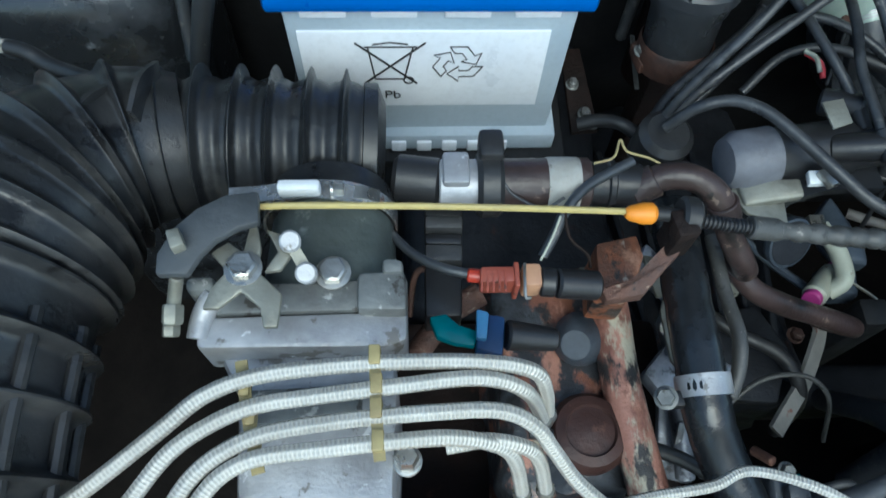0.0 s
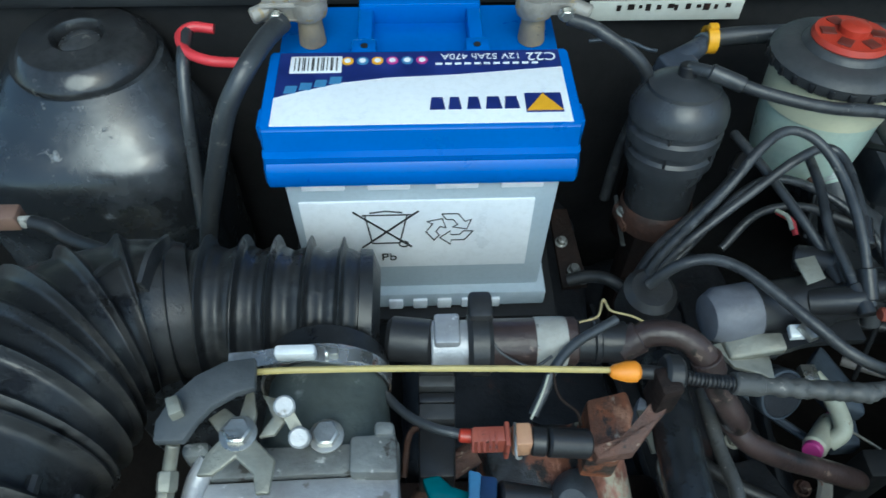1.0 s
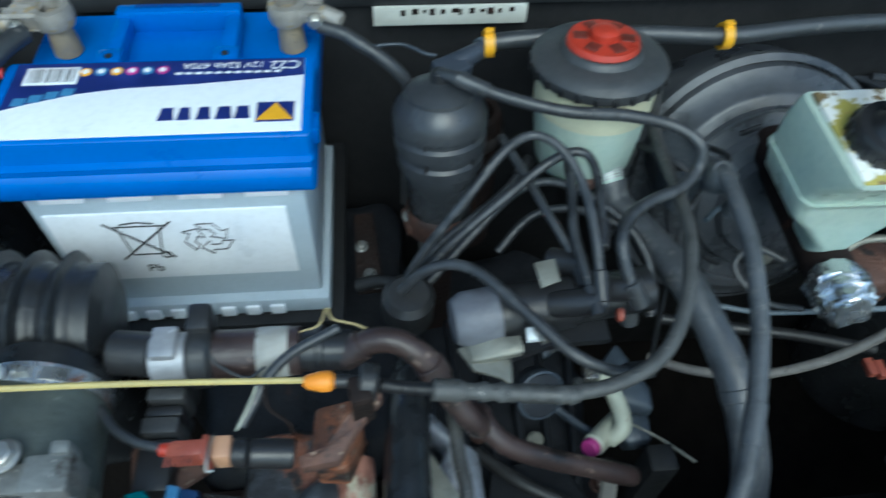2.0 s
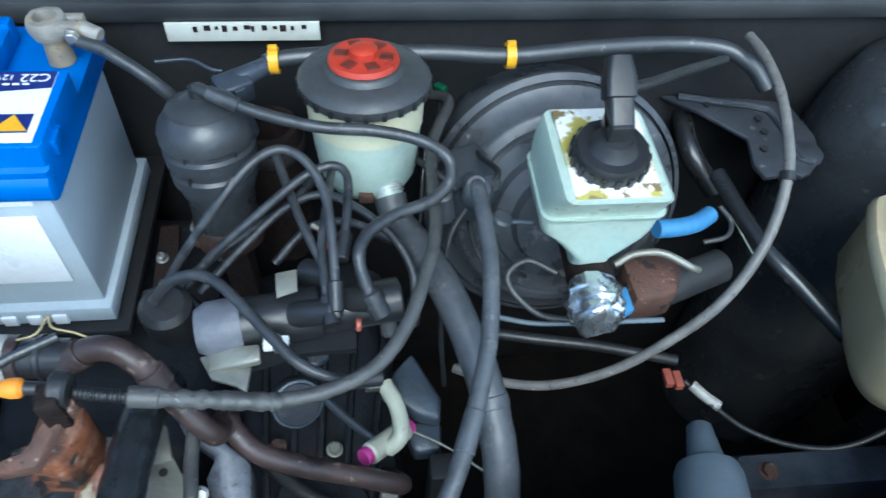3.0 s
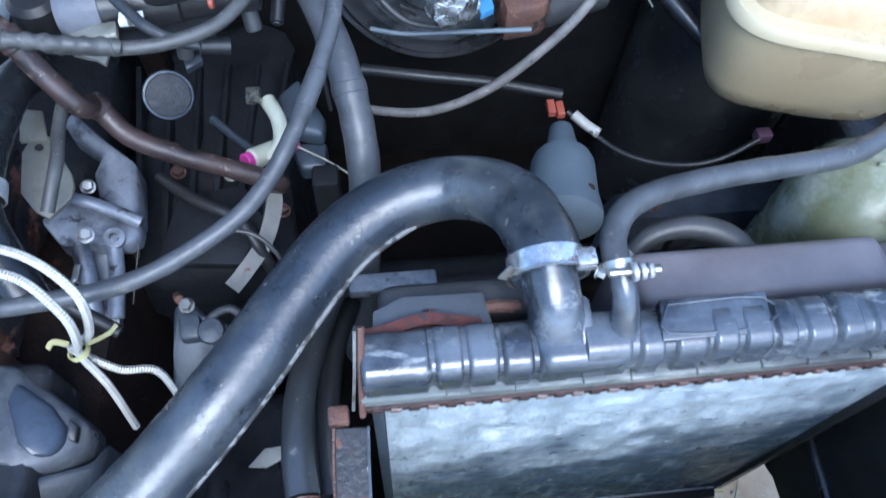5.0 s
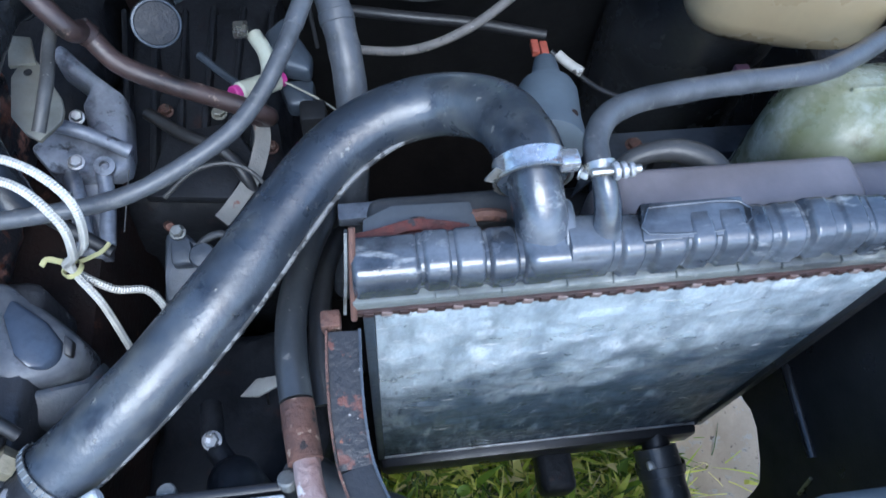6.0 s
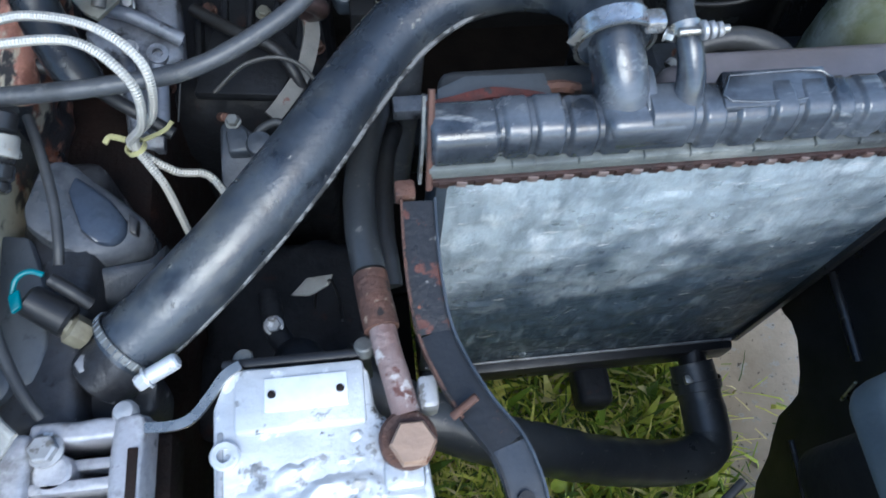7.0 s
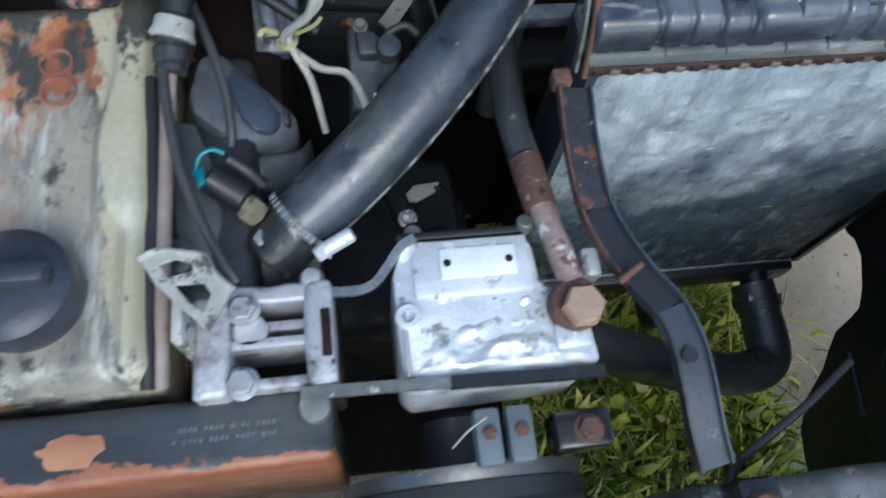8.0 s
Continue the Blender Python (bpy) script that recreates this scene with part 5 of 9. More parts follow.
hose("wire", [(0.0780, 0.3160, 0.7750), (0.0810, 0.3010, 0.7680), (0.0920, 0.2940, 0.7600), (0.0950, 0.2890, 0.7520)], 0.0010, M_rust_dark, "thin brown wire bending down", "wire", "thin wires")
hose("wire", [(0.0990, 0.3470, 0.7760), (0.1110, 0.3500, 0.7780), (0.1160, 0.3610, 0.7800), (0.1200, 0.3540, 0.7780), (0.1340, 0.3510, 0.7750), (0.1460, 0.3470, 0.7700)], 0.0008, M_band, "thin yellow wire kinked upward", "wire", "thin wires")

# ---- engine ----
en = thing("engine", (0.10, 0.1, 0.17), "grimy rust-brown engine block", "engine block")
part("block", box((-0.10, -0.105, 0.172), (0.20, 0.33, 0.56), 0.012), M_rust_dark, en)
part("gearbox", lumpy((-0.02, 0.33, 0.172), (0.17, 0.640, 0.575), 0.03, 0.010, 22), M_gear, en, "dark oily gearbox housing")
part("bell_housing", lumpy((0.195, -0.02, 0.172), (0.365, 0.185, 0.395), 0.03, 0.012, 20), M_gear, en, "dark oily lower housing")
part("gear_casing", lumpy((0.17, 0.26, 0.172), (0.345, 0.60, 0.52), 0.03, 0.014, 18), M_gear, en, "dark oily gear casing")
M_capblue = mat("worn blue-black cap plastic", (0.014, 0.017, 0.025), 0.30, 0, (0.045, 0.052, 0.068), 22, 0.5, 0.2, 200)
M_rustpink = mat("reddish worn ring paint", (0.34, 0.13, 0.10), 0.5, 0, (0.20, 0.09, 0.07), 60, 0.5, 0.3, 200, ((0.45, 0.42, 0.38), 0.1, 90))
for k in range(6):
    x = 0.188 + 0.027 * k
    part("casing_rib", box((x, 0.285, 0.500), (x + 0.007, 0.52, 0.5335 - 0.002 * (k % 3)), 0.003, pose(x, 0.4, 0.5, 0, 0, 6 - 2.5 * k) @ Matrix.Translation((-x, -0.4, -0.5))), M_gear, en, "dark oily casting rib")
for k, (x, y, z) in enumerate(((0.196, 0.280, 0.530), (0.245, 0.272, 0.529), (0.300, 0.276, 0.528), (0.336, 0.320, 0.528), (0.338, 0.420, 0.527), (0.285, 0.365, 0.531), (0.232, 0.372, 0.531))):
    part("casing_bolt", hexbolt((x, y, z), (0.1, -0.1, 1), 0.0062, 0.006), (M_rust, M_alu_dirty, M_zinc_dull)[k % 3], en, "dull flanged bolt")
part("casing_plate", slab([(0.222, 0.262, 0.542), (0.300, 0.255, 0.540), (0.322, 0.305, 0.540), (0.300, 0.345, 0.542), (0.238, 0.335, 0.544)], 0.012, 0.004), M_gear, en, "oily black cover plate")
part("casing_hose", tube([(0.335, 0.250, 0.45), (0.322, 0.262, 0.535), (0.300, 0.290, 0.562), (0.262, 0.312, 0.566), (0.225, 0.345, 0.560)], 0.0062, 12), M_rubber_matt, en, "black breather hose")
part("casing_wire", tube([(0.352, 0.230, 0.50), (0.335, 0.255, 0.555), (0.310, 0.270, 0.572), (0.275, 0.268, 0.570), (0.245, 0.250, 0.556)], 0.0022, 8), M_sheath, en, "grey wire")
vc = thing("valve_cover", (0.06, 0.03, 0.56), "cream valve cover with flaking red and grey paint", "valve cover")
cg = B()
net = []
for j in range(69):
    y = -0.114 + 0.274 * j / 68
    row = []
    for i in range(62):
        x = -0.055 + 0.183 * i / 61
        wide = min(1.0, max(0.0, (y + 0.022) / 0.014))
        fade = 1.0 - min(1.0, max(0.0, (y - 0.045) / 0.05))
        left = 0.1060 - 0.0170 * wide * (0.6 + 0.4 * fade)
        rise = min(1.0, max(0.0, (x - left) / 0.010))
        rise = rise * rise * (3 - 2 * rise)
        z = 0.6665 + (0.0085 + 0.0045 * wide * fade) * rise
        z -= 0.016 * max(0.0, (x - 0.116) / 0.012) ** 2 + 0.014 * max(0.0, (-0.102 - y) / 0.012) ** 2 + 0.010 * max(0.0, (y - 0.148) / 0.012) ** 2
        z += 0.0006 * noise.noise((x * 60, y * 40, 0.5)) + 0.0003 * noise.noise((x * 210, y * 160, 3.5))
        row.append(cg.verts.new((x, y, z)))
    net.append(row)
for a, b in zip(net, net[1:]):
    for i in range(61):
        cg.faces.new((a[i], a[i + 1], b[i + 1], b[i]))
rimv = net[0] + [r[-1] for r in net[1:]] + net[-1][-2::-1] + [r[0] for r in net[-2:0:-1]]
foot = [cg.verts.new((v.co.x, v.co.y, 0.575)) for v in rimv]
for k in range(len(rimv)):
    j = (k + 1) % len(rimv)
    cg.faces.new((rimv[k], foot[k], foot[j], rimv[j]))
part("cover", cg, M_cover, vc)
part("cover_rim", box((-0.060, -0.118, 0.556), (0.133, 0.166, 0.590), 0.004), M_rust, vc, "rusty lower rim")
part("oil_cap", lathe([(0.033, 0.668), (0.035, 0.678), (0.033, 0.692), (0.027, 0.697), (0.003, 0.698)], Matrix.Translation((0.060, -0.060, 0)), 32), M_capblue, vc, "black screw-on oil filler cap")
part("oil_cap_grip", box((0.034, -0.067, 0.692), (0.086, -0.053, 0.710), 0.005), M_capblue, vc)
for k, c in enumerate(((0.062, 0.106), (0.064, 0.083))):
    part("embossed_ring", lathe([(0.0092, 0.665), (0.0098, 0.6695), (0.0108, 0.6695), (0.0114, 0.665)], Matrix.Translation((c[0] + 0.001 * k, c[1], 0)), 32, False), M_rustpink, vc, "reddish embossed ring")
M_grimy_head = layered("oil-dark head casting with salmon paint remnants", (0.036, 0.037, 0.041), [((0.075, 0.085, 0.098), 30, 0.48, 0.64, (1, 1, 1), None), ((0.22, 0.09, 0.055), 34, 0.54, 0.60, (1, 0.7, 1), None), ((0.42, 0.21, 0.15), 40, 0.56, 0.62, (1, 0.7, 1), None), ((0.36, 0.33, 0.26), 44, 0.61, 0.67, (1, 0.7, 1), None), ((0.016, 0.015, 0.015), 30, 0.55, 0.64, (1, 1, 1), None)], 0.36, 0.05, 0.5, 200, 0.3)
M_salmon = layered("flaking salmon pipe paint", (0.36, 0.175, 0.13), [((0.17, 0.075, 0.055), 40, 0.46, 0.58, (1, 0.5, 1), None), ((0.42, 0.38, 0.29), 52, 0.51, 0.57, (1, 0.4, 1), None), ((0.028, 0.026, 0.026), 46, 0.54, 0.59, (1, 0.5, 1), None), ((0.50, 0.27, 0.20), 90, 0.58, 0.66, (1, 0.5, 1), None)], 0.45, 0.0, 0.6, 200, 0.3)
ih = thing("cylinder_head", (0.1, 0.24, 0.56), "rust-streaked head casting with worn orange paint", "cylinder head")
part("casting", lumpy((0.045, 0.168, 0.55), (0.130, 0.335, 0.655), 0.012, 0.007, 45), M_grimy_head, ih)
part("painted_rail", tube([(0.126, 0.300, 0.670), (0.127, 0.290, 0.670), (0.128, 0.250, 0.667), (0.132, 0.210, 0.665), (0.138, 0.172, 0.661)], 0.0135, 18), M_salmon, ih, "flaking salmon-painted rail")
part("round_cover", lathe([(0.025, 0.652), (0.0265, 0.660), (0.0265, 0.666), (0.023, 0.672), (0.017, 0.674), (0.016, 0.671), (0.010, 0.672), (0.003, 0.674)], Matrix.Translation(Vector((0.1030, 0.2090, 0.6600)) * Vector((1, 1, 0))), 30), mat("dark red-brown iron", (0.075, 0.032, 0.025), 0.5, 0.1, (0.035, 0.018, 0.015), 40, 0.5, 0.4, 160, ((0.14, 0.07, 0.05), 0.0, 60, 0.1)), ih, "round dark rusty cover")
part("boss", cyl((0.1100, 0.2800, 0.6500), (0.0985, 0.2660, 0.6760), 0.020, 0.006, 26, 0.016), M_sol, ih, "dark corroded boss")
rb_ = thing("cable_bracket", (0.1380, 0.3140, 0.7000), "rusty steel bracket holding the throttle cable", "bracket")
part("arm", slab([(0.0980, 0.2730, 0.7570), (0.1010, 0.2660, 0.7570), (0.1230, 0.2690, 0.7570), (0.1360, 0.2820, 0.7750), (0.1500, 0.2940, 0.7870), (0.1460, 0.3010, 0.7890), (0.1330, 0.2910, 0.7800), (0.1160, 0.2770, 0.7620)], 0.010, 0.001), M_rust, rb_)
part("base", slab([(0.1050, 0.3140, 0.7350), (0.1330, 0.3200, 0.7350), (0.1350, 0.3050, 0.7350), (0.1250, 0.2790, 0.7350), (0.1030, 0.2810, 0.7350)], 0.05, 0.003), M_orange_paint, rb_, "orange rusty base")
part("upright", slab([(0.1300, 0.3010, 0.8000), (0.1430, 0.3030, 0.8000), (0.1460, 0.2870, 0.8000), (0.1330, 0.2840, 0.8000)], 0.03, 0.002), M_rust_dark, rb_)

# ---- throttle cable ----
tc_ = thing("throttle_cable", (0.1130, 0.3020, 0.7960), "throttle cable with orange ferrule and black adjuster", "cable")
part("inner_wire", tube([(-0.0920, 0.2990, 0.8120), (-0.0700, 0.2990, 0.8130), (-0.0150, 0.3020, 0.8060), (0.0480, 0.3020, 0.8020), (0.1060, 0.3020, 0.7970)], 0.0019, 8), M_wire_y, tc_, "yellow inner cable")
part("ferrule", lathe([(0.0025, 0), (0.0042, 0.002), (0.0062, 0.010), (0.0062, 0.015), (0.0045, 0.017), (0.003, 0.018)], axis_to((0.1060, 0.3010, 0.7970), Vector((0.1230, 0.3010, 0.7960)) - Vector((0.1060, 0.3010, 0.7970))), 20), M_orange, tc_, "orange plastic ferrule")
part("boot", tube([(0.1210, 0.3010, 0.7960), (0.1290, 0.3010, 0.7950), (0.1380, 0.3000, 0.7940)], 0.0042, 12), M_rubber_matt, tc_)
part("grommet", cyl((0.1370, 0.3010, 0.7930), (0.1480, 0.3000, 0.7920), 0.0115, 0.002, 20), M_rubber_matt, tc_, "black rubber grommet")
part("thread", sweep(spline([(0.1490, 0.3000, 0.7900), (0.1640, 0.2980, 0.7880), (0.1800, 0.2970, 0.7860)], 24), lambda s, l: 0.0036 + 0.0009 * (math.sin(s * 2600) > 0), 12), M_plastic, tc_, "threaded black adjuster")
part("collar", cyl((0.1790, 0.2970, 0.7860), (0.1970, 0.2970, 0.7820), 0.0068, 0.001, 16), M_sheath, tc_)
part("sheath", sweep(spline([(0.1950, 0.2970, 0.7820), (0.2330, 0.2950, 0.7780), (0.2660, 0.2930, 0.7750)] + [(0.2190, 0.2990, 0.7730), (0.2610, 0.2970, 0.7700), (0.2940, 0.3020, 0.7680), (0.3270, 0.3180, 0.7680), (0.3490, 0.3460, 0.7720), (0.3640, 0.3840, 0.7750), (0.3760, 0.4320, 0.7720)] + [(0.3820, 0.5340, 0.7600), (0.4040, 0.6040, 0.7500)] + [(0.385, 0.64, 0.73)], 14), lambda s, l: 0.0050 + (0.0012 if s < 0.11 and (s % 0.012) < 0.005 else 0), 14), M_sheath, tc_, "dusty black cable sheath")



# ---- rear and brake side ----
rt = tower(0.893, 0.598, 0.800, 0.088, "strut_tower", "grey-black dusty strut tower with round cap", 0.050, M_tower)
part("shoulder", lathe([(0.150, 0.17), (0.146, 0.62), (0.138, 0.672), (0.124, 0.712), (0.108, 0.738), (0.094, 0.752), (0.082, 0.764), (0.074, 0.780), (0.062, 0.790), (0.052, 0.792)], pose(0.905, 0.592, 0) @ Matrix.Diagonal((0.82, 0.72, 1, 1)), 56), M_tower, rt, "dusty rounded shoulder")

hose("battery_cable", [(-0.0970, 0.5640, 0.8480), (-0.1060, 0.5410, 0.8500), (-0.1180, 0.5110, 0.8450), (-0.1340, 0.4990, 0.8200), (-0.1500, 0.4940, 0.7750), (-0.1680, 0.4920, 0.7200), (-0.1850, 0.4920, 0.6600)], 0.0074, M_rubber, "thick glossy black battery cable from the positive clamp", "cable", "battery cables")
hose("battery_cable", [(-0.1890, 0.6240, 0.8000), (-0.1870, 0.5890, 0.7950), (-0.1870, 0.5630, 0.7650), (-0.1890, 0.5430, 0.7200), (-0.1910, 0.5220, 0.6700)], 0.0055, M_rubber, "black battery cable beside the strut tower", "cable", "battery cables")
hose("battery_cable", [(-0.1670, 0.6260, 0.8000), (-0.1850, 0.6260, 0.8020), (-0.1930, 0.6160, 0.8000), (-0.1840, 0.5960, 0.8000), (-0.1640, 0.5840, 0.8000), (-0.1410, 0.5870, 0.7950)], 0.0044, M_red_wire, "bright red battery cable loop", "cable", "battery cables")
hose("earth_cable", [(0.1130, 0.5640, 0.8480), (0.1300, 0.5590, 0.8450), (0.1428, 0.5526, 0.8400), (0.1570, 0.5460, 0.8330), (0.1690, 0.5420, 0.8230), (0.1780, 0.5440, 0.8050), (0.1800, 0.5510, 0.7700), (0.1760, 0.5560, 0.7200), (0.1740, 0.5540, 0.6600)], 0.0050, M_dusty_lead, "black earth cable from the negative clamp", "cable", "battery cables")
hose("brake_line", [(0.1470, 0.6160, 0.7900), (0.1750, 0.6180, 0.7900), (0.1950, 0.6070, 0.7880), (0.2040, 0.6070, 0.7860)], 0.0016, M_bbl, "thin dull brake line by the firewall", "pipe")

lab = thing("warning_strip", (0.22, 0.655, 0.80), "cream adhesive strip with unreadable dark print", "sticker")
part("strip", box((0.152, 0.6525, 0.7845), (0.288, 0.6555, 0.803), 0.0003), mat("cream adhesive film", (0.60, 0.61, 0.55), 0.4, 0, (0.48, 0.48, 0.42), 24, 0.5, 0.05), lab)
for k in range(12):
    x = 0.176 + k * 0.0085 + 0.0012 * (k % 3)
    w = (0.004, 0.0058, 0.003, 0.0045)[k % 4]
    part("print_bar", box((x, 0.6519, 0.7945 + 0.0012 * (k % 3)), (x + w, 0.6528, 0.8000 + 0.0010 * (k % 2)), 0), M_rust_dark, lab)

M_boost0 = mat("dull dark rim metal", (0.07, 0.065, 0.065), 0.4, 0.3, (0.03, 0.026, 0.026), 30, 0.5, 0.3)
vp = thing("vacuum_pipe", (0.3710, 0.6370, 0.7800), "black vacuum pipe along the firewall with yellow tags", "pipe")
part("pipe", tube([(0.2420, 0.6090, 0.7890), (0.2560, 0.6150, 0.7920), (0.3110, 0.6190, 0.7930), (0.3910, 0.6210, 0.7920), (0.4610, 0.6170, 0.7910), (0.5380, 0.6270, 0.7910), (0.6170, 0.6360, 0.7880), (0.6700, 0.6320, 0.7850), (0.6970, 0.6170, 0.7750), (0.7120, 0.6020, 0.7600)], 0.0078, 14), M_rubber, vp)
for a, b in (((0.2490, 0.6130, 0.7920), (0.2530, 0.6130, 0.7920)), ((0.4590, 0.6170, 0.7910), (0.4640, 0.6170, 0.7910))):
    part("tag", strap(a, Vector(b) - Vector(a), 0.0092, 0.0085, 0.0026, 24), M_yellow, vp, "bright yellow tag")
    part("tag_tab", box(Vector(a) + Vector((-0.004, -0.003, 0.009)), Vector(a) + Vector((0.004, 0.003, 0.015)), 0.001), M_yellow, vp)
el = thing("vacuum_elbow", (0.2080, 0.6330, 0.7500), "blue-black plastic elbow on the vacuum pipe", "elbow")
M_plug = mat("blue-black plug plastic", (0.022, 0.029, 0.044), 0.34, 0, (0.05, 0.06, 0.08), 30, 0.5, 0.15, 200)
part("elbow_body", sweep(spline([(0.2480, 0.6140, 0.7900), (0.2380, 0.6060, 0.7890), (0.2260, 0.5970, 0.7880), (0.2160, 0.5920, 0.7850)], 8), lambda s, l: 0.0070 + 0.0035 * s / l, 16), M_plug, el)
part("elbow_ring", strap((0.2440, 0.6110, 0.7895), (-0.8, -0.6, 0), 0.0080, 0.004, 0.0014, 20), M_bluegrey, el, "pale grey ring")
part("plug_block", box((-0.015, -0.011, -0.014), (0.015, 0.011, 0.010), 0.003, pose(0.2150, 0.5870, 0.7850, 12, 0, 30), 3), M_plug, el, "blue-black plug")
part("plug_key", box((-0.004, -0.013, -0.008), (0.006, -0.010, 0.008), 0.001, pose(0.2150, 0.5870, 0.7850, 12, 0, 30)), M_bbl, el)
part("plug_stub", cyl((0.2120, 0.5860, 0.7780), (0.2200, 0.5890, 0.7300), 0.0095, 0.001, 18), M_plug, el)
part("neck", lathe([(0.029, 0.56), (0.030, 0.66), (0.0295, 0.724), (0.027, 0.730), (0.021, 0.730), (0.019, 0.722), (0.018, 0.66), (0.002, 0.655)], pose(0.236, 0.600, 0), 32), M_rust_dark, el, "dark rusty round port")
part("port_rim", lathe([(0.0305, 0.700), (0.0325, 0.704), (0.0325, 0.712), (0.0305, 0.716)], pose(0.236, 0.600, 0), 32, False), M_boost0, el)

cn = thing("filter_canister", (0.20, 0.532, 0.66), "black ribbed plastic canister on a rusty bracket", "canister")
tilt = axis_to((0.203, 0.508, 0.690), (-0.02, 0.16, 1))
part("body", lathe([(0.026, 0), (0.029, 0.006), (0.030, 0.046), (0.0325, 0.050), (0.0335, 0.060), (0.0372, 0.0625), (0.0378, 0.072), (0.0352, 0.0745), (0.0352, 0.0790), (0.0390, 0.0815), (0.0395, 0.0915), (0.0366, 0.0940), (0.0366, 0.0980), (0.0400, 0.1005), (0.0400, 0.1080), (0.0375, 0.1150), (0.0310, 0.1225), (0.0290, 0.1240), (0.0285, 0.1270), (0.0190, 0.1320), (0.0100, 0.1345), (0.003, 0.135)], tilt @ Matrix.Diagonal((0.93, 0.93, 1, 1)), 44), mat("satin black canister plastic", (0.016, 0.018, 0.022), 0.32, 0, (0.048, 0.051, 0.056), 20, 0.5, 0.12, 200), cn)
for a in (0.6, 1.5, 2.6, 3.8, 4.8, 5.7):
    part("rib", box((-0.0012, -0.0350, 0.072), (0.0012, -0.0320, 0.099), 0.0004, tilt @ pose(0, 0, 0, 0, 0, math.degrees(a))), M_plastic, cn)
part("top_nipple", cyl(tilt @ Vector((0, 0, 0.130)), tilt @ Vector((0, 0, 0.143)), 0.0068, 0.001, 18), M_plastic, cn)
M_bracket_rust = mat("dark rusty bracket steel", (0.095, 0.040, 0.025), 0.65, 0.1, (0.03, 0.018, 0.015), 45, 0.5, 0.7, 220, ((0.18, 0.10, 0.065), 0.02, 70, 0.1))
part("bracket", lathe([(0.024, -0.010), (0.029, -0.008), (0.0305, 0.002), (0.0300, 0.014), (0.0285, 0.016)], tilt, 28, False), M_bracket_rust, cn, "rusty cup bracket")
part("bracket_lug", slab([(0.1680, 0.5160, 0.6950), (0.1860, 0.5280, 0.6950), (0.1890, 0.4980, 0.6930), (0.1740, 0.4930, 0.6930)], 0.012, 0.003), M_bracket_rust, cn, "rusty bolted lug")
part("lug_bolt", hexbolt((0.1760, 0.5070, 0.6950), (0, -0.2, 1), 0.0050, 0.006), M_alu_dirty, cn, "dull bolt")
part("bracket_arm", box((0.19, 0.50, 0.50), (0.215, 0.53, 0.672), 0.004), M_rust_dark, cn)
ch = tilt @ Vector((0, 0, 0.141))
piped("vacuum_hose", [tuple(ch)] + [(0.2150, 0.5170, 0.8330), (0.2460, 0.5040, 0.8270), (0.2900, 0.4920, 0.8220), (0.3350, 0.4900, 0.8180), (0.3690, 0.4840, 0.8120), (0.3880, 0.4710, 0.8050), (0.3880, 0.4610, 0.7900), (0.3720, 0.4470, 0.7850), (0.3460, 0.4350, 0.7850), (0.3260, 0.4190, 0.7850), (0.3180, 0.4000, 0.7820), (0.3230, 0.3840, 0.7650), (0.3300, 0.3750, 0.7520)], 0.0047, M_dusty_lead, "black vacuum hose looping across to the distributor", [(0.10, 0.026, 0.0012), (0.985, 0.02, 0.003)], "hose", "small hoses", 12)

rs_ = thing("fluid_reservoir", (0.327, 0.548, 0.73), "round pale green fluid reservoir with black cap", "reservoir")
R0 = axis_to((0.327, 0.542, 0.722), (0, 0.10, 1))
part("bowl", lathe([(0.010, -0.009), (0.026, -0.007), (0.036, -0.001), (0.0415, 0.010), (0.0450, 0.04), (0.047, 0.075), (0.0475, 0.096)], R0, 44), M_res, rs_, "pale green translucent bowl")
capb = lathe([(0.0495, 0.091), (0.0525, 0.092), (0.0535, 0.100), (0.0505, 0.104), (0.044, 0.107), (0.033, 0.108), (0.031, 0.112), (0.029, 0.113), (0.003, 0.113)], R0, 48)
cap_ob = part("cap", capb, M_grey_plastic, rs_, "black screw cap")
for k in range(24):
    a = k * 15
    part("grip", box((-0.0022, -0.0548, 0.0920), (0.0022, -0.052, 0.0990), 0.0008, R0 @ pose(0, 0, 0, 0, 0, a)), M_plastic, cap_ob)
dk = part("cap_disc", lathe([(0.0275, 0.112), (0.0285, 0.114), (0.027, 0.118), (0.010, 0.119), (0.003, 0.119)], R0, 36), M_red, rs_, "red disc in the cap")
M_darkred = mat("shadowed dark red plastic", (0.16, 0.03, 0.02), 0.45, 0, None, 40, 0.5, 0.1)
for k in range(6):
    part("disc_recess", box((-0.0050, 0.0125, 0.1180), (0.0050, 0.0235, 0.1196), 0.0007, R0 @ pose(0, 0, 0, 0, 0, k * 60 + 20)), M_darkred, dk)
part("disc_knob", lathe([(0.0105, 0.118), (0.011, 0.124), (0.008, 0.126), (0.002, 0.126)], R0, 24), M_red, dk)
part("cream_band", lathe([(0.0452, 0.060), (0.0474, 0.061), (0.0484, 0.089), (0.046, 0.090)], R0, 44, False), mat("cream plastic", (0.66, 0.64, 0.46), 0.4, 0, (0.56, 0.54, 0.38), 14, 0.5, 0.05), rs_, "cream upper band")
part("outlet", cyl(R0 @ Vector((0.008, -0.022, -0.012)), R0 @ Vector((0.006, -0.018, 0.012)), 0.011, 0.001, 20), M_res, rs_)
s0, sd = Vector((0.3420, 0.5130, 0.7350)), Vector((0.25, -0.75, -0.55)).normalized()
sc = thing("spring_clamp", tuple(s0), "bright ribbed spring clamp under the reservoir", "hose clamp")
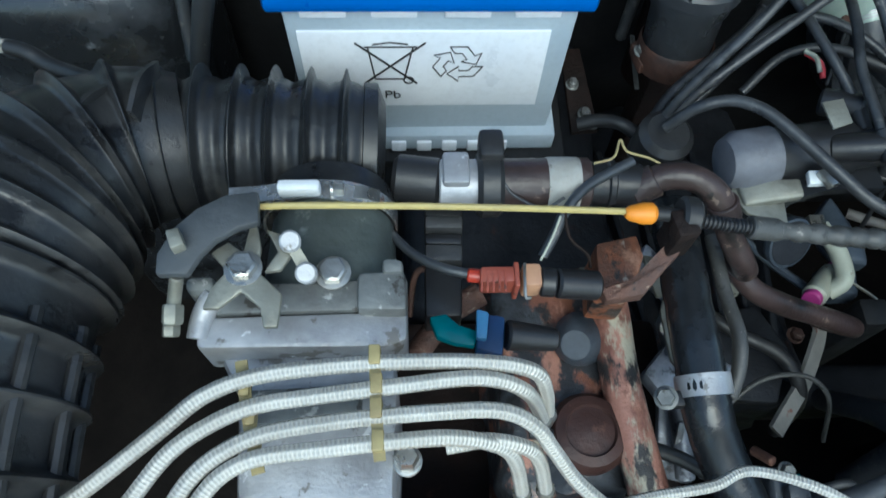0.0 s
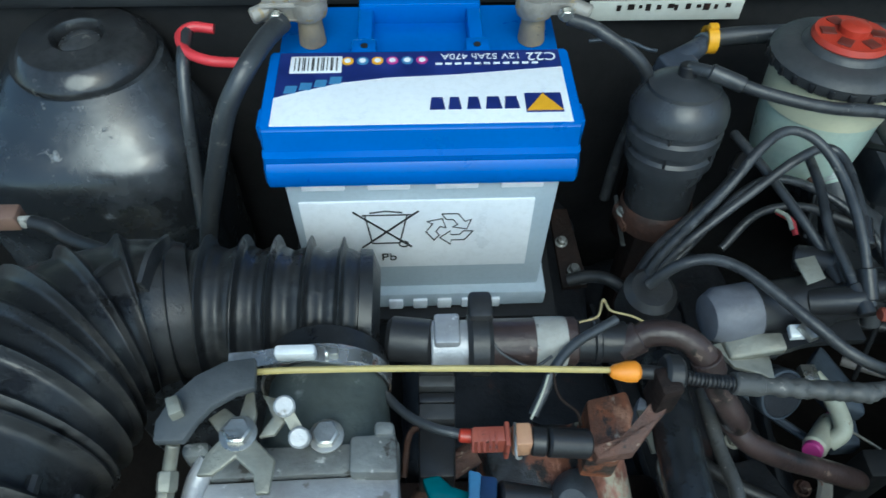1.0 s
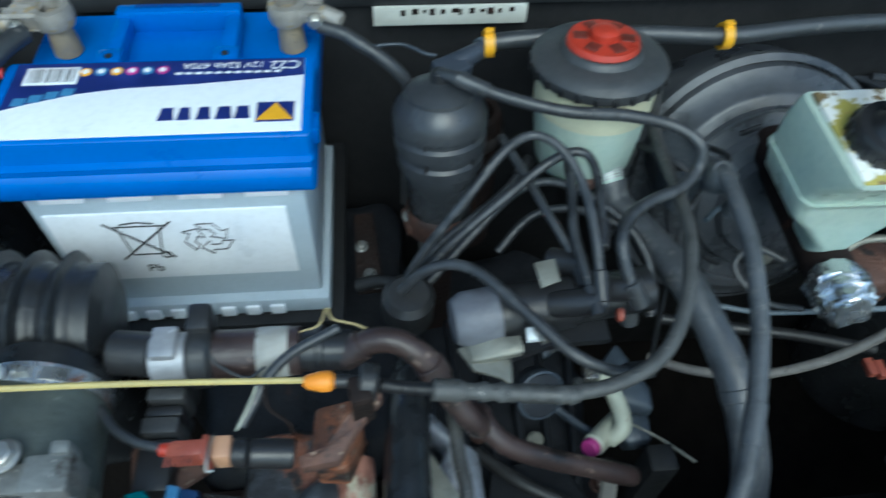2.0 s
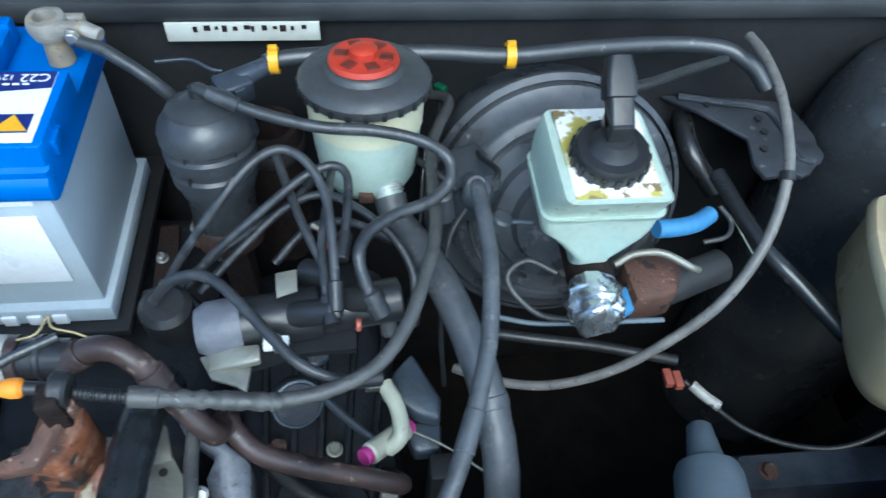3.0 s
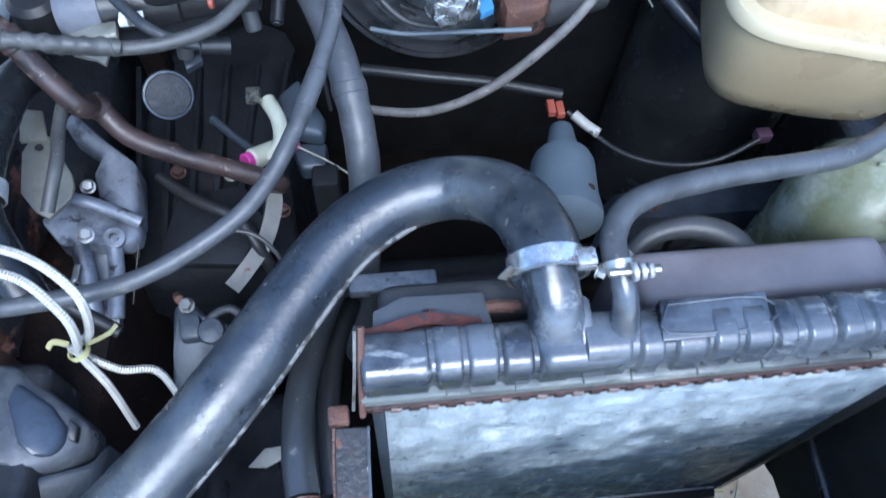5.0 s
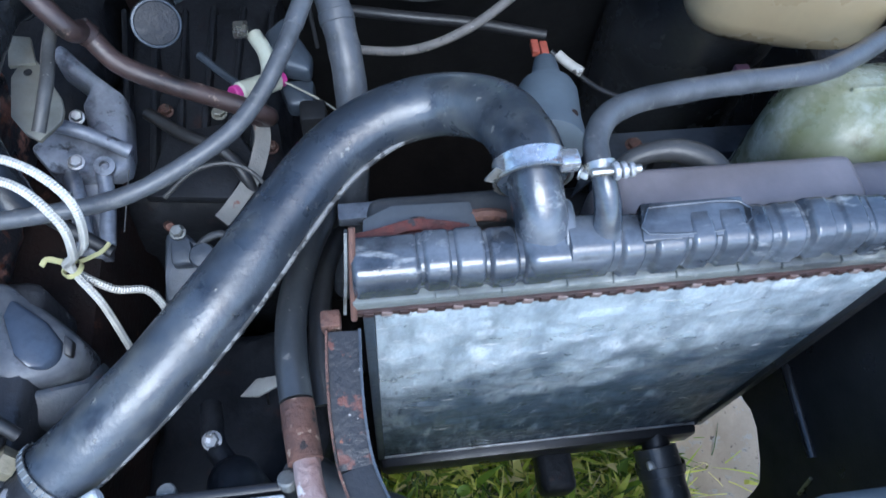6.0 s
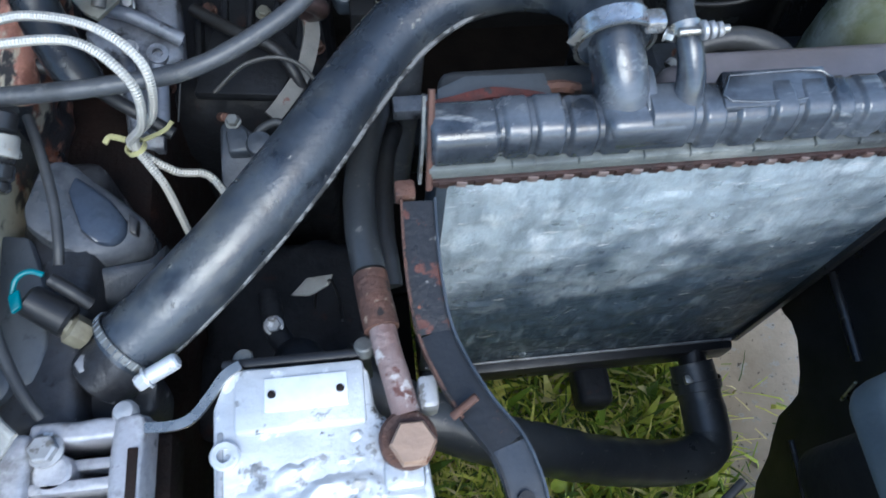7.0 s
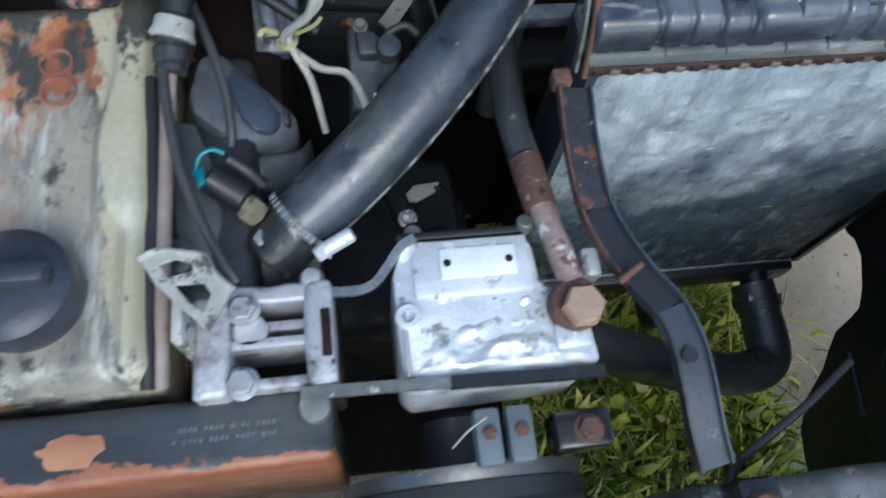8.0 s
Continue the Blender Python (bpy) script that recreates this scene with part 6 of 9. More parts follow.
for k in range(6):
    part("coil", strap(s0 + sd * (0.0022 * k - 0.004), sd, 0.0118, 0.0012, 0.0018, 20), M_alu, sc)
part("clamp_ear", box(s0 + Vector((-0.024, -0.012, -0.010)), s0 + Vector((-0.011, 0.0, 0.004)), 0.002), M_rust, sc, "rusty clamp ear")
part("stub", cyl(s0 - sd * 0.03, s0 + sd * 0.02, 0.0118, 0.001, 20), M_res, sc, "pale outlet stub")
piped("return_hose", [tuple(s0 + sd * 0.010), tuple(s0 + sd * 0.03), (0.366, 0.460, 0.716), (0.386, 0.412, 0.716), (0.403, 0.365, 0.702), (0.414, 0.325, 0.682), (0.420, 0.285, 0.65), (0.418, 0.25, 0.60), (0.41, 0.22, 0.53), (0.40, 0.20, 0.44)], 0.0138, M_cablegrey, "thick grey-black return hose below the reservoir", [(0.55, 0.010, 0.0012)], "hose", "thick hoses", 18)

# brake booster, reservoir, master cylinder
bo = thing("brake_booster", (0.5610, 0.6490, 0.6000), "round black brake booster behind the fluid reservoir", "brake booster")
bax = axis_to((0.513, 0.556, 0.655), (0.0, -1, 0.42))
M_boost = mat("dusty grey-black booster paint", (0.115, 0.120, 0.130), 0.30, 0, (0.030, 0.032, 0.036), 16, 0.5, 0.15, 160, ((0.15, 0.15, 0.15), -0.04, 40))
part("drum", lathe([(0.122, -0.09), (0.126, -0.08), (0.126, -0.012), (0.122, 0.0), (0.108, 0.008), (0.104, 0.016), (0.100, 0.019), (0.070, 0.024), (0.066, 0.032), (0.052, 0.036), (0.048, 0.046), (0.020, 0.048)], bax, 64), M_boost, bo, "dusty grey-black booster drum")
part("drum_rim", lathe([(0.126, -0.020), (0.132, -0.016), (0.132, -0.008), (0.126, -0.004)], bax, 64, False), M_boost, bo)
part("step_rib", lathe([(0.086, 0.019), (0.088, 0.0255), (0.091, 0.0255), (0.093, 0.018)], bax, 64, False), M_boost, bo)
for a in (20, 75, 150, 200, 255, 310):
    part("slot", box((-0.010, 0.073, 0.021), (0.010, 0.078, 0.0245), 0.001, bax @ pose(0, 0, 0, 0, 0, a)), M_ink, bo)
for a in (100, 280):
    part("stud_nut", hexbolt(bax @ Vector((0.058 * math.cos(math.radians(a)), 0.058 * math.sin(math.radians(a)), 0.034)), bax.to_3x3() @ Vector((0, 0, 1)), 0.007, 0.006), M_zinc_dull, bo)
mc = thing("master_cylinder", (0.50, 0.42, 0.69), "foil-wrapped brake master cylinder", "master cylinder")
part("body", cyl((0.507, 0.40, 0.712), (0.510, 0.565, 0.715), 0.020, 0.003, 24), M_rust_dark, mc, "dark cylinder body")
fo = sweep(spline([(0.497, 0.366, 0.728), (0.498, 0.372, 0.726), (0.501, 0.386, 0.722), (0.504, 0.404, 0.716)], 8), lambda s, l: 0.0130 + 0.0095 * min(1, s / 0.020) + 0.0015 * noise.noise((s * 300, 1, 2)), 40)
for v in fo.verts:
    d = noise.noise(v.co * 130)
    v.co += Vector((d, noise.noise(v.co * 90 + Vector((5, 0, 0))), d * 0.5)) * 0.0045 + noise.noise_vector(v.co * 320) * 0.0014
part("foil_wrap", fo, M_foil, mc, "crumpled shiny foil")
br = thing("brake_reservoir", (0.51, 0.455, 0.735), "pale translucent brake fluid reservoir with stained label", "reservoir")
part("body", loft([(0.4900, 0.5200, 0.4250, 0.4650, 0.716, 0.010), (0.4880, 0.5220, 0.4220, 0.4680, 0.734, 0.012), (0.4700, 0.5450, 0.4260, 0.4860, 0.753, 0.012), (0.4580, 0.5475, 0.4240, 0.4930, 0.766, 0.010), (0.4560, 0.5485, 0.4235, 0.4940, 0.776, 0.010), (0.4550, 0.5485, 0.4210, 0.4950, 0.792, 0.010), (0.4550, 0.5470, 0.4120, 0.4950, 0.812, 0.010), (0.4565, 0.5370, 0.3960, 0.4920, 0.830, 0.009), (0.4585, 0.5320, 0.3930, 0.4895, 0.836, 0.007)]), M_res, br, "pale green-white translucent body")
part("seam", loft([(0.4535, 0.5505, 0.4205, 0.4965, 0.7850, 0.010), (0.4530, 0.5510, 0.4195, 0.4970, 0.7875, 0.010), (0.4535, 0.5505, 0.4185, 0.4965, 0.7900, 0.010)]), M_res, br, "moulded seam")
part("label", slab([(0.4640, 0.4850, 0.8400), (0.5280, 0.4860, 0.8400), (0.5260, 0.3985, 0.8370), (0.4650, 0.3975, 0.8370)], 0.004, 0.0006), M_stainedlabel, br, "white label stained yellow and brown")
cc = axis_to((0.4945, 0.4330, 0.8370), (0, -0.12, 1))
bcap = part("cap", lathe([(0.0255, 0.0), (0.0268, 0.003), (0.0268, 0.012), (0.0245, 0.016), (0.018, 0.0165), (0.015, 0.020), (0.012, 0.026), (0.003, 0.027)], cc, 36), M_plastic, br, "black ribbed cap")
for k in range(18):
    part("grip", box((-0.0022, -0.0285, 0.002), (0.0022, -0.0262, 0.011), 0.0006, cc @ pose(0, 0, 0, 0, 0, k * 20)), M_plastic, bcap)
part("level_sensor", box((-0.0085, -0.006, 0.014), (0.0085, 0.016, 0.040), 0.003, cc), M_plastic, br, "black level sensor plug")
plug = loft([(-0.0085, 0.0085, -0.004, 0.012, 0.0, 0.003), (-0.0085, 0.0085, -0.004, 0.012, 0.018, 0.003), (-0.0105, 0.0105, -0.005, 0.013, 0.019, 0.003), (-0.0105, 0.0105, -0.005, 0.013, 0.032, 0.004), (-0.0080, 0.0080, -0.003, 0.011, 0.046, 0.004)])
plug.transform(axis_to(cc @ Vector((0, 0.004, 0.030)), (0, 0.75, 0.66)))
part("sensor_plug", plug, M_plastic, br)
hose("sensor_cable", [(0.5030, 0.4640, 0.8740), (0.5370, 0.4890, 0.8600), (0.5840, 0.5340, 0.8350), (0.6440, 0.5820, 0.8100)], 0.0042, M_rubber_matt, "black sensor cable running to the firewall", "cable")
bh = thing("blue_hose", (0.6070, 0.4820, 0.7000), "bright blue ribbed hose stub beside the reservoir", "hose")
part("hose", sweep(spline([(0.5610, 0.4450, 0.7450), (0.5800, 0.4480, 0.7420), (0.6000, 0.4550, 0.7380), (0.6180, 0.4670, 0.7350)], 12), lambda s, l: 0.0078 + 0.0003 * ridge(s, 0.009, 0.0010), 14), M_bluehose, bh)
bh = thing("blue_clip", (0.5380, 0.4180, 0.6800), "blue plastic clip beside the foil", "clip")
part("clip", slab([(0.5260, 0.4140, 0.7050), (0.5390, 0.4170, 0.7050), (0.5400, 0.3940, 0.7050), (0.5270, 0.3870, 0.7050)], 0.008, 0.0015), M_bluehose, bh)
rbk = thing("brake_valve", (0.5860, 0.4820, 0.6400), "rusty brown brake valve block", "valve")
part("valve_body", slab([(0.5550, 0.4670, 0.6750), (0.5920, 0.4800, 0.6750), (0.6120, 0.4590, 0.6750), (0.5980, 0.4290, 0.6750), (0.5580, 0.4230, 0.6750)], 0.04, 0.006), M_rust, rbk)
part("valve_tube", cyl((0.5990, 0.4530, 0.6450), (0.6670, 0.4790, 0.6450), 0.017, 0.003, 20), M_grey_plastic, rbk, "grey-black cylinder")
hose("brake_pipe", [(0.4840, 0.4370, 0.7000), (0.4600, 0.4480, 0.7050), (0.4420, 0.4390, 0.7000), (0.4460, 0.4260, 0.6900), (0.4670, 0.4090, 0.6800), (0.4970, 0.4050, 0.6750)], 0.0028, M_grey_plastic, "grey steel brake pipe curling from the master cylinder", "pipe", "brake pipes")
hose("brake_pipe", [(0.4340, 0.4180, 0.6650), (0.4640, 0.4100, 0.6650), (0.4980, 0.4060, 0.6680), (0.5790, 0.4050, 0.6680)], 0.0024, M_bluegrey, "grey steel brake pipe under the master cylinder", "pipe", "brake pipes")
hose("brake_pipe", [(0.5360, 0.4430, 0.7000), (0.5540, 0.4500, 0.7050), (0.5800, 0.4500, 0.7050), (0.6040, 0.4370, 0.7000), (0.6150, 0.4410, 0.6900)], 0.0034, M_zinc_dull, "pale brake pipe over the valve block", "pipe", "brake pipes")
hose("brake_pipe", [(0.6300, 0.4720, 0.6900), (0.6510, 0.4740, 0.6950), (0.6580, 0.4870, 0.7000), (0.6470, 0.4980, 0.7100)], 0.0024, M_grey_plastic, "thin dark brake pipe near the blue hose", "pipe", "brake pipes")
hose("brake_pipe", [(0.4300, 0.4830, 0.7000), (0.4470, 0.4960, 0.7000), (0.4730, 0.4950, 0.7000)], 0.0026, M_bluegrey, "short grey pipe beside the reservoir", "pipe", "brake pipes")

M_speedo = mat("chalky beige cable sheath", (0.215, 0.20, 0.185), 0.5, 0, (0.12, 0.113, 0.105), 60, 0.5, 0.25, 240, [((0.035, 0.035, 0.035), 0.02, 110), ((0.30, 0.28, 0.26), -0.04, 140)])
hose("speedometer_cable", [(0.6890, 0.6310, 0.8000), (0.6920, 0.6010, 0.8000), (0.6920, 0.5590, 0.7950), (0.6850, 0.5120, 0.7850), (0.6770, 0.4750, 0.7680), (0.6570, 0.4350, 0.7350), (0.6260, 0.4070, 0.6900), (0.5830, 0.3940, 0.6450), (0.5380, 0.3900, 0.6050), (0.4890, 0.3960, 0.5750), (0.4420, 0.4120, 0.5600), (0.4050, 0.4340, 0.5500)], 0.0048, M_speedo, "dusty grey cable sweeping in a wide loop", "cable", seg=12)
cc_ = thing("cable_clip", (0.6770, 0.4760, 0.7690), "small black clip on the dusty cable", "clip")
part("clip", strap((0.6775, 0.4765, 0.7688), (0.2, 0.75, 0.4), 0.0052, 0.008, 0.0016, 18), M_plastic, cc_)
sbk = thing("pedal_bracket", (0.7620, 0.6990, 0.6200), "dark grey stamped bracket beside the brake booster", "bracket")
M_pedal = mat("dull slate bracket paint", (0.050, 0.054, 0.064), 0.42, 0, (0.024, 0.026, 0.031), 24, 0.5, 0.2, 180, ((0.11, 0.112, 0.12), -0.04, 40))
part("plate", slab([(0.6400, 0.6620, 0.7060), (0.6900, 0.6600, 0.7050), (0.7439, 0.6590, 0.7000), (0.7700, 0.6560, 0.6990), (0.7848, 0.6450, 0.6980), (0.7918, 0.6019, 0.6980), (0.7870, 0.5800, 0.6980), (0.7790, 0.5640, 0.6980), (0.7640, 0.5480, 0.6980), (0.7528, 0.5428, 0.6980), (0.7408, 0.5534, 0.6985), (0.7280, 0.5450, 0.6990), (0.7134, 0.5419, 0.7000), (0.7078, 0.5600, 0.7000), (0.7160, 0.5981, 0.7000), (0.6775, 0.6347, 0.7040)], 0.006, 0.002), M_pedal, sbk)
part("bead", tube([(0.6560, 0.6560, 0.7080), (0.7000, 0.6480, 0.7060), (0.7400, 0.6420, 0.7030), (0.7560, 0.6300, 0.7010), (0.7620, 0.5650, 0.7000)], 0.004, 8), M_pedal, sbk)
part("lobe", lathe([(0.017, 0.0), (0.016, 0.004), (0.010, 0.006), (0.002, 0.0065)], pose(0.7700, 0.5750, 0.6970), 24), M_pedal, sbk, "pressed round lobe")
for p in ((0.6850, 0.6440, 0.7062), (0.7370, 0.6250, 0.7020), (0.7360, 0.6050, 0.7015), (0.7260, 0.5800, 0.7015)):
    part("bolt_hole", lathe([(0.004, 0), (0.004, 0.0012)], axis_to(p, (0, -0.1, 1)), 12), M_ink, sbk)
hose("metal_pipe", [(0.6580, 0.5390, 0.7100), (0.6760, 0.4620, 0.7000), (0.7030, 0.4190, 0.6880), (0.7450, 0.3670, 0.6650)], 0.008, M_black_paint, "black glossy pipe behind the tank", "pipe")
hose("metal_pipe", [(0.6740, 0.6720, 0.6800), (0.6750, 0.6210, 0.6600), (0.7040, 0.5890, 0.6300)], 0.012, M_black_paint, "black glossy pipe below the booster", "pipe")
hose("wire", [(0.7290, 0.6160, 0.6000), (0.7470, 0.5560, 0.5800), (0.7570, 0.5350, 0.5700)], 0.0012, M_green_white, "thin pale wire by the inner wing", "wire", "thin wires")

# coolant tank
tk_ = thing("coolant_tank", (0.86, 0.37, 0.55), "yellowed translucent coolant expansion tank with white cap", "expansion tank")
out = [Vector(p).to_3d() for p in spline([(0.7460, 0.4500, 0.75), (0.7309, 0.4176, 0.75), (0.7150, 0.3650, 0.75), (0.7091, 0.3326, 0.75), (0.7159, 0.3091, 0.75), (0.7359, 0.2932, 0.75), (0.7696, 0.2818, 0.75), (0.8330, 0.2660, 0.75), (0.8840, 0.2860, 0.75), (0.9720, 0.4300, 0.75), (0.9600, 0.4620, 0.75), (0.8400, 0.4660, 0.75), (0.7720, 0.4640, 0.75), (0.7540, 0.4600, 0.75), (0.7460, 0.4500, 0.75)], 6)[:-1]]


def inset(ring_, d, rounds=0):
    """The closed outline moved inwards by d, and smoothed."""
    for _ in range(rounds):
        ring_ = [(ring_[i - 1] + ring_[i] * 2 + ring_[(i + 1) % len(ring_)]) / 4 for i in range(len(ring_))]
    res = []
    for i, p in enumerate(ring_):
        t_ = ring_[(i + 1) % len(ring_)] - ring_[i - 1]
        res.append(p + Vector((-t_.y, t_.x, 0)).normalized() * d)
    return res


def skin(levels):
    """A shell through closed outlines of one length, each at its height."""
    bm = B()
    rows_ = [[bm.verts.new((p.x, p.y, z)) for p in r_] for r_, z in levels]
    for a, b in zip(rows_, rows_[1:]):
        for i in range(len(a)):
            j = (i + 1) % len(a)
            bm.faces.new((a[i], a[j], b[j], b[i]))
    bm.faces.new(rows_[0][::-1])
    bm.faces.new(rows_[-1])
    bmesh.ops.recalc_face_normals(bm, faces=bm.faces)
    return smooth(bm, 70)


dome = inset(out, 0.014, 14)
heart = sum(dome, Vector()) / len(dome)


def drawn_in(f):
    return [heart + (p - heart) * f for p in dome]


part("seam_flange", skin([(inset(out, 0.003), 0.746), (inset(out, 0.0), 0.749), (inset(out, 0.0), 0.756), (inset(out, 0.003), 0.760), (inset(out, 0.018), 0.7605)]), M_tank, tk_, "pale moulded seam flange")
part("lower_shell", skin([(drawn_in(0.80), 0.656), (drawn_in(0.92), 0.659), (inset(out, 0.012, 4), 0.670), (inset(out, 0.004, 3), 0.690), (inset(out, 0.003, 2), 0.748)]), M_tank_shade, tk_, "lower shell with shade put into its colour")
part("upper_shell", skin([(dome, 0.757), (drawn_in(0.985), 0.766), (drawn_in(0.95), 0.776), (drawn_in(0.89), 0.785), (drawn_in(0.78), 0.792), (drawn_in(0.5), 0.796), (drawn_in(0.2), 0.797)]), M_amber, tk_, "amber domed upper shell")
part("ear_hole", lathe([(0.0058, 0.7600), (0.0058, 0.7618)], Matrix.Translation((0.7640, 0.4475, 0)), 16), M_rust_dark, tk_, "dark mounting hole")
part("filler_neck", lathe([(0.044, 0.770), (0.042, 0.786), (0.036, 0.793), (0.033, 0.802), (0.026, 0.804)], Matrix.Translation((0.7950, 0.4000, 0)), 40), M_tank, tk_, "rounded filler neck")
part("filler_cap", lathe([(0.026, 0.798), (0.028, 0.802), (0.026, 0.822), (0.022, 0.826), (0.003, 0.827)], Matrix.Translation((0.7900, 0.3970, 0)), 32), M_label, tk_, "white screw cap")
part("leg", box((0.90, 0.32, 0.172), (0.99, 0.42, 0.58), 0.01), M_black_paint, tk_, "black mounting bracket")
wb = thing("washer_bottle", (0.86, 0.21, 0.50), "mossy green-white translucent washer bottle", "bottle")
M_moss = layered("algae-stained translucent plastic", (0.27, 0.285, 0.215), [((0.12, 0.13, 0.055), 11, 0.40, 0.66, (1, 1, 1), None), ((0.08, 0.085, 0.04), 20, 0.54, 0.66, (1, 1, 1), None), ((0.46, 0.50, 0.46), 12, 0.56, 0.76, (1, 1, 1), None)], 0.3, 0.0, 0.1, 100, 0.2)
part("bottle", box((0.785, 0.165, 0.36), (1.03, 0.285, 0.678), 0.058, None, 6), M_moss, wb)
part("seam", box((0.83, 0.224, 0.42), (1.03, 0.228, 0.6805), 0.002), M_moss, wb, "moulded seam")

# dim pieces round the battery foot and the canister
hd_ = thing("hold_down", (0.135, 0.50, 0.60), "dark rusty battery hold-down bracket with bolts", "bracket")
part("bracket_plate", slab([(0.1240, 0.5560, 0.6420), (0.1420, 0.5580, 0.6420), (0.1500, 0.4720, 0.6360), (0.1260, 0.4700, 0.6360)], 0.006, 0.0015), M_rust_dark, hd_)
for x, y in ((0.1310, 0.5180), (0.1380, 0.4860), (0.1440, 0.4760)):
    part("bolt", hexbolt((x, y, 0.6400), (0, -0.2, 1), 0.0046, 0.006), M_alu_dirty, hd_, "dull bolt")
part("edge_strip", strip([(0.1890, 0.5650, 0.6500), (0.1870, 0.5400, 0.6480), (0.1860, 0.5080, 0.6450)], 0.004, 0.0015), M_alu_dirty, hd_, "pale metal edge")
part("loom", tube([(0.1280, 0.4660, 0.6520), (0.1450, 0.4640, 0.6600), (0.1620, 0.4560, 0.6640), (0.1780, 0.4460, 0.6560)], 0.0058, 10), M_rubber_matt, hd_, "taped wiring")
gp = thing("green_clip", (0.4040, 0.6620, 0.7200), "small green clip on a dark tube", "clip")
part("clip", cyl((0.3980, 0.6540, 0.7300), (0.4060, 0.6450, 0.7300), 0.0045, 0.001, 14), mat("green plastic", (0.012, 0.13, 0.05), 0.4, 0, None, 40, 0.5, 0.1), gp)
part("tube", tube([(0.4020, 0.6510, 0.7250), (0.3960, 0.6210, 0.7150), (0.3840, 0.5970, 0.7000), (0.3780, 0.5640, 0.6700), (0.3750, 0.5330, 0.6200)], 0.0024, 10), M_plastic, gp, "dark tube")
ps = thing("shift_linkage", (0.3590, 0.3840, 0.5800), "dusty blue-black linkage pieces on the gearbox", "linkage")
part("arm", slab([(0.3400, 0.4040, 0.6000), (0.3610, 0.4270, 0.6000), (0.3850, 0.3830, 0.5900), (0.3830, 0.3610, 0.5900), (0.3590, 0.3680, 0.5900), (0.3450, 0.3810, 0.6000)], 0.02, 0.005), M_bbl, ps)
part("arm", slab([(0.3490, 0.3700, 0.5700), (0.3850, 0.3700, 0.5700), (0.3830, 0.3420, 0.5650), (0.3580, 0.3410, 0.5650)], 0.02, 0.005), M_bbl, ps)
part("rod", tube([(0.2770, 0.3930, 0.5850), (0.3030, 0.3680, 0.5800), (0.3330, 0.3440, 0.5750)], 0.004, 8), M_bbl, ps)
part("post", box((0.37, 0.31, 0.172), (0.395, 0.335, 0.58), 0.004), M_black_dusty, ps)
dc = thing("selector_housing", (0.2720, 0.4140, 0.6000), "dim blue-grey housing under the distributor", "housing")
part("clip", slab([(0.2740, 0.3830, 0.6720), (0.2880, 0.3910, 0.6720), (0.2890, 0.3860, 0.6680), (0.2760, 0.3760, 0.6680)], 0.006, 0.001), M_bbl, dc)
for a, b in (((0.2820, 0.3870, 0.7150), (0.2790, 0.3790, 0.6800)), ((0.3360, 0.3940, 0.7200), (0.3390, 0.3850, 0.7000))):
    part("upright", cyl(a, b, 0.007, 0.001, 12), M_grey_plastic, dc)
part("tan_rail", slab([(0.2074, 0.3600, 0.7330), (0.2457, 0.3565, 0.7420), (0.2470, 0.3440, 0.7400), (0.2099, 0.3430, 0.7305)], 0.008, 0.002), M_zinc_dull, dc, "pale tan rail")
part("bright_clip", slab([(0.2490, 0.3590, 0.7470), (0.2670, 0.3585, 0.7480), (0.2665, 0.3500, 0.7460), (0.2490, 0.3500, 0.7450)], 0.005, 0.0008), M_plaque, dc, "bright clip")
bz_ = thing("breather_connector", (-0.2800, 0.4410, 0.7800), "pale connector and black hose above the intake duct", "connector")
part("connector", box(Vector((-0.2960, 0.4350, 0.7720)), Vector((-0.2750, 0.4490, 0.7860)), 0.002), mat("faded brown plastic", (0.24, 0.15, 0.11), 0.5, 0, (0.15, 0.09, 0.07), 40, 0.5, 0.2), bz_, "faded brown connector")
part("collar", box(Vector((-0.2760, 0.4360, 0.7730)), Vector((-0.2640, 0.4410, 0.7830)), 0.002), M_dirty_white, bz_, "pale collar")
part("hose", tube([(-0.2670, 0.4380, 0.7780), (-0.2530, 0.4330, 0.7780), (-0.2360, 0.4230, 0.7760)] + [(-0.190, 0.395, 0.788), (-0.178, 0.372, 0.796)], 0.0052, 12), M_rubber_matt, bz_, "black hose")

# lower right: motor, wiring
mo = thing("wiper_pump", (0.59, 0.27, 0.55), "dusty grey-blue plastic motor housing", "motor")
mA, mB = Vector((0.5930, 0.2900, 0.6300)), Vector((0.5810, 0.2280, 0.6340))
part("housing", lathe([(0.016, 0.0), (0.0245, 0.004), (0.0275, 0.012), (0.0295, 0.045), (0.0325, 0.062), (0.0325, 0.070), (0.027, 0.074)], axis_to(mA, mB - mA), 28), M_bluegrey, mo)
part("neck", cyl(mA + Vector((0.006, 0.034, -0.004)), mA, 0.0105, 0.002, 20, 0.0150), M_bluegrey, mo)
part("screw", hexbolt((0.6000, 0.2360, 0.6560), (0.3, -0.3, 1), 0.004, 0.003), M_rust_dark, mo)

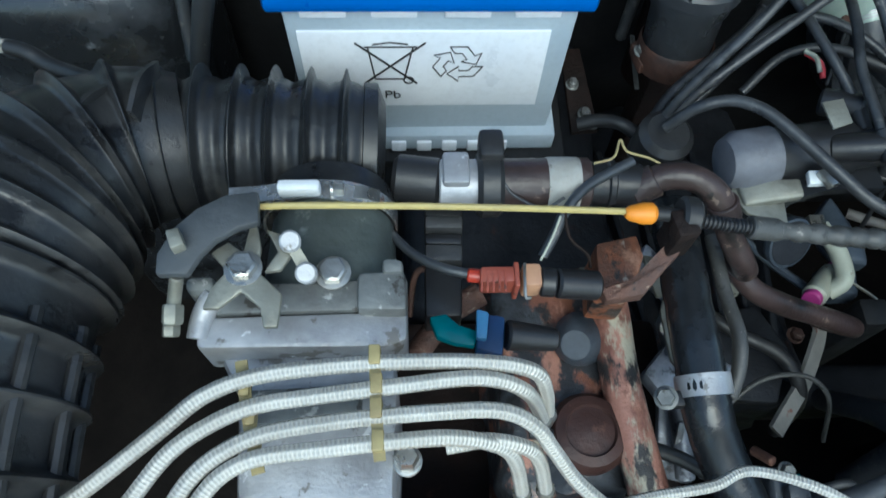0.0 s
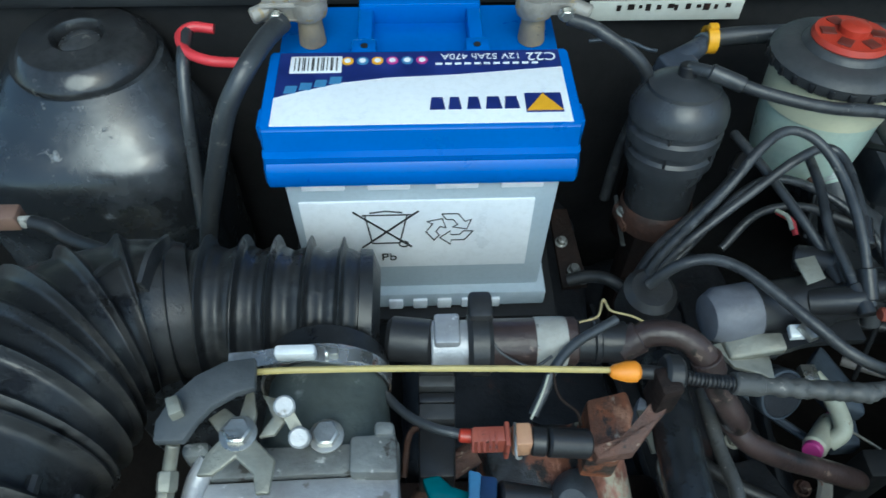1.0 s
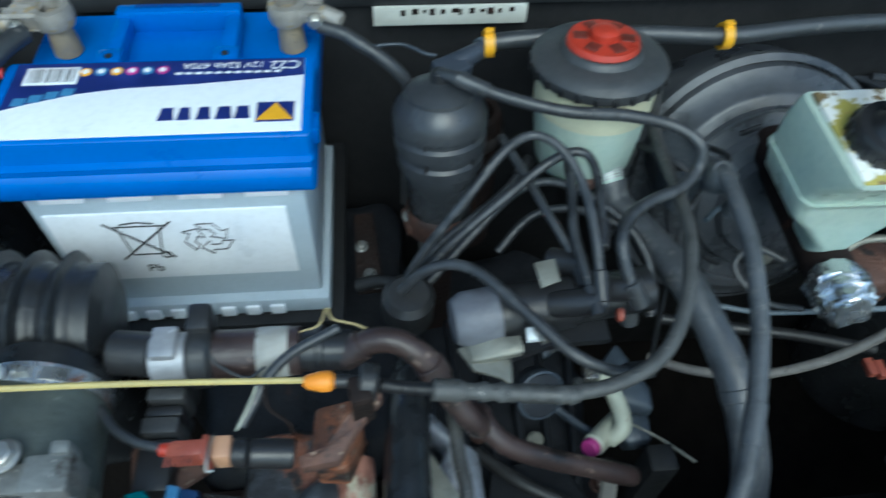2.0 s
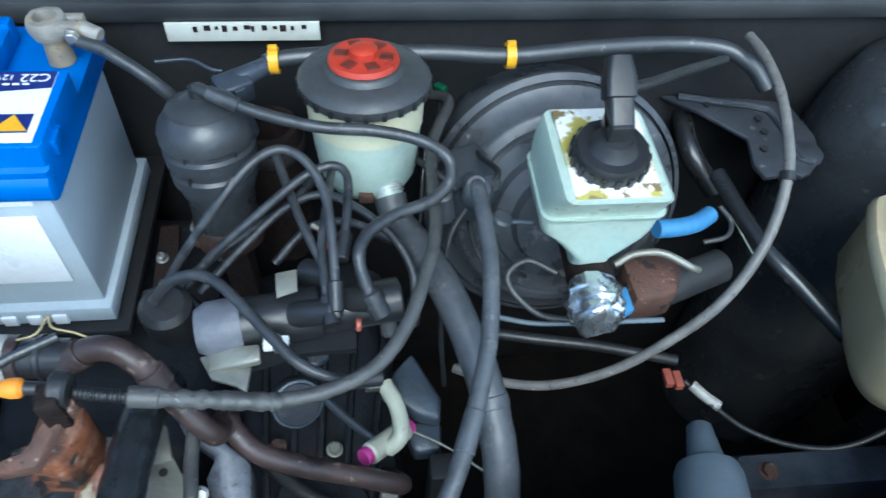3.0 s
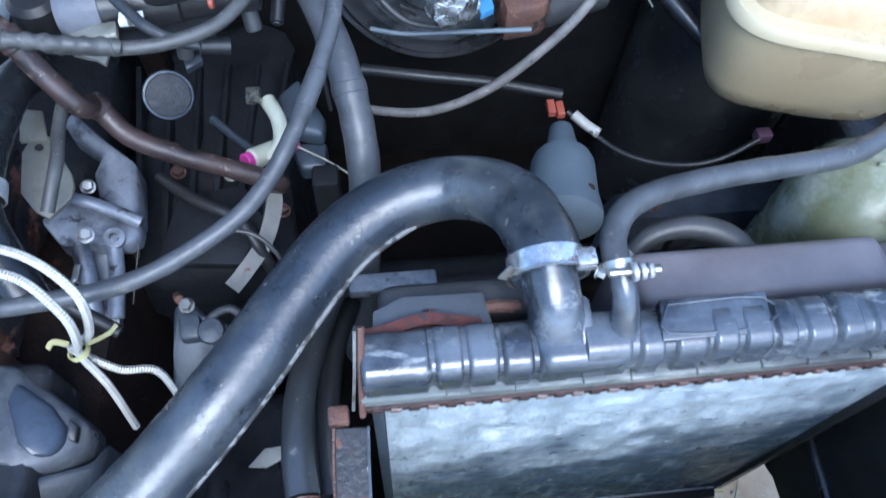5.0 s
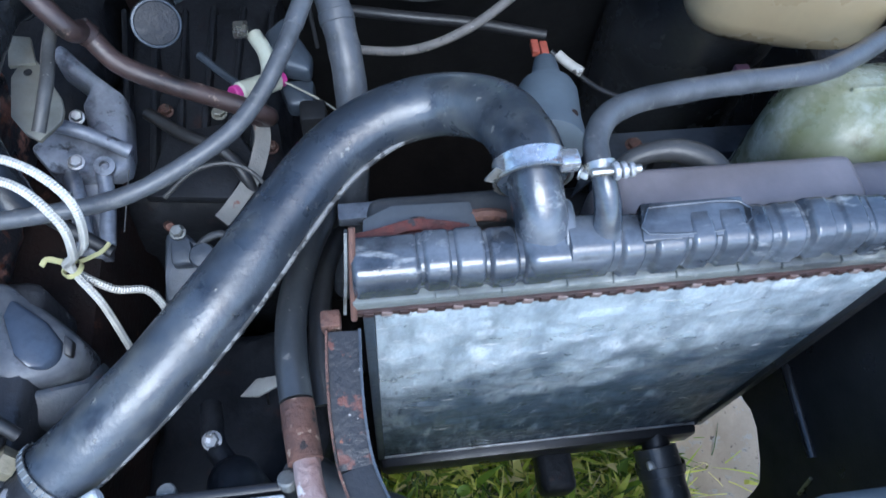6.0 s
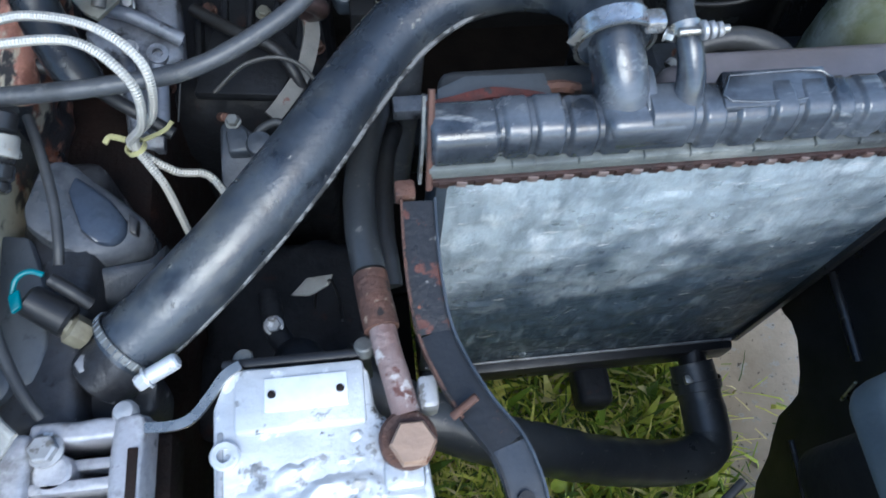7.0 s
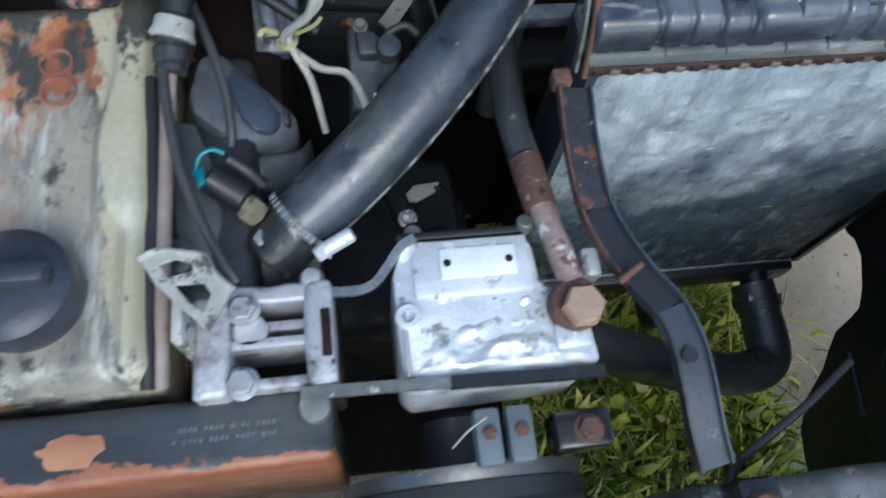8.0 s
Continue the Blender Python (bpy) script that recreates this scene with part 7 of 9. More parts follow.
part("foot", box((0.575, 0.25, 0.172), (0.603, 0.28, 0.615), 0.004), M_black_paint, mo, "black foot")
hose("wire", [(0.6340, 0.4020, 0.5550), (0.6610, 0.3770, 0.5450), (0.6840, 0.3520, 0.5450), (0.7130, 0.3330, 0.5500), (0.7460, 0.3210, 0.5600), (0.7760, 0.3210, 0.5700), (0.8080, 0.3290, 0.5850)], 0.0028, M_rubber_matt, "thin black wire to the coolant tank", "wire", "thin wires")
hose("wire_sleeve", [(0.6400, 0.3970, 0.5560), (0.6510, 0.3850, 0.5530), (0.6630, 0.3740, 0.5510)], 0.0055, M_dirty_white, "short white sleeve on a wire", "sleeve")
wc = thing("wire_connector", (0.8120, 0.3400, 0.5850), "small dull purple connector at the wire end", "connector")
part("connector", box((0.8040, 0.3270, 0.5790), (0.8190, 0.3390, 0.5910), 0.002), mat("dull purple plastic", (0.13, 0.06, 0.10), 0.5, 0, (0.07, 0.04, 0.06), 50, 0.5, 0.2), wc)
rp = thing("wire_connector", (0.6240, 0.4090, 0.5500), "small red wire connectors", "connector")
for p in ((0.6160, 0.4040, 0.5600), (0.6250, 0.4010, 0.5600)):
    part("connector", box(Vector(p) - Vector((0.004, 0.009, 0.004)), Vector(p) + Vector((0.004, 0.009, 0.004)), 0.001), M_redbrown, rp)
hose("steering_rod", [(0.4230, 0.4720, 0.5600), (0.4870, 0.4580, 0.5600), (0.5560, 0.4440, 0.5600), (0.6330, 0.4260, 0.5550)], 0.006, M_rubber_matt, "dark grey rod across the deep engine bay", "rod")
cm = thing("crossmember", (0.66, 0.32, 0.36), "dusty blue-grey crossmember deep in the engine bay", "crossmember")
part("dark_arm", lumpy((0.30, 0.285, 0.33), (0.70, 0.335, 0.395), 0.014, 0.004, 24, 4), M_black_dusty, cm, "black painted arm")
part("beam", loft([(0.690, 1.055, 0.305, 0.368, 0.415, 0.008), (0.695, 1.055, 0.312, 0.360, 0.455, 0.010), (0.705, 1.055, 0.318, 0.354, 0.468, 0.008)]), M_sol, cm, "dusty blue-grey box beam")
for x in (0.735, 0.905):
    part("bolt", hexbolt((x, 0.336, 0.468), (0, 0, 1), 0.008, 0.006), M_rust, cm, "rusty bolt")
part("gusset", slab([(0.690, 0.345, 0.440), (0.715, 0.352, 0.460), (0.712, 0.322, 0.460), (0.672, 0.316, 0.400)], 0.006, 0.001), M_sol, cm)
hn = thing("horn", (0.67, 0.18, 0.60), "dusty dark trumpet horn behind the support beam", "horn")
part("trumpet", sweep(spline([(0.6240, 0.1800, 0.640), (0.6420, 0.1910, 0.652), (0.6750, 0.1940, 0.655), (0.7040, 0.1830, 0.648), (0.7220, 0.1600, 0.630)], 10), lambda s, l: 0.0075 + 0.010 * (s / l) ** 2, 18), M_grey_plastic, hn)
part("mouth_ring", strap((0.6240, 0.1800, 0.640), (-0.8, -0.5, -0.5), 0.0078, 0.006, 0.0016, 20), M_dirty_white, hn, "pale end ring")
part("bracket", box((0.660, 0.1880, 0.560), (0.676, 0.1960, 0.648), 0.001), M_black_dusty, hn)



# ---- ignition ----
di = thing("ignition_coil", (0.2470, 0.4010, 0.7000), "grey-capped black ignition distributor lying on a bracket", "distributor")
dA, dB = Vector((0.1980, 0.3730, 0.7350)), Vector((0.3470, 0.3940, 0.7350))
part("end_cap", lathe([(0.004, 0), (0.016, 0.002), (0.0205, 0.010), (0.021, 0.034)], axis_to(dA, dB - dA), 28), mat("mottled lavender-grey cap", (0.17, 0.18, 0.21), 0.5, 0.05, (0.09, 0.092, 0.108), 40, 0.5, 0.3, 180, ((0.14, 0.14, 0.16), 0.06, 60, 0.12)), di, "dull grey end cap")
part("body", lathe([(0.0195, 0.034), (0.0195, 0.09), (0.017, 0.092), (0.017, 0.150), (0.012, 0.152)], axis_to(dA, dB - dA), 28), M_plastic, di)
part("base_plate", slab([(0.2020, 0.3560, 0.7280), (0.2340, 0.3640, 0.7280), (0.2390, 0.3450, 0.7280), (0.2370, 0.3260, 0.7280), (0.2290, 0.3320, 0.7280), (0.2120, 0.3380, 0.7280)], 0.004, 0.001), M_zinc_dull, di, "pale steel bracket")
part("rail", strip([(0.2360, 0.3560, 0.7220), (0.2710, 0.3660, 0.7220), (0.3130, 0.3680, 0.7220)], 0.020, 0.006), M_plastic, di, "black rail")
part("clip", slab([(0.2530, 0.3560, 0.7520), (0.2610, 0.3590, 0.7520), (0.2660, 0.3470, 0.7520), (0.2580, 0.3440, 0.7520)], 0.006, 0.001), M_steel, di, "bright metal clip")
part("tape", slab([(0.2580, 0.3980, 0.7680), (0.2730, 0.4010, 0.7680), (0.2740, 0.3820, 0.7680), (0.2600, 0.3770, 0.7680)], 0.0015, 0.0002), M_zinc_dull, di, "scrap of grey tape")
for p, q in (((0.2680, 0.3770, 0.7450), (0.3020, 0.3690, 0.7600)), ((0.2970, 0.3910, 0.7420), (0.3320, 0.3790, 0.7580)), ((0.2750, 0.4190, 0.7420), (0.2980, 0.4050, 0.7520))):
    part("boot", cyl(p, q, 0.0098, 0.002, 18), M_plastic, di, "black rubber boot")
# Dark face paints the dish's shading; the paler ring its lit edge.
part("round_cover", lathe([(0.019, -0.012), (0.0195, 0.0), (0.017, 0.003), (0.008, 0.004), (0.002, 0.004)], axis_to((0.2660, 0.3420, 0.6750), (0.35, -0.9, 0.75)), 26), M_gear, di, "dark round end cover")
part("cover_rim", lathe([(0.0195, -0.004), (0.0203, 0.0), (0.0195, 0.0022), (0.0178, 0.0026)], axis_to((0.2660, 0.3420, 0.6750), (0.35, -0.9, 0.75)), 26, False), M_bbl, di, "grey ring painted as the lit edge")
part("red_seal", cyl((0.3140, 0.3640, 0.7480), (0.3180, 0.3640, 0.7480), 0.005, 0.001, 14), M_redbrown, di)


def lead(pts, label, r=0.0036):
    return piped("ignition_lead", pts, r, M_dusty_lead, label, [(0.97, 0.022, 0.0022)], "ignition lead", "ignition leads", 10, M_plastic)


lead([(0.1640, 0.4130, 0.7150), (0.1800, 0.4250, 0.7450), (0.2160, 0.4440, 0.7900), (0.2410, 0.4650, 0.8100), (0.2620, 0.4760, 0.8150), (0.2810, 0.4670, 0.8120), (0.2950, 0.4440, 0.8000), (0.3000, 0.4050, 0.7850), (0.3010, 0.3630, 0.7600)], "black ignition lead arching over the others")
lead([(0.1810, 0.4280, 0.7150), (0.2050, 0.4400, 0.7400), (0.2480, 0.4600, 0.7700), (0.2780, 0.4740, 0.7880), (0.3000, 0.4810, 0.7920), (0.3110, 0.4700, 0.7900), (0.3100, 0.4350, 0.7850), (0.3050, 0.4000, 0.7780)], "black ignition lead in a tall arch")
lead([(0.1880, 0.4330, 0.7000), (0.2260, 0.4620, 0.7250), (0.2590, 0.4870, 0.7400), (0.2880, 0.4950, 0.7450), (0.3170, 0.4790, 0.7450), (0.3460, 0.4530, 0.7350), (0.3600, 0.4250, 0.7200), (0.3570, 0.3900, 0.7000)], "black ignition lead in a low arch")
lead([(0.2460, 0.4600, 0.7000), (0.2740, 0.4790, 0.7200), (0.3060, 0.4780, 0.7300), (0.3390, 0.4610, 0.7300)], "black ignition lead under the arches")
lead([(0.1650, 0.4020, 0.7350), (0.1810, 0.4040, 0.7550), (0.2010, 0.4020, 0.7650), (0.2190, 0.3910, 0.7680), (0.2370, 0.3720, 0.7660), (0.2570, 0.3490, 0.7620), (0.2770, 0.3290, 0.7570), (0.3020, 0.3200, 0.7500), (0.3280, 0.3240, 0.7420)], "grey-black ignition lead curving under the throttle cable", 0.0042)
lead([(0.2510, 0.5220, 0.7700), (0.2630, 0.4820, 0.7700), (0.2760, 0.4450, 0.7650), (0.2900, 0.4140, 0.7550), (0.2940, 0.3960, 0.7500)], "straight black ignition lead by the reservoir")
lead([(0.2980, 0.4930, 0.7750), (0.2950, 0.4580, 0.7750), (0.2910, 0.4230, 0.7700), (0.2940, 0.3860, 0.7650), (0.2970, 0.3640, 0.7600)], "straight black ignition lead below the reservoir")
lead([(0.1650, 0.4270, 0.7000), (0.1880, 0.4560, 0.7050), (0.2180, 0.4810, 0.7100), (0.2580, 0.5140, 0.7150), (0.2810, 0.5420, 0.7200)], "black ignition lead deep beside the battery")
hose("wire", [(0.2820, 0.4690, 0.7350), (0.2900, 0.4590, 0.7350), (0.2920, 0.4490, 0.7300)], 0.0022, M_red_wire, "red and white wire end among the leads", "wire", "thin wires")
hose("wire", [(0.2800, 0.4690, 0.7370), (0.2870, 0.4620, 0.7370), (0.2890, 0.4520, 0.7330)], 0.0018, M_green_white, "white wire end among the leads", "wire", "thin wires")
lbk = thing("loom_block", (0.1690, 0.4230, 0.6800), "black rubber block gathering the ignition leads", "wiring")
part("block", cyl((0.1690, 0.4080, 0.6900), (0.1700, 0.4040, 0.7280), 0.020, 0.005, 22), M_rubber_matt, lbk)

# ---- hoses in the middle ----
M_gloss = mat("oily black rubber", (0.006, 0.007, 0.009), 0.22, 0, (0.018, 0.020, 0.023), 20, 0.5, 0.2, 160)
piped("coolant_hose", [(0.1720, 0.3530, 0.7000), (0.1660, 0.3190, 0.7150), (0.1630, 0.2690, 0.7200), (0.1630, 0.2390, 0.7200), (0.1640, 0.2130, 0.7150), (0.1730, 0.1890, 0.7000), (0.1910, 0.1580, 0.6800)], 0.0150, M_gloss, "thick black coolant hose with a pale clamp", [(0.04, 0.014, 0.0018)], "hose", "thick hoses", 22)
hc = thing("hose_clamp", (0.1710, 0.2300, 0.7000), "pale zinc hose clamp with a side bolt", "hose clamp")
part("band", strap((0.1640, 0.2250, 0.7170), Vector((0.1650, 0.2130, 0.7150)) - Vector((0.1640, 0.2360, 0.7190)), 0.0154, 0.013, 0.0014, 32), M_alu, hc)
part("bolt", hexbolt((0.1380, 0.2170, 0.7220), (-0.4, -0.2, 1), 0.0056, 0.008), M_alu_dirty, hc)
part("lug", box(Vector((0.1370, 0.2120, 0.7120)), Vector((0.1510, 0.2220, 0.7210)), 0.002), M_plastic, hc)
hose("small_hose", [(0.1970, 0.3350, 0.7000), (0.1980, 0.2920, 0.7000), (0.2010, 0.2640, 0.7000), (0.1990, 0.2430, 0.6950), (0.1940, 0.2270, 0.6850)], 0.0050, M_sheath, "thin grey-black hose beside the coolant hose", "hose", "small hoses")
piped("crankcase_hose", [(0.1290, 0.3380, 0.7620), (0.1440, 0.3410, 0.7700), (0.1610, 0.3380, 0.7720), (0.1780, 0.3290, 0.7620), (0.1930, 0.3180, 0.7350), (0.2130, 0.3070, 0.7050)] + [(0.2150, 0.3250, 0.6850), (0.2350, 0.3100, 0.6650), (0.2680, 0.3040, 0.6450), (0.3050, 0.3020, 0.6250), (0.3440, 0.3010, 0.6000)] + [(0.3310, 0.3190, 0.5750)], 0.0084, M_brown, "brown-red oil-stained breather hose", [(0.02, 0.016, 0.002), (0.30, 0.014, 0.0018), (0.55, 0.012, 0.0016)], "hose", "thick hoses", 16)
wv = thing("vacuum_valve", (0.33, 0.34, 0.57), "off-white plastic valve with magenta ends on a cream tube", "valve")
part("body", cyl((0.318, 0.328, 0.601), (0.351, 0.357, 0.584), 0.0098, 0.002, 18), M_green_white, wv)
part("end_ring", cyl((0.3135, 0.324, 0.6035), (0.319, 0.329, 0.6005), 0.0078, 0.001, 16), M_pink, wv, "magenta end ring")
part("end_ring", cyl((0.350, 0.356, 0.5845), (0.3555, 0.361, 0.5815), 0.0078, 0.001, 16), M_pink, wv, "magenta end ring")
part("tube", tube([(0.3340, 0.3340, 0.5950), (0.3460, 0.3420, 0.6050), (0.3440, 0.3660, 0.6100), (0.3340, 0.3880, 0.6120)], 0.0074, 14), M_green_white, wv, "cream curved tube")
part("tip", box(Vector((0.3170, 0.3760, 0.6200)), Vector((0.3300, 0.3910, 0.6280)), 0.001), M_steel, wv, "bright clip")
hose("wire", [(0.355, 0.355, 0.585), (0.385, 0.345, 0.57), (0.42, 0.325, 0.555)], 0.0012, M_zinc_dull, "thin pale wire from the valve", "wire", "thin wires")
ws = thing("metal_strip", (0.33, 0.24, 0.55), "pale corroded metal strip behind the hose", "bracket")
part("strip", strip([(0.334, 0.314, 0.575), (0.333, 0.300, 0.563), (0.322, 0.272, 0.548), (0.303, 0.246, 0.540), (0.292, 0.232, 0.538)], 0.015, 0.004, (0.5, -0.3, 1)), mat("dull cream coating", (0.26, 0.25, 0.225), 0.55, 0, (0.15, 0.145, 0.135), 40, 0.5, 0.3, 200, ((0.16, 0.07, 0.05), 0.05, 50)), ws)
# cable that loops across the front of the engine
piped("heater_cable", [(0.409, 0.475, 0.775), (0.411, 0.459, 0.783), (0.413, 0.425, 0.779), (0.413, 0.39, 0.771), (0.404, 0.33, 0.751), (0.375, 0.253, 0.729), (0.343, 0.209, 0.708), (0.305, 0.182, 0.698), (0.261, 0.163, 0.690), (0.212, 0.153, 0.690), (0.142, 0.148, 0.690), (0.09, 0.148, 0.690)], 0.0064, M_cablegrey, "long black cable looping over the engine", [(0.02, 0.02, 0.002), (0.42, 0.03, 0.0008)], "cable", seg=14)
hb_ = thing("grommet_block", (0.4160, 0.5390, 0.7000), "blue-grey dusty bundle of plugs near the firewall", "connector")
M_bg2 = mat("dusty blue-black plastic", (0.028, 0.034, 0.042), 0.4, 0, (0.065, 0.072, 0.08), 25, 0.5, 0.2, 200)
part("ring", lathe([(0.006, 0), (0.0115, 0.002), (0.012, 0.012), (0.009, 0.016), (0.006, 0.016)], axis_to((0.411, 0.466, 0.768), (0.1, -0.3, 1)), 24), M_bg2, hb_)
for k, (dx, dy) in enumerate(((-0.022, 0.006), (0.014, 0.022), (-0.012, 0.030), (0.020, -0.006))):
    part("plug", cyl((0.411 + dx, 0.468 + dy, 0.735), (0.411 + dx * 1.2, 0.466 + dy, 0.768 - 0.006 * k), 0.0088, 0.002, 14), M_bg2, hb_)
part("body", slab([(0.3990, 0.5700, 0.7250), (0.4320, 0.5800, 0.7250), (0.4490, 0.5390, 0.7250), (0.4310, 0.5050, 0.7250), (0.3960, 0.5130, 0.7250)], 0.04, 0.008), M_bg2, hb_)
for k, pts in enumerate(((  (0.398, 0.48, 0.76), (0.380, 0.50, 0.765), (0.37, 0.54, 0.74), (0.372, 0.60, 0.70)), ((0.42, 0.482, 0.755), (0.435, 0.50, 0.76), (0.43, 0.55, 0.73), (0.425, 0.61, 0.70)), ((0.405, 0.47, 0.75), (0.39, 0.45, 0.73), (0.385, 0.42, 0.66), (0.39, 0.40, 0.58)))):
    part("plug_wire", tube(pts, 0.0032 - 0.0005 * k, 8), M_rubber_matt, hb_, "black wire")
hose("thin_hose", [(0.0640, 0.2110, 0.6650), (0.1100, 0.2040, 0.6650), (0.1410, 0.1990, 0.6620), (0.1700, 0.1900, 0.6550), (0.2040, 0.1700, 0.6450), (0.2340, 0.1540, 0.6300)], 0.0052, M_rubber_matt, "black hose beside the cable", "hose", "small hoses")

# ---- brackets on the engine's right flank ----
gb = thing("lifting_bracket", (0.175, 0.29, 0.60), "pale grey steel bracket with a hole", "bracket")
part("plate", slab([(0.1610, 0.2900, 0.6760), (0.1660, 0.3030, 0.6770), (0.1720, 0.3070, 0.6770), (0.1785, 0.3050, 0.6770), (0.1890, 0.2870, 0.6745), (0.1990, 0.2705, 0.6720), (0.2015, 0.2600, 0.6700), (0.2005, 0.2500, 0.6690), (0.1867, 0.2330, 0.6680), (0.1760, 0.2400, 0.6690), (0.1640, 0.2560, 0.6710)], 0.004, 0.0008), M_zinc_dull, gb)
part("hole", lathe([(0.0032, 0), (0.0032, 0.0006)], axis_to((0.1735, 0.2935, 0.6765), (0, -0.05, 1)), 14), M_ink, gb, "dark bolt hole")
part("arm", slab([(0.1540, 0.3310, 0.6800), (0.1715, 0.3280, 0.6800), (0.1790, 0.3010, 0.6790), (0.1590, 0.2990, 0.6790)], 0.004, 0.0008), M_zinc_dull, gb)
ab = thing("mount_casting", (0.20, 0.26, 0.50), "mauve-grey cast engine bracket with lugs", "bracket")
part("upper_arm", slab([(0.1730, 0.3640, 0.6400), (0.1990, 0.3410, 0.6250), (0.2220, 0.3250, 0.6120), (0.2250, 0.2730, 0.6020), (0.2050, 0.2820, 0.6060), (0.1930, 0.2920, 0.6100), (0.1880, 0.3130, 0.6150), (0.1960, 0.3290, 0.6220), (0.1660, 0.3490, 0.6400)], 0.035, 0.005), M_purple_grey, ab)
part("web", slab([(0.1580, 0.2600, 0.6280), (0.1790, 0.2820, 0.6280), (0.2040, 0.2760, 0.6160), (0.2290, 0.2680, 0.6020), (0.2280, 0.2530, 0.6020), (0.2190, 0.2460, 0.6040), (0.1950, 0.2430, 0.6120), (0.1770, 0.2360, 0.6220)], 0.020, 0.004), M_purple_grey, ab)
part("crest", tube([(0.1770, 0.2750, 0.6360), (0.1970, 0.2710, 0.6300), (0.2150, 0.2680, 0.6180), (0.2300, 0.2640, 0.6080)], 0.006, 10), M_purple_grey, ab)
part("rib", tube([(0.2090, 0.2510, 0.6060), (0.2110, 0.2260, 0.5940), (0.2100, 0.1900, 0.5800)], 0.0065, 10), M_purple_grey, ab)
part("rib", tube([(0.1850, 0.2460, 0.6120), (0.1890, 0.2250, 0.6000), (0.1930, 0.1910, 0.5800)], 0.0075, 10), M_purple_grey, ab)
part("back_plate", slab([(0.1770, 0.2500, 0.5980), (0.2100, 0.2510, 0.5940), (0.2060, 0.1900, 0.5600), (0.1770, 0.1930, 0.5600)], 0.01, 0.002), M_purple_grey, ab)
part("bolt", hexbolt((0.1860, 0.2990, 0.6150), (0.3, -0.5, 1), 0.0050, 0.008), M_steel, ab, "bright bolt")
part("bolt", hexbolt((0.1940, 0.2460, 0.6220), (0.2, -0.3, 1), 0.0052, 0.005), M_alu, ab)
part("clip", slab([(0.1840, 0.2260, 0.6120), (0.1890, 0.2250, 0.6120), (0.1860, 0.2130, 0.6060), (0.1800, 0.2110, 0.6060)], 0.003, 0.0006), M_alu_dirty, ab, "bright clip")
part("eye", lathe([(0.0085, 0), (0.0085, 0.006), (0.004, 0.0065), (0.0038, 0.002), (0.001, 0.002)], axis_to((0.2110, 0.2500, 0.6060), (0.2, -0.3, 1)), 18), M_purple_grey, ab)

hose("wire", [(0.2280, 0.2510, 0.6000), (0.2250, 0.2260, 0.5900), (0.2220, 0.2020, 0.5800)], 0.0007, M_sheath, "thin straight tan wire below the casting", "wire", "thin wires")
M_winblue = mat("glossy blue-black plastic", (0.03, 0.042, 0.065), 0.18, 0, (0.055, 0.07, 0.10), 30, 0.5, 0.1)
pc = thing("plug_cover", (0.19, 0.10, 0.56), "grey plastic distributor shield with a dark window", "cover")
M_shield = layered("grey plastic shield", (0.085, 0.094, 0.110), [((0.145, 0.155, 0.175), 26, 0.48, 0.64, (1, 1, 1), None), ((0.045, 0.050, 0.060), 22, 0.54, 0.66, (1, 1, 1), None), ((0.025, 0.026, 0.028), 60, 0.60, 0.68, (1, 1, 1), None)], 0.34, 0.0, 0.2, 220, 0.3)
part("shield", slab([(0.1473, 0.1293, 0.6440), (0.1408, 0.0928, 0.6470), (0.1428, 0.0778, 0.6461), (0.1566, 0.0674, 0.6391), (0.1726, 0.0610, 0.6313), (0.1910, 0.0610, 0.6225), (0.2107, 0.0718, 0.6138), (0.2150, 0.0919, 0.6124), (0.1960, 0.1087, 0.6208), (0.1713, 0.1290, 0.6321), (0.1619, 0.1375, 0.6365)], 0.045, 0.009), M_shield, pc)
part("window", slab([(0.1700, 0.1200, 0.6390), (0.1672, 0.1050, 0.6405), (0.1760, 0.0775, 0.6350), (0.1850, 0.0685, 0.6310), (0.1950, 0.0685, 0.6270), (0.2020, 0.0765, 0.6230), (0.2020, 0.0890, 0.6230), (0.1920, 0.1035, 0.6280)], 0.010, 0.004), M_winblue, pc, "dark blue-black window")
part("tab", slab([(0.2040, 0.0940, 0.6250), (0.2100, 0.0890, 0.6210), (0.2090, 0.0780, 0.6190), (0.2040, 0.0800, 0.6210)], 0.006, 0.0012), M_plastic, pc)
part("lower_body", slab([(0.1560, 0.0700, 0.6260), (0.1800, 0.0580, 0.6150), (0.2130, 0.0680, 0.6020), (0.2230, 0.0840, 0.5980), (0.2160, 0.0480, 0.5920), (0.1950, 0.0340, 0.5950), (0.1680, 0.0380, 0.6100)], 0.05, 0.010), M_sol, pc, "grimy lower body")
sw = thing("starter_solenoid", (0.27, 0.13, 0.47), "dusty blue-grey solenoid housing behind the hose", "solenoid")
part("housing", slab([(0.2560, 0.1950, 0.5850), (0.2700, 0.1980, 0.5850), (0.2830, 0.1850, 0.5850), (0.3020, 0.1780, 0.5800), (0.2960, 0.1610, 0.5750), (0.2790, 0.1440, 0.5700), (0.2760, 0.1250, 0.5600), (0.2530, 0.1280, 0.5600), (0.2560, 0.1580, 0.5750)], 0.06, 0.004), M_sol, sw)
part("shoulder", slab([(0.2630, 0.1830, 0.5950), (0.2800, 0.1820, 0.5950), (0.2830, 0.1620, 0.5900), (0.2650, 0.1620, 0.5900)], 0.012, 0.003), M_sol, sw)
part("nut", hexbolt((0.2680, 0.1930, 0.5880), (0, -0.2, 1), 0.0052, 0.006), M_alu_dirty, sw)
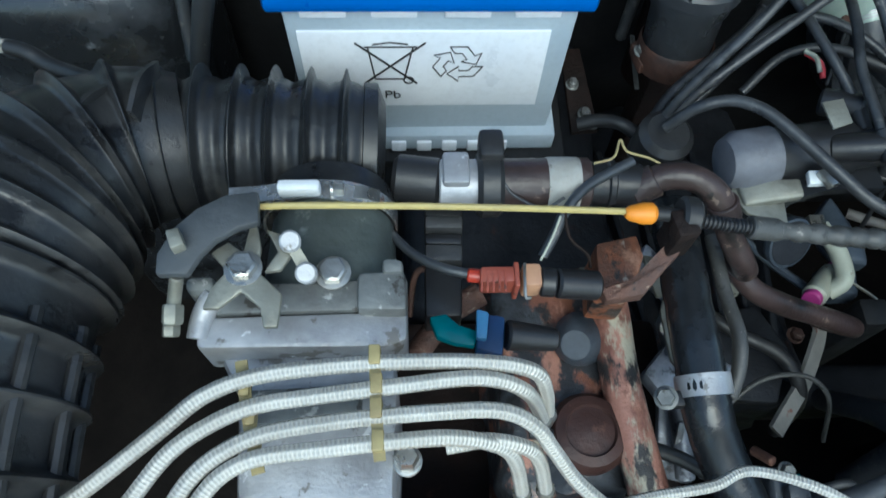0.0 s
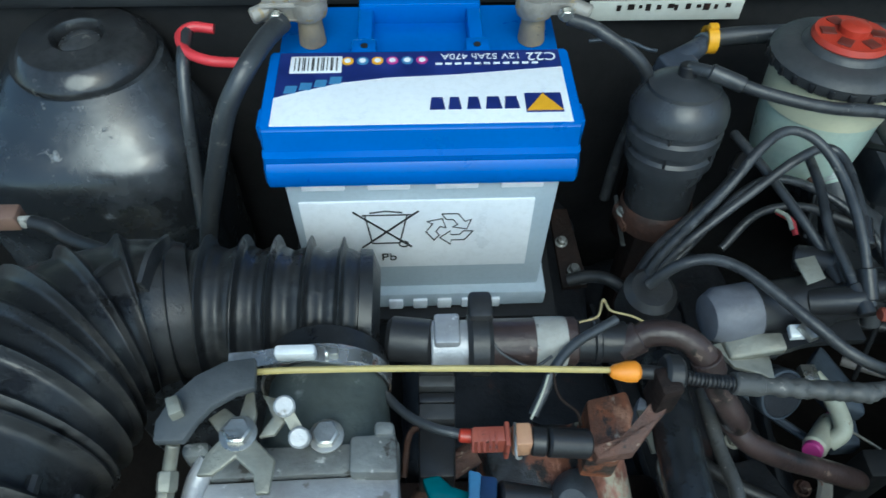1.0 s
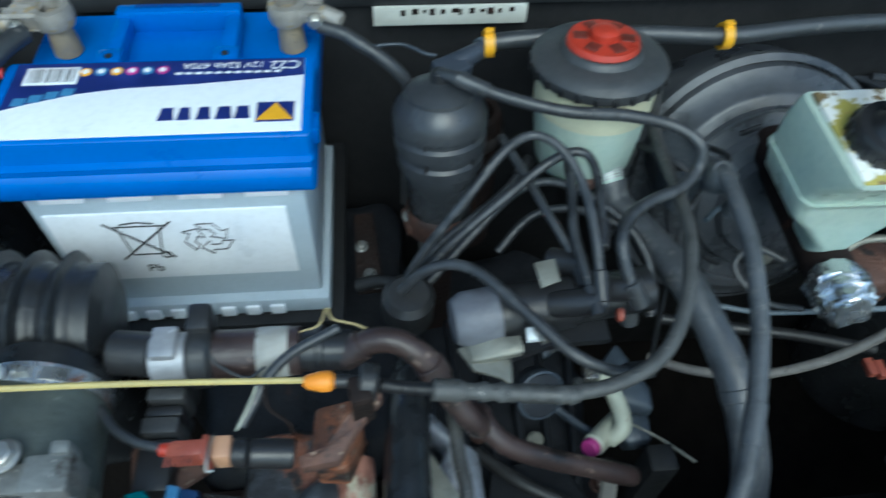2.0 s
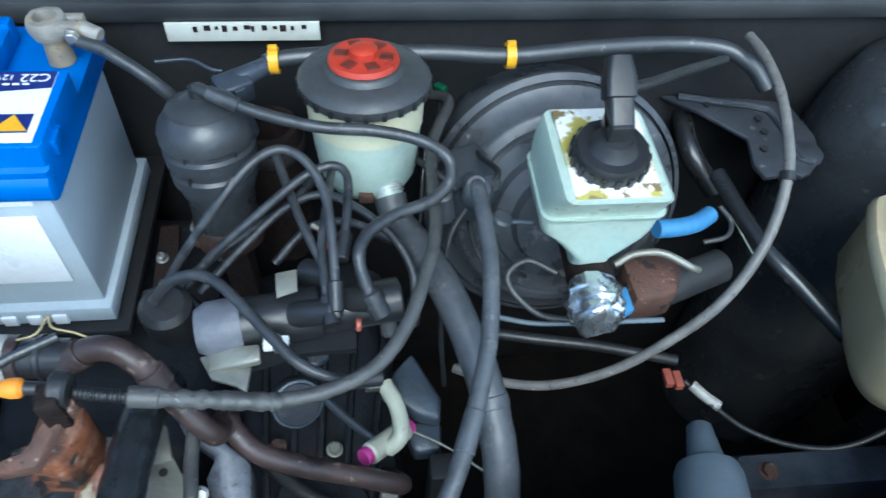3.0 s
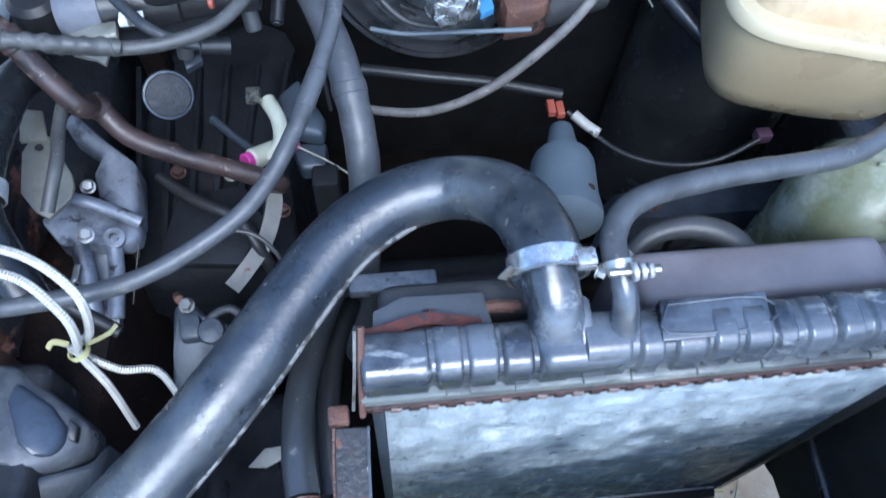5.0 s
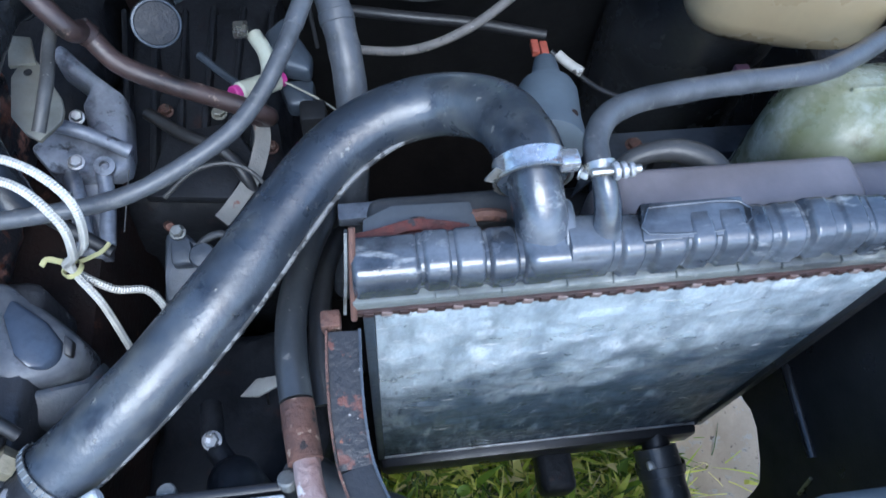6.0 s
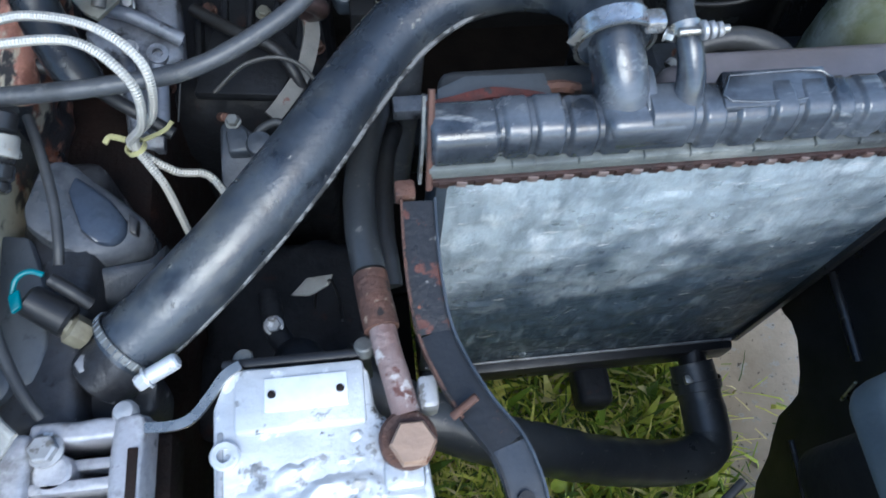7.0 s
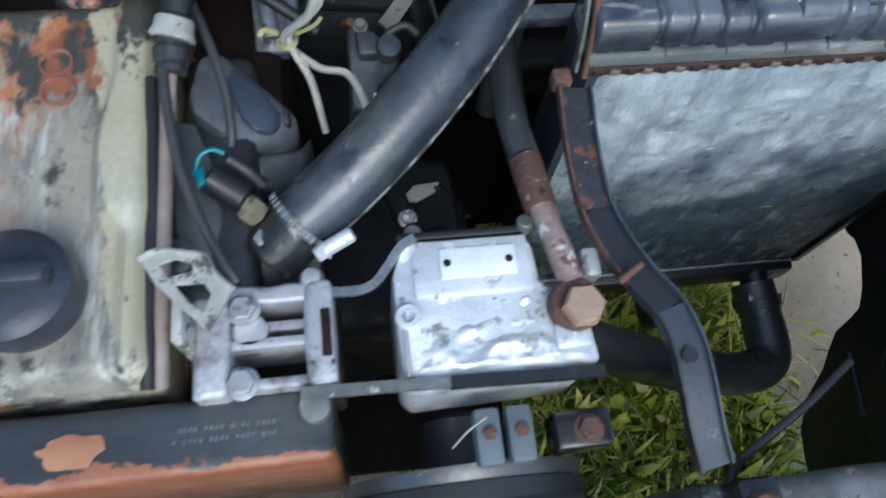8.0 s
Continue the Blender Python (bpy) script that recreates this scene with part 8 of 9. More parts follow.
part("knob", lathe([(0.010, -0.01), (0.011, 0.002), (0.0095, 0.006), (0.003, 0.0075)], axis_to((0.2900, 0.1670, 0.5900), (0.1, -0.3, 1)), 20), M_sol, sw)
part("pin", box(Vector((0.2740, 0.1190, 0.5750)), Vector((0.2770, 0.1310, 0.5790)), 0.0008), M_plaque, sw, "bright pin")
part("rust_stud", cyl((0.2540, 0.2120, 0.5700), (0.2610, 0.2000, 0.5850), 0.004, 0.001, 10), M_rust, sw)
part("green_plate", slab([(0.2960, 0.1980, 0.5200), (0.3140, 0.2000, 0.5200), (0.3130, 0.1790, 0.5200), (0.2960, 0.1790, 0.5200)], 0.004, 0.0005), M_teal, sw, "green plastic tab")
hose("metal_pipe", [(0.2820, 0.1680, 0.5850), (0.2910, 0.1780, 0.5950), (0.3050, 0.1810, 0.6000), (0.3150, 0.1760, 0.5950)], 0.0034, M_grey_plastic, "short bent metal pipe by the solenoid", "pipe")

# ---- thermostat housing and sensors ----
M_grime = mat("oil-grimed aluminium", (0.058, 0.063, 0.075), 0.4, 0.2, (0.022, 0.022, 0.024), 30, 0.6, 0.4, 200, [((0.30, 0.30, 0.30), -0.02, 60), ((0.012, 0.012, 0.012), 0.15, 45)])
th2 = thing("thermostat_housing", (0.20, 0.0, 0.55), "stained cast aluminium thermostat housing", "housing")
part("neck", cyl((0.192, -0.024, 0.614), (0.232, 0.004, 0.638), 0.0225, 0.002, 26, 0.021), M_grime, th2)
part("flange", slab([(0.1590, -0.0130, 0.6220), (0.1720, 0.0040, 0.6260), (0.1930, 0.0160, 0.6260), (0.2100, 0.0020, 0.6260), (0.2270, -0.0280, 0.6120), (0.2230, -0.0460, 0.6000), (0.1880, -0.0500, 0.6000), (0.1640, -0.0420, 0.6100)], 0.045, 0.006), M_grime, th2)
part("screw", hexbolt((0.1900, -0.0190, 0.6340), (0, 0, 1), 0.0065, 0.004, False), M_alu, th2)
part("sensor", lathe([(0.009, 0), (0.010, 0.004), (0.010, 0.012), (0.007, 0.014), (0.007, 0.024)], axis_to((0.1870, 0.0010, 0.6300), (-0.5, 0.25, 0.5)), 6), mat("grimy pale brass", (0.34, 0.32, 0.23), 0.5, 0.3, (0.16, 0.14, 0.10), 70, 0.5, 0.4, 200, ((0.05, 0.045, 0.04), 0.06, 60)), th2, "brass temperature sensor")
sp = thing("sensor_plug", (0.1610, 0.0250, 0.6400), "black sensor plug with a teal ring", "connector")
part("plug", cyl((0.1800, 0.0080, 0.6400), (0.1560, 0.0220, 0.6500), 0.0115, 0.002, 20, 0.0105), M_plastic, sp)
part("ring", tube([(0.1500, 0.0200, 0.6560), (0.1540, 0.0300, 0.6620), (0.1620, 0.0340, 0.6640), (0.1700, 0.0320, 0.6620)], 0.0018, 8), M_teal, sp, "teal wire clip")
part("clip", slab([(0.1500, 0.0190, 0.6620), (0.1560, 0.0240, 0.6620), (0.1580, 0.0130, 0.6600), (0.1530, 0.0090, 0.6600)], 0.004, 0.001), M_teal, sp, "teal clip")
hose("wire", [(0.1710, 0.0320, 0.6550), (0.1820, 0.0250, 0.6500), (0.1910, 0.0190, 0.6400)], 0.0045, M_rubber_matt, "short black wire to the sensor", "wire", "thin wires")
ds = thing("dipstick", (0.13, 0.03, 0.56), "dipstick tube with white collar and black boot", "dipstick")
part("tube", tube([(0.1380, 0.0870, 0.6760), (0.1350, 0.0400, 0.6680), (0.1340, -0.0180, 0.6640), (0.1330, -0.0720, 0.6600), (0.1310, -0.1170, 0.6500)], 0.0048, 14), mat("pale pinkish-grey tube", (0.36, 0.30, 0.28), 0.5, 0.2, (0.24, 0.18, 0.16), 40, 0.5, 0.3, 200, ((0.26, 0.10, 0.06), 0.0, 30)), ds, "pale rusty tube")
part("collar", lathe([(0.0125, 0.0), (0.0150, 0.001), (0.0148, 0.004), (0.0132, 0.006), (0.0128, 0.013), (0.0115, 0.0145)], axis_to((0.1405, 0.1080, 0.6830), (0.25, 0.85, 0.45)), 24), M_dirty_white, ds, "dirty white collar")
part("top", cyl((0.1445, 0.1200, 0.6900), (0.1470, 0.1330, 0.6950), 0.0100, 0.002, 20), M_plastic, ds)
part("boot", lathe([(0.0085, 0.0), (0.0105, 0.002), (0.0105, 0.006), (0.0095, 0.007), (0.0118, 0.009), (0.0122, 0.017), (0.0105, 0.019), (0.0120, 0.0205), (0.0120, 0.025)], axis_to((0.1380, 0.0860, 0.6740), (0.1, 0.9, 0.36)), 24), M_cap, ds, "black rubber boot")
hose("trim_strip", [(0.1250, 0.0860, 0.6720), (0.1270, 0.0200, 0.6680), (0.1270, -0.0370, 0.6640), (0.1260, -0.0890, 0.6600), (0.1250, -0.1180, 0.6550)], 0.0042, M_rubber_matt, "black rubber seal along the valve cover", "seal")
hose("wire", [(0.1350, 0.1020, 0.6820), (0.1360, 0.0720, 0.6800), (0.1430, 0.0260, 0.6760), (0.1540, -0.0110, 0.6720), (0.1670, -0.0410, 0.6650), (0.1760, -0.0560, 0.6550)], 0.0034, M_grey_plastic, "thin black cable down to the bracket", "cable", "thin wires")
hose("wire", [(0.1510, 0.1450, 0.6720), (0.1610, 0.1170, 0.6680), (0.1700, 0.0840, 0.6620), (0.1730, 0.0580, 0.6550), (0.1720, 0.0450, 0.6480)], 0.0034, M_grey_plastic, "grey-black cable over the shield", "cable", "thin wires")
hd = thing("head_flank", (0.15, 0.04, 0.50), "grey stained aluminium head flank", "cylinder head")
part("flank", box((0.133, -0.06, 0.50), (0.185, 0.14, 0.628), 0.012, None, 3), M_grime, hd)
M_face = mat("grey-blue machined face", (0.095, 0.105, 0.12), 0.42, 0.2, (0.09, 0.10, 0.112), 26, 0.5, 0.25, 180, ((0.03, 0.03, 0.032), 0.08, 50, 0.1))
part("face", slab([(0.1260, 0.0770, 0.6370), (0.1450, 0.0740, 0.6370), (0.1600, 0.0320, 0.6340), (0.1630, -0.0030, 0.6300), (0.1570, -0.0290, 0.6280), (0.1330, -0.0250, 0.6320)], 0.012, 0.004), M_face, hd, "grey-blue machined face")
part("round_boss", lathe([(0.012, -0.01), (0.012, 0.002), (0.0095, 0.004), (0.0055, 0.004), (0.005, 0.0), (0.001, 0.0)], axis_to((0.1340, -0.0270, 0.6340), (0, -0.1, 1)), 22), M_face, hd)
part("scroll", lathe([(0.030, -0.03), (0.031, 0.0), (0.026, 0.008), (0.015, 0.012), (0.003, 0.013)], axis_to((0.1850, -0.0500, 0.5900), (0.2, -0.2, 1)), 30), M_grime, hd, "dark grimy pump scroll")

# ---- front brackets and pump ----
M_castgrey = layered("weathered lavender-grey casting", (0.40, 0.40, 0.43), [((0.56, 0.56, 0.58), 40, 0.50, 0.64, (1, 1, 1), None), ((0.17, 0.165, 0.165), 30, 0.52, 0.64, (1, 1, 1), None), ((0.04, 0.038, 0.036), 55, 0.60, 0.67, (1, 1, 1), None)], 0.45, 0.25, 0.35, 240, 0.3)
sb_ = thing("front_bracket", (0.19, -0.095, 0.56), "pale cast aluminium bracket with two bolts", "bracket")
part("cheek", lumpy((0.150, -0.127, 0.585), (0.171, -0.064, 0.658), 0.004, 0.0014, 110, 3), M_castgrey, sb_)
part("cheek", lumpy((0.216, -0.127, 0.625), (0.2335, -0.058, 0.656), 0.004, 0.0014, 110, 3), M_castgrey, sb_)
part("top_web", lumpy((0.168, -0.070, 0.590), (0.221, -0.058, 0.652), 0.003, 0.0012, 110, 3), M_castgrey, sb_)
for y, h in ((-0.0815, 0.640), (-0.0945, 0.650), (-0.1200, 0.652)):
    part("bar", box((0.168, y - 0.0036, 0.600), (0.221, y + 0.0036, h), 0.0022), M_castgrey, sb_)
part("boss", lathe([(0.011, 0.60), (0.011, 0.648), (0.009, 0.650)], Matrix.Translation((0.182, -0.086, 0)), 20), M_castgrey, sb_, "round cast boss")
part("floor", box((0.150, -0.127, 0.575), (0.236, -0.060, 0.605), 0.003), M_rust_dark, sb_)
for p in ((0.179, -0.0735, 0.652), (0.178, -0.1190, 0.653)):
    part("bolt", hexbolt(p, (0, 0, 1), 0.0080, 0.007), M_alu, sb_, "bright hexagon bolt")
part("slot", box((0.2255, -0.1080, 0.6550), (0.2315, -0.0780, 0.6570), 0.001), M_rust_dark, sb_, "dark slot")
wp = thing("eyelet_plate", (0.145, -0.06, 0.65), "whitish triangular corroded plate with an opening", "bracket")
part("plate", plate([(p[0], p[1]) for p in [(0.1280, -0.0500, 0.6900), (0.1380, -0.0470, 0.6900), (0.1510, -0.0480, 0.6900), (0.1640, -0.0530, 0.6900), (0.1690, -0.0640, 0.6900), (0.1790, -0.0740, 0.6900), (0.1740, -0.0840, 0.6900), (0.1670, -0.0970, 0.6900), (0.1530, -0.0830, 0.6900), (0.1370, -0.0660, 0.6900)]], 0.003, pose(0, 0, 0.687), 0.0006, [[(p[0], p[1]) for p in [(0.1390, -0.0550, 0.6900), (0.1480, -0.0520, 0.6900), (0.1570, -0.0550, 0.6900), (0.1580, -0.0600, 0.6900), (0.1440, -0.0630, 0.6900)]], [(p[0], p[1]) for p in [(0.1480, -0.0680, 0.6900), (0.1640, -0.0680, 0.6900), (0.1680, -0.0750, 0.6900), (0.1640, -0.0850, 0.6900), (0.1560, -0.0790, 0.6900)]]]), M_dirty_white, wp)
part("rim", tube([(0.1280, -0.0510, 0.6910), (0.1380, -0.0470, 0.6910), (0.1510, -0.0490, 0.6910), (0.1640, -0.0530, 0.6910), (0.1700, -0.0640, 0.6910), (0.1800, -0.0740, 0.6910)], 0.0022, 8), M_dirty_white, wp)
part("leg", box((0.146, -0.10, 0.60), (0.152, -0.075, 0.688), 0.001), M_dirty_white, wp)
pm = thing("power_steering_pump", (0.335, -0.085, 0.54), "bright cast aluminium steering pump with a type plate", "pump")
bm = slab([(0.277, -0.045, 0.655), (0.282, -0.037, 0.655), (0.358, -0.040, 0.655), (0.364, -0.046, 0.655), (0.366, -0.070, 0.654), (0.394, -0.094, 0.650), (0.397, -0.126, 0.648), (0.280, -0.130, 0.650), (0.272, -0.122, 0.650), (0.271, -0.060, 0.653)], 0.10, 0.004)
part("body", bm, M_alu_bright, pm)
part("rear_lip", box((0.276, -0.037, 0.600), (0.366, -0.031, 0.654), 0.002), M_plastic, pm, "black rear edge")
for p in ((0.288, -0.031, 0.640), (0.362, -0.033, 0.648)):
    part("lip_bolt", cyl(p, (p[0], p[1] + 0.003, p[2] + 0.009), 0.006, 0.001, 14), M_alu_dirty, pm)
gm = B()
bmesh.ops.create_grid(gm, x_segments=46, y_segments=24, size=0.5)
for v in gm.verts:
    x, y = 0.335 + v.co.x * 0.116, -0.1015 + v.co.y * 0.050
    rim = min(1.0, (0.5 - abs(v.co.x)) * 14, (0.5 - abs(v.co.y)) * 8)
    lump = max(0.0, noise.noise((x * 75, y * 95, 3.1))) * 0.006 + 0.0016 * noise.noise((x * 230, y * 230, 1.0)) + 0.0008 * noise.noise((x * 500, y * 500, 2.0))
    v.co = Vector((x, y, 0.6475 + 0.0035 * rim + lump * max(0, rim)))
part("rough_casting", gm, M_alu_bright, pm, "lumpy bright casting skin")
part("rear_step", box((0.284, -0.078, 0.648), (0.361, -0.039, 0.6570), 0.003), M_alu_bright, pm)
part("fin", box((0.274, -0.126, 0.640), (0.278, -0.074, 0.654), 0.0015), M_alu, pm)
part("boss", lathe([(0.0085, 0), (0.0085, 0.004), (0.0075, 0.005), (0.0042, 0.005), (0.0042, 0.001), (0.001, 0.001)], Matrix.Translation((0.2790, -0.088, 0.6515)), 22), M_alu_bright, pm, "bolt boss")
part("boss", box((0.368, -0.118, 0.645), (0.392, -0.100, 0.656), 0.004), M_alu_bright, pm)
tp = part("type_plate", box((0.3020, -0.0665, 0.6560), (0.3510, -0.0465, 0.6592), 0.0008), M_plaque, pm, "blank shiny type plate")
for x in (0.3065, 0.3465):
    part("rivet", lathe([(0.0026, 0), (0.0024, 0.0012), (0.001, 0.0016)], Matrix.Translation((x, -0.0565, 0.6588)), 12), M_rust_dark, tp)
M_flaky = mat("pale flaking pinkish pipe", (0.34, 0.27, 0.255), 0.6, 0.1, (0.20, 0.115, 0.10), 45, 0.55, 0.9, 200, [((0.13, 0.055, 0.045), 0.10, 40), ((0.52, 0.48, 0.46), 0.0, 60)])
M_banjo = mat("pale rust-tinged brass", (0.50, 0.34, 0.24), 0.5, 0.3, (0.38, 0.26, 0.19), 50, 0.5, 0.4, 200, [((0.20, 0.09, 0.05), 0.1, 60), ((0.62, 0.52, 0.42), 0.05, 50)])
pp = thing("pressure_pipe", (0.386, -0.086, 0.655), "rusty banjo bolt and pipe on a black hose", "pipe")
part("banjo_ring", cyl((0.3835, -0.091, 0.650), (0.3835, -0.091, 0.664), 0.0170, 0.002, 24), M_rust, pp)
part("banjo_bolt", lathe([(0.0135, 0.0), (0.0135, 0.009), (0.012, 0.011), (0.002, 0.0115)], Matrix.Translation((0.3860, -0.0950, 0.662)), 6), M_banjo, pp, "rust-tinged hexagon bolt")
part("pipe", tube([(0.384, -0.076, 0.658), (0.380, -0.055, 0.660), (0.376, -0.035, 0.659), (0.374, -0.018, 0.657)], 0.0085, 16), M_flaky, pp, "pale flaking rusty pipe")
part("crimp", tube([(0.374, -0.022, 0.657), (0.371, 0.0, 0.656), (0.3695, 0.016, 0.655)], 0.0112, 18), M_rust, pp, "red-brown crimp sleeve")
part("hose", tube([(0.369, 0.018, 0.655), (0.366, 0.05, 0.653), (0.367, 0.09, 0.645), (0.375, 0.14, 0.625), (0.385, 0.19, 0.59), (0.39, 0.24, 0.54), (0.39, 0.28, 0.45)], 0.0110, 16), M_rubber, pp, "black rubber hose")
part("lug", box((0.392, -0.075, 0.640), (0.404, -0.055, 0.664), 0.003), M_alu, pp)
hose("thin_hose", [(0.384, 0.03, 0.60), (0.382, 0.08, 0.61), (0.388, 0.14, 0.60), (0.40, 0.2, 0.55)], 0.0085, M_rubber_matt, "black hose beside the radiator", "hose", "small hoses")
lr = thing("support_stay", (0.225, -0.056, 0.63), "bent flat steel stay between bracket and pump", "stay")
part("stay", strip([(0.218, -0.064, 0.650), (0.2347, -0.067, 0.652), (0.2500, -0.0672, 0.652), (0.2600, -0.0635, 0.652), (0.2695, -0.0530, 0.653), (0.2787, -0.0413, 0.655), (0.2880, -0.0360, 0.656)], 0.006, 0.003, (0, 0, 1), 6), M_steel, lr)
part("stay_bolt", lathe([(0.0075, 0), (0.0075, 0.003), (0.0055, 0.007), (0.002, 0.0078)], Matrix.Translation((0.221, -0.056, 0.648)), 18), M_alu, lr, "domed bolt head")
gbar = thing("belt_guard_bar", (0.30, -0.136, 0.62), "dark steel bar across the front of the pump", "bar")
part("bar", strip([(0.212, -0.1290, 0.655), (0.262, -0.1300, 0.655), (0.30, -0.1310, 0.653)], 0.0066, 0.006), M_alu_dirty, gbar, "grey bar end")
part("bar_dark", strip([(0.30, -0.1310, 0.653), (0.35, -0.1320, 0.651), (0.396, -0.1325, 0.649)], 0.0075, 0.007), M_black_paint, gbar, "black painted bar end")
part("bolt", lathe([(0.009, 0.640), (0.009, 0.650), (0.003, 0.651)], Matrix.Translation((0.219, -0.1360, 0)), 14), M_alu_dirty, gbar)
tcov = thing("timing_cover", (0.06, -0.16, 0.40), "black timing belt cover chipped down to orange rust", "timing cover")
M_chipped = layered("chipped black cover", (0.030, 0.033, 0.038), [((0.060, 0.063, 0.068), 18, 0.46, 0.66, (0.5, 1, 1), None), ((0.30, 0.115, 0.055), 34, 0.47, 0.50, (0.7, 1, 1), (0.0, -26.0, 0, 0.04)), ((0.24, 0.08, 0.04), 70, 0.52, 0.60, (0.7, 1, 1), (0.0, -26.0, 0, -0.03)), ((0.38, 0.36, 0.34), 75, 0.67, 0.70, (1, 1, 1), None)], 0.42, 0.0, 0.3, 200, 0.3)
part("cover", lumpy((-0.12, -0.166, 0.40), (0.228, -0.1225, 0.640), 0.005, 0.0008, 45, 6), M_chipped, tcov)
patch = []
for k in range(26):
    a = k * 2 * math.pi / 26
    rr = 1.0 + 0.30 * noise.noise((math.cos(a) * 2.2, math.sin(a) * 2.2, 0.7)) + 0.16 * noise.noise((k * 1.7, 0.3, 0.1))
    patch.append((0.079 + 0.018 * rr * math.cos(a), -0.146 + 0.010 * rr * math.sin(a), 0.6412))
part("bare_patch", slab(patch, 0.003, 0.0002), mat("bare salmon primer", (0.46, 0.22, 0.12), 0.6, 0, (0.34, 0.15, 0.08), 40, 0.5, 0.4, 200), tcov, "flaked salmon primer patch")
for k in range(20):
    x = 0.136 + 0.003 * k
    for r_, y in ((0, -0.1400), (1, -0.1465)):
        if (k * 7 + r_ * 3) % 5:
            part("print_bar", box((x, y - 0.0012 - 0.0004 * (k % 3), 0.6395), (x + 0.0014 + 0.0004 * (k % 2), y + 0.0010, 0.6408), 0), M_alu_dirty, tcov, "worn pale print")
pu = thing("pulley", (0.33, -0.20, 0.44), "black belt pulley below the pump", "pulley")
part("rim", lathe([(0.070, -0.016), (0.090, -0.016), (0.088, -0.006), (0.083, -0.001), (0.088, 0.005), (0.090, 0.016), (0.070, 0.016)], axis_to((0.315, -0.190, 0.515), (0, 1, 0)), 56), M_rubber, pu)
part("belt", lathe([(0.0835, -0.005), (0.0895, -0.007), (0.0895, 0.005), (0.0835, 0.004)], axis_to((0.315, -0.190, 0.515), (0, 1, 0)), 56, False), M_rubber_matt, pu, "black drive belt")
part("hub", cyl((0.315, -0.215, 0.515), (0.315, -0.13, 0.515), 0.028, 0.004, 28), M_grey_plastic, pu)
for x in (0.325, 0.346):
    part("flange_lug", box((x - 0.009, -0.178, 0.60), (x + 0.008, -0.142, 0.618), 0.003), M_bluegrey, pu, "blue-grey lug with a rusty bolt")
    part("lug_bolt", hexbolt((x, -0.158, 0.617), (0, 0, 1), 0.005, 0.003), M_rust, pu)
bl = thing("belt_tensioner", (0.39, -0.16, 0.58), "black tensioner with a rusty bolt", "tensioner")
part("block", box((0.372, -0.172, 0.565), (0.412, -0.146, 0.600), 0.004), M_black_paint, bl)
part("bolt", hexbolt((0.395, -0.160, 0.600), (0, 0, 1), 0.008, 0.006), M_rust, bl)
hose("wire", [(0.30, -0.165, 0.62), (0.31, -0.157, 0.628), (0.322, -0.150, 0.632)], 0.0009, M_zinc_dull, "thin bare wire by the pulley", "wire", "thin wires")
hose("wire", [(0.31, 0.10, 0.172), (0.312, 0.10, 0.40), (0.33, 0.10, 0.46), (0.34, 0.07, 0.50), (0.345, 0.03, 0.54)], 0.0014, M_rubber_matt, "thin black wire deep behind the pump", "wire", "thin wires")
bt = thing("hose_end", (0.312, 0.096, 0.45), "pale torn clip deep behind the pump", "clip")
part("clip", slab([(0.295, 0.09, 0.458), (0.31, 0.105, 0.46), (0.335, 0.106, 0.462), (0.33, 0.096, 0.46), (0.312, 0.088, 0.458)], 0.004, 0.001), M_dirty_white, bt)

ld = thing("lower_damper", (0.30, 0.01, 0.50), "dark oily damper with a pale bolt deep beside the engine", "damper")
part("dome", lathe([(0.020, 0.42), (0.020, 0.565), (0.016, 0.578), (0.009, 0.584), (0.002, 0.585)], Matrix.Translation((0.3127, -0.0101, 0)), 24), M_gear, ld)
part("arm", tube([(0.3127, -0.0101, 0.545), (0.3020, 0.0100, 0.545), (0.2930, 0.0255, 0.545), (0.2860, 0.0600, 0.530)], 0.009, 12), M_gear, ld)
part("bolt", hexbolt((0.2930, 0.0255, 0.5540), (0, -0.2, 1), 0.0060, 0.006), M_alu, ld, "pale bolt head")

# ---- radiator stay and lower hose ----
ra_ = thing("radiator_stay", (0.42, -0.02, 0.60), "black steel stay chipped to red rust", "stay")
stay_way = [Vector(p) for p in [(0.4030, 0.0500, 0.6860), (0.4020, 0.0200, 0.6800), (0.4025, -0.0060, 0.6750), (0.4055, -0.0320, 0.6700), (0.4135, -0.0560, 0.6680), (0.4250, -0.0800, 0.6670), (0.4390, -0.1020, 0.6660), (0.4455, -0.1240, 0.6640), (0.4475, -0.1480, 0.6600), (0.4495, -0.1740, 0.6520), (0.4540, -0.1960, 0.6420)]]


def beside(way, d, dz):
    """The same way moved sideways by d."""
    out_ = []
    for k, p in enumerate(way):
        t = way[min(k + 1, len(way) - 1)] - way[max(k - 1, 0)]
        n_ = Vector((t.y, -t.x, 0)).normalized()
        out_.append(tuple(p + n_ * d + Vector((0, 0, dz))))
    return out_


M_flake = mat("black paint flaking to rust", (0.010, 0.011, 0.014), 0.3, 0, (0.028, 0.028, 0.03), 20, 0.5, 0.3, 200, [((0.115, 0.045, 0.032), 0.20, 46), ((0.42, 0.40, 0.38), -0.04, 70), ((0.24, 0.085, 0.045), -0.04, 60)])
part("upper_channel", strip(beside(stay_way[:4], 0, 0), 0.020, 0.004, (0, 0, 1), 8), M_flake, ra_, "black paint flaking to red rust")
M_stay = mat("black stay paint with a few rust chips", (0.008, 0.0095, 0.013), 0.36, 0, (0.019, 0.021, 0.025), 24, 0.5, 0.2, 200, [((0.15, 0.055, 0.035), -0.09, 50), ((0.26, 0.26, 0.26), -0.16, 80)])
